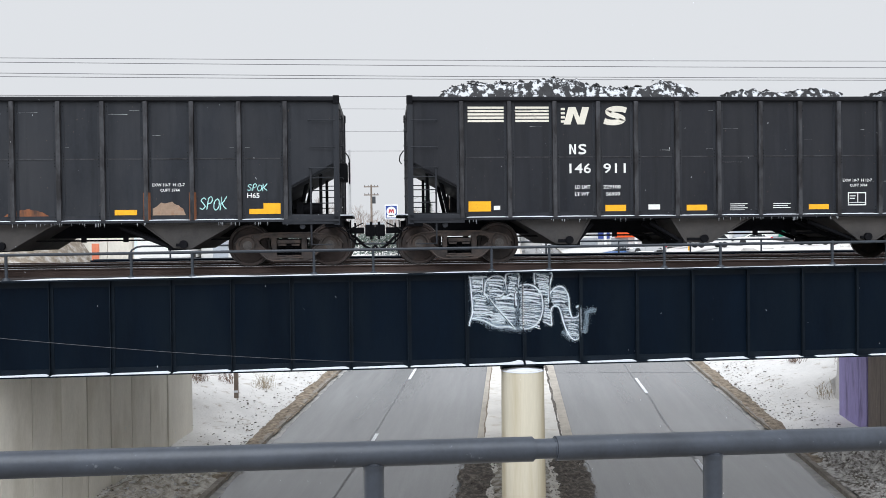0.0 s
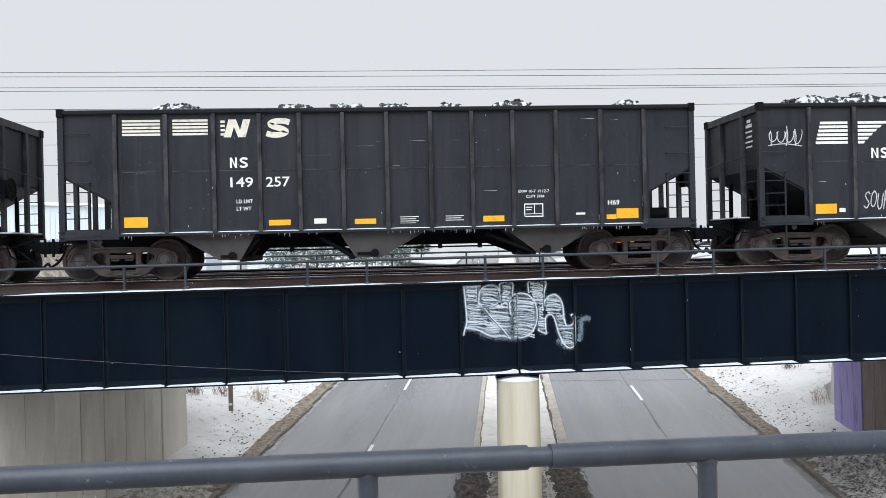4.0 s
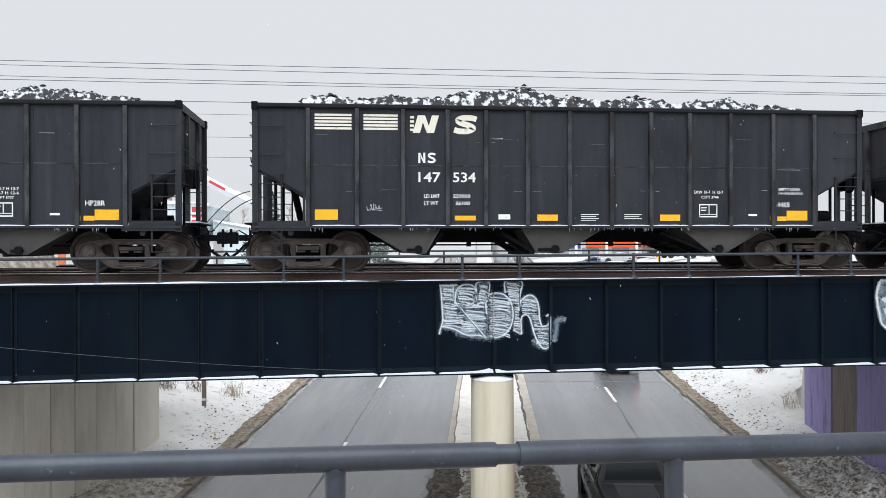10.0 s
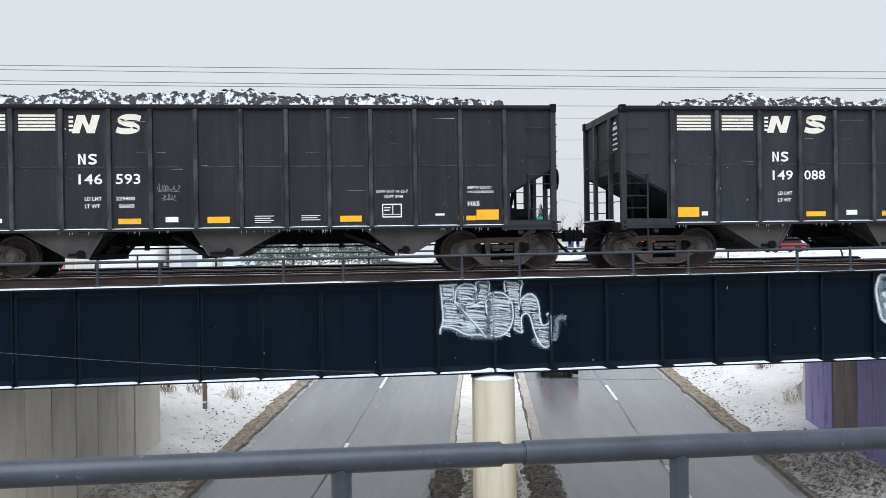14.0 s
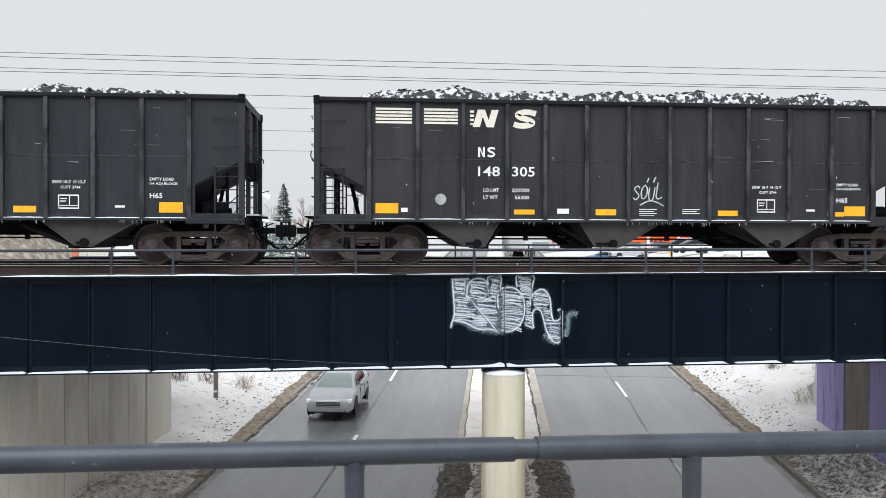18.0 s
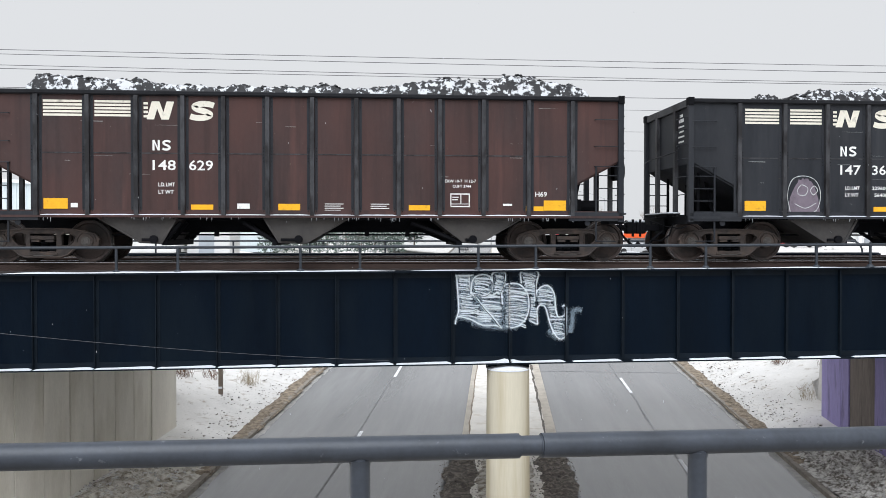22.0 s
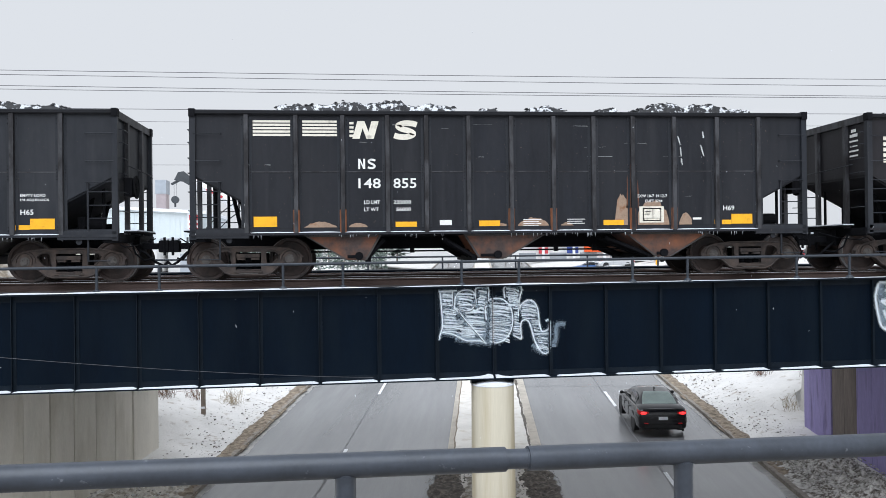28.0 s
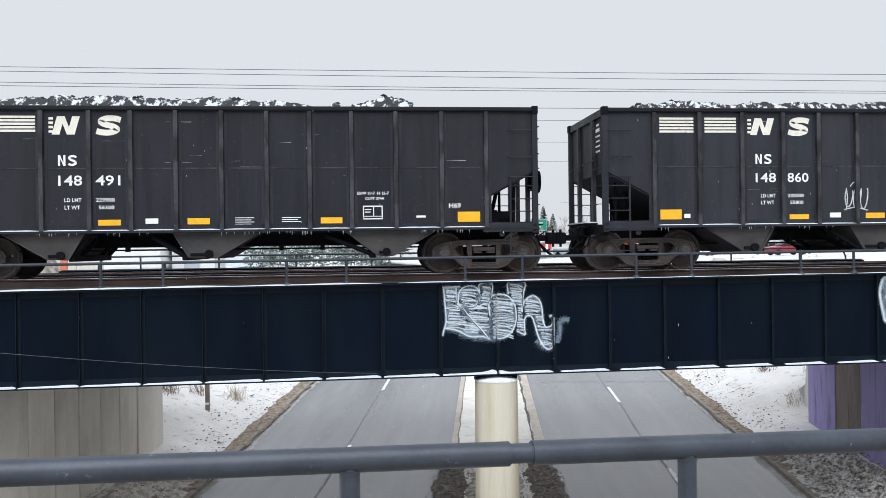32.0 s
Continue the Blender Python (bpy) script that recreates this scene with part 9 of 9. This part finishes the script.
def left_side():
    # a bank of dry grass with a retaining wall behind the railway
    bm = bmesh.new()
    rows = []
    for i in range(61):
        x = -60 + 46.5 * i / 60
        row = []
        for j in range(15):
            y = 33.5 + 8 * j / 14
            n = noise.noise(Vector((x * 0.5, y * 0.5, 0))) * 0.25 + noise.noise(Vector((x * 2, y * 2, 5))) * 0.12
            z = 5.9 + 2.1 * smooth(33.5, 39, y) * smooth(-13.4, -15.0, x) + n * smooth(33.5, 34.5, y)
            row.append(bm.verts.new((x, y, z)))
        rows.append(row)
    for a, b in zip(rows, rows[1:]):
        for k in range(14):
            bm.faces.new((a[k], b[k], b[k + 1], a[k + 1]))
    o = part("grass_bank", bm, M["dry"], None, smooth=True)
    tagged(o, "bank of dry winter grass dusted with snow", "grass bank", kind="structure")
    rng = random.Random(12)
    bm = bmesh.new()
    for _ in range(900):
        x, y = rng.uniform(-30, -14.5), rng.uniform(34, 40)
        z = 5.9 + 2.1 * smooth(33.5, 39, y) * smooth(-13.4, -15.0, x)
        p = Vector((x, y, z))
        h = rng.uniform(0.15, 0.4)
        tube(bm, (p, p + Vector((rng.uniform(-0.1, 0.1), 0, h * 0.6)), p + Vector((rng.uniform(-0.25, 0.25), -0.05, h))), 0.008, 3)
    o = part("dry_grass", bm, M["stem_pale"], None)
    tagged(o, "dry grass stems on the bank", "grass", kind="stuff")
    w = thing("retaining_wall", pose(0, 0, 0), "stained pale concrete retaining wall of panels", "wall")
    for k in range(4):
        bm = bmesh.new()
        x = -17.6 + k * 1.22
        box(bm, x, x + 1.2, 44, 44.4, 5.6, 7.9 if k < 3 else 7.6, 0.02)
        part("wall_panel", bm, M["concrete"], w)
    p = thing("marker_post", pose(-10.9, 33.0, 5.85), "faded orange marker post beside the track", "marker post")
    bm = bmesh.new()
    box(bm, -0.13, 0.13, -0.05, 0.05, 0.0, 1.3, 0.02)
    part("post", bm, M["post_orange"], p)
    # parked white van and a grey one behind the far railing
    t = thing("box_trailer", pose(-12.8, 50, 6.0), "white box trailer parked beyond the railway", "trailer")
    bm = bmesh.new()
    box(bm, -1.4, 1.6, 0, 6, 0.25, 1.75, 0.12)
    part("trailer_box", bm, M["car_white"], t)
    for y in (1.0, 4.5):
        bm = bmesh.new()
        rod(bm, (-1.42, y, 0.3), (1.62, y, 0.3), 0.3, 14)
        part("wheel", bm, M["rubber"], t)
    g = thing("storage_shed", pose(-9.8, 52, 6.0), "pale grey storage shed beyond the railway", "shed")
    bm = bmesh.new()
    box(bm, -1.2, 1.3, 0, 4, -0.1, 1.7)
    part("wall", bm, M["facade"], g)
    bm = bmesh.new()
    box(bm, -1.35, 1.45, -0.2, 4.2, 1.7, 1.85)
    part("roof", bm, M["roof_snow"], g)
    bm = bmesh.new()
    box(bm, -0.5, 0.4, -0.05, 0.0, 0.0, 1.3)
    part("door", bm, M["tower"], g)


left_side()


def parked():
    rng = random.Random(9)
    spots = [("sedan", "car_white", 4.0, 80, 90), ("suv", "car_grey", 8.2, 84, 90), ("sedan", "car_grey", 15.0, 88, 80), ("minivan", "car_white", 19.5, 90, 95), ("suv", "car_grey", 24.0, 96, 90), ("sedan", "car_silver", 33.0, 99, 92),
             ("sedan", "car_white", 44.0, 95, 90), ("suv", "car_grey", 50.5, 98, 88)]
    for shape, paint, x, y, rz in spots:
        v = build_vehicle(shape, paint, {"car_white": "white", "car_black": "black", "car_grey": "grey", "car_silver": "silver", "car_red": "red"}[paint] + " parked car beyond the railway", snow=True)
        v["group"] = "parked cars"
        v.matrix_basis = pose(x, y, ground_z(x, y) - 0.0, 0, 0, rz)


parked()


def far_car(x, y, rz, paint, tall, label):
    """A car seen small and far off, in its main parts."""
    v = thing("parked_car", pose(x, y, ground_z(x, y), 0, 0, rz), label, "car", "parked cars")
    bm = bmesh.new()
    loft(bm, ((0, 0.75, 0.35, 0.85), (0.15, 0.85, 0.28, 0.98), (2.0, 0.9, 0.26, 1.0), (3.4, 0.88, 0.26, 0.95), (4.2, 0.82, 0.28, 0.82), (4.4, 0.68, 0.34, 0.7)))
    part("body", bm, M[paint], v, smooth=True)
    bm = bmesh.new()
    loft(bm, ((0.35, 0.72, 0.95, 1.02), (0.8, 0.74, 0.95, tall - 0.04), (2.2, 0.74, 0.95, tall), (3.1, 0.72, 0.93, 1.02)))
    part("window_band", bm, M["glass_dark"], v, "dark windows", smooth=True)
    bm = bmesh.new()
    loft(bm, ((0.75, 0.60, tall - 0.06, tall), (1.4, 0.64, tall - 0.04, tall + 0.03), (2.3, 0.60, tall - 0.05, tall + 0.01)))
    part("roof", bm, M["roof_snow"], v, "snow on the roof", smooth=True)
    for wy in (0.85, 3.45):
        for sx in (-1, 1):
            bm = bmesh.new()
            rod(bm, (sx * 0.72, wy, 0.32), (sx * 0.9, wy, 0.32), 0.32, 14)
            part("wheel", bm, M["rubber"], v)


def car_park():
    rows = ((1.5, 92, 78, "car_red", 1.42), (11.0, 96, 82, "car_black", 1.6), (13.0, 78, 95, "car_white", 1.62), (21.0, 78, 70, "car_black", 1.42), (27.5, 84, 90, "car_grey", 1.66), (30.5, 101, 88, "car_blue", 1.45),
            (37.0, 90, 95, "car_white", 1.45), (40.5, 103, 86, "car_black", 1.62), (47.0, 86, 92, "car_red", 1.6), (17.0, 102, 20, "car_silver", 1.6), (54.0, 92, 90, "car_black", 1.45))
    names = {"car_red": "red", "car_black": "black", "car_white": "white", "car_grey": "grey", "car_blue": "blue", "car_silver": "silver"}
    for x, y, rz, paint, tall in rows:
        far_car(x, y, rz, paint, tall, names[paint] + " car with a snowy roof parked beyond the railway")
    rng = random.Random(19)
    # lamp posts of the car park
    for x, y in ((6.0, 88), (18.5, 94), (26.0, 92), (34.5, 95), (45.5, 100)):
        p = thing("bollard", pose(x, y, ground_z(x, y)), "yellow steel bollard in the snowy car park", "bollard", "bollards")
        bm = bmesh.new()
        rod(bm, (0, 0, -0.1), (0, 0, 1.1), 0.12, 10)
        part("post", bm, M["yellow"], p, smooth=True)
    for x, y, w in ((9.0, 72, 4.5), (23.0, 70, 6.0), (35.0, 76, 5.0), (43.0, 74, 4.0)):
        bm = bmesh.new()
        bmesh.ops.create_icosphere(bm, subdivisions=3, radius=1.0, matrix=Matrix.Diagonal((w / 2, 1.6, 0.8, 1)))
        for q in bm.verts:
            q.co += q.co.normalized() * 0.5 * noise.noise(q.co * 1.7 + Vector((x, 0, 0)))
        o = part("snow_bank", bm, M["snow_ground"], None, smooth=True)
        o.matrix_basis = pose(x, y, ground_z(x, y) - 0.15)
        tagged(o, "ploughed bank of dirty snow", "snow bank", kind="structure")


car_park()


# trees
def bare_tree(x, y, base, high, seed, mat="twig"):
    rng = random.Random(seed)
    t = thing("bare_tree", pose(x, y, base), "leafless winter tree with frosted grey twigs", "tree", "bare trees")
    bm = bmesh.new()
    tips = []
    def limb(p, d, l, r, depth, target):
        q = p + d * l
        rod(target, p, q, r, 5 if depth > 1 else 4, r * 0.65)
        if depth == 0:
            return
        n = 3 if depth > 1 else 4
        for k in range(n):
            e = (d + Vector((rng.uniform(-0.75, 0.75), rng.uniform(-0.75, 0.75), rng.uniform(-0.1, 0.55)))).normalized()
            at = p.lerp(q, rng.uniform(0.55, 1.0))
            tips.append((at, e, l * rng.uniform(0.55, 0.8), r * 0.55, depth - 1))
    limb(Vector((0, 0, -0.2)), Vector((rng.uniform(-0.05, 0.05), 0, 1)).normalized(), high * 0.34, high * 0.017, 4, bm)
    part("trunk", bm, M["bark"], t)
    bm = bmesh.new()
    while tips:
        a, e, l, r, dp = tips.pop()
        limb(a, e, l, max(r, 0.014), dp, bm)
    part("crown", bm, M[mat], t, "bare frosted branches")
    return t


def conifer(x, y, base, high, seed):
    rng = random.Random(seed)
    t = thing("conifer", pose(x, y, base), "dark green conifer dusted with snow", "tree", "conifers")
    bm = bmesh.new()
    rod(bm, (0, 0, -0.2), (0, 0, high), high * 0.018, 6, 0.02)
    part("trunk", bm, M["bark"], t)
    bm = bmesh.new()
    for _ in range(int(high * 95)):
        u = rng.random() ** 0.8
        z = high * (0.08 + 0.9 * u)
        r = high * 0.27 * (1 - u) ** 0.8 * rng.uniform(0.45, 1.1) + 0.1
        a = rng.uniform(0, 6.283)
        d = Vector((math.cos(a), math.sin(a), 0))
        s = Vector((-math.sin(a), math.cos(a), 0))
        p0, p1 = Vector((0, 0, z)) + d * r * 0.25, Vector((0, 0, z + rng.uniform(-0.25, 0.15) * r)) + d * r
        w = 0.12 + 0.14 * r
        m = (p0 + p1) / 2 + Vector((0, 0, 0.05 * r))
        bm.faces.new([bm.verts.new(q) for q in (p0, m - s * w, p1)])
        bm.faces.new([bm.verts.new(q) for q in (p0, m + s * w + Vector((0, 0, -0.08)), p1)])
    part("crown", bm, M["needle"], t)


for i, (x, y, h) in enumerate(((-3.5, 118, 8.5), (-6.5, 125, 9), (4.2, 125, 8), (6.3, 130, 8.5), (-9.5, 120, 9.5), (10.5, 150, 8.5), (20.5, 150, 8), (22.5, 155, 7.5), (-0.6, 140, 7.5), (2.2, 145, 7), (36, 150, 8), (-13.5, 128, 9), (12.8, 150, 8.2), (41, 150, 9), (-18, 130, 9), (48, 145, 8), (27.0, 165, 9.5), (30.0, 168, 10), (33.5, 170, 9), (24.5, 172, 9.5), (14.5, 165, 9), (18.5, 168, 9.5), (7.5, 160, 9), (38.0, 165, 9.5), (0.8, 158, 8.5), (-4.5, 150, 9), (44.5, 168, 9))):
    bare_tree(x, y, PLAIN - 0.1, h, 100 + i)
for i, (x, y, h) in enumerate(((15.6, 140, 9.2), (17.3, 142, 7.0), (5.6, 113, 7.4), (33.0, 150, 8.8), (35.2, 152, 7.5), (30.8, 155, 6.6), (-24, 110, 8), (26, 160, 7))):
    conifer(x, y, PLAIN - 0.1, h, 200 + i)
conifer(-10.7, 110, PLAIN - 0.1, 8.6, 230)
for i, (x, y, h) in enumerate(((-6.9, 84, 4.6), (-6.0, 85, 5.2), (-5.1, 84.5, 4.4), (-4.4, 86, 4.9), (-3.4, 86, 4.2), (0.4, 118, 6.5), (1.8, 120, 7), (-1.4, 116, 6.8), (25.0, 120, 6.5), (29.5, 122, 7))):
    bare_tree(x, y, PLAIN - 0.1, h, 300 + i, "shrub" if y < 90 else "twig")


def hedge():
    rng = random.Random(15)
    h = thing("hedge", pose(0, 0, 0), "low snow-dusted evergreen shrubs beyond the railway", "hedge")
    for x0, x1, y in ((-8.2, -2.0, 62), (-2.0, 2.5, 66)):
        bm = bmesh.new()
        for _ in range(1500):
            p = Vector((rng.uniform(x0, x1), rng.uniform(y, y + 2.5), 5.9 + 1.7 * rng.random() ** 0.7))
            d = Vector((rng.uniform(-1, 1), rng.uniform(-1, 1), rng.uniform(-0.3, 1))).normalized() * rng.uniform(0.15, 0.35)
            s = d.cross(Vector((rng.uniform(-1, 1), rng.uniform(-1, 1), rng.uniform(-1, 1)))).normalized() * 0.08
            bm.faces.new([bm.verts.new(q) for q in (p - s, p + d, p + s)])
        part("foliage", bm, M["needle"], h)


hedge()


def far_woods():
    rng = random.Random(21)
    bm = bmesh.new()
    for _ in range(2600):
        x = rng.uniform(-190, 260)
        y = rng.uniform(230, 300)
        h = rng.uniform(5, 9.5) * (0.75 + 0.35 * noise.noise(Vector((x * 0.03, 0, 0))))
        for k in range(5):
            a = x + rng.uniform(-1.6, 1.6)
            b = a + rng.uniform(-1.2, 1.2)
            w = rng.uniform(0.06, 0.22)
            z = rng.uniform(0, h * 0.5)
            bm.faces.new([bm.verts.new(q) for q in ((a - w, y, 5.7 + z * (k > 0)), (a + w, y, 5.7 + z * (k > 0)), (b, y + rng.uniform(-0.5, 0.5), 5.8 + h * rng.uniform(0.6, 1.0)))])
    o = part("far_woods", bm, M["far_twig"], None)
    tagged(o, "line of far leafless woods, haze put into their pale colour", "woods", kind="stuff")


far_woods()

# ---- light snow in the air ----
def flurry():
    """Sparse flakes, one rigid drift that sinks past the bridge."""
    rng = random.Random(31)
    bm = bmesh.new()
    for _ in range(1500):
        p = Vector((rng.uniform(-14, 18), rng.uniform(8, 17.2), rng.uniform(0.5, 48)))
        r, l = rng.uniform(0.002, 0.0042), rng.uniform(0.004, 0.022)
        d = Vector((rng.uniform(-0.35, 0.6), 0, -1)).normalized()
        e = Vector((-d.z, 0, d.x))
        vs = [bm.verts.new(q) for q in (p - d * l, p + e * r, p + d * l, p - e * r, p + Vector((0, r, 0)), p - Vector((0, r, 0)))]
        for a, b in ((0, 1), (1, 2), (2, 3), (3, 0)):
            bm.faces.new((vs[a], vs[b], vs[4]))
            bm.faces.new((vs[b], vs[a], vs[5]))
    o = part("snow_flurry", bm, M["snow"], None)
    return tagged(o, "sparse light snowflakes drifting down", "snowflakes", kind="stuff")


snowfall = flurry()

# ---- what moves ----
def motions():
    walk(snowfall, [(0.0, pose(0, 0, 0)), (32.0, pose(2.0, 0, -38.0))])
    for k, (c, load) in enumerate(zip(train_cars, train_loads)):
        rows = [(t, pose(train_at(k, t), TRACK, RAIL)) for t in range(0, 33, 4)]
        walk(c, rows)
        walk(load, rows)
        # the wheels roll while the car is near the bridge
        inn = [t / 15 for t in range(0, 481) if -27 < train_at(k, t / 15) + 7 < 32]
        for ws in [o for o in c.children if o.name.split(".")[0] == "wheelset"]:
            x = ws.matrix_basis.translation.x
            spin = [(t, pose(x, 0, 0.457, 0, math.degrees((train_at(k, t) - train_at(k, inn[0])) / 0.457), 0)) for t in inn]
            if inn[0] > 0:
                spin.insert(0, (0, spin[0][1]))
            if inn[-1] < 32:
                spin.append((32, spin[-1][1]))
            walk(ws, spin)
    for v, s0, t0, speed, lat in traffic:
        stops = sorted({0.0, 32.0, *[t0 + (s - s0) / speed for s in (-190, -60, -13, -11, 20, 60, 120, 185, 188) if 0 < t0 + (s - s0) / speed < 32]})
        rows = []
        for t in stops:
            s = s0 + speed * (t - t0)
            p = spot(s, lat)
            q = spot(s + 0.5, lat) - spot(s - 0.5, lat)
            rows.append((t, pose(p.x, p.y, p.z + 0.005, math.degrees(math.asin(q.z / q.length)) * (1 if speed > 0 else -1), 0, -8.4 if speed > 0 else 171.6)))
        walk(v, rows)
        inn = [t / 30 for t in range(0, 961) if 5 < s0 + speed * (t / 30 - t0) < 48]
        for w in [o for o in v.children if o.name.split(".")[0] == "wheel"]:
            p = w.matrix_basis.translation.copy()
            spin = [(t, pose(p.x, p.y, p.z, -math.degrees(abs(speed) * (t - inn[0]) / p.z), 0, 0)) for t in inn]
            if inn[0] > 0:
                spin.insert(0, (0, spin[0][1]))
            if inn[-1] < 32:
                spin.append((32, spin[-1][1]))
            walk(w, spin)


motions()
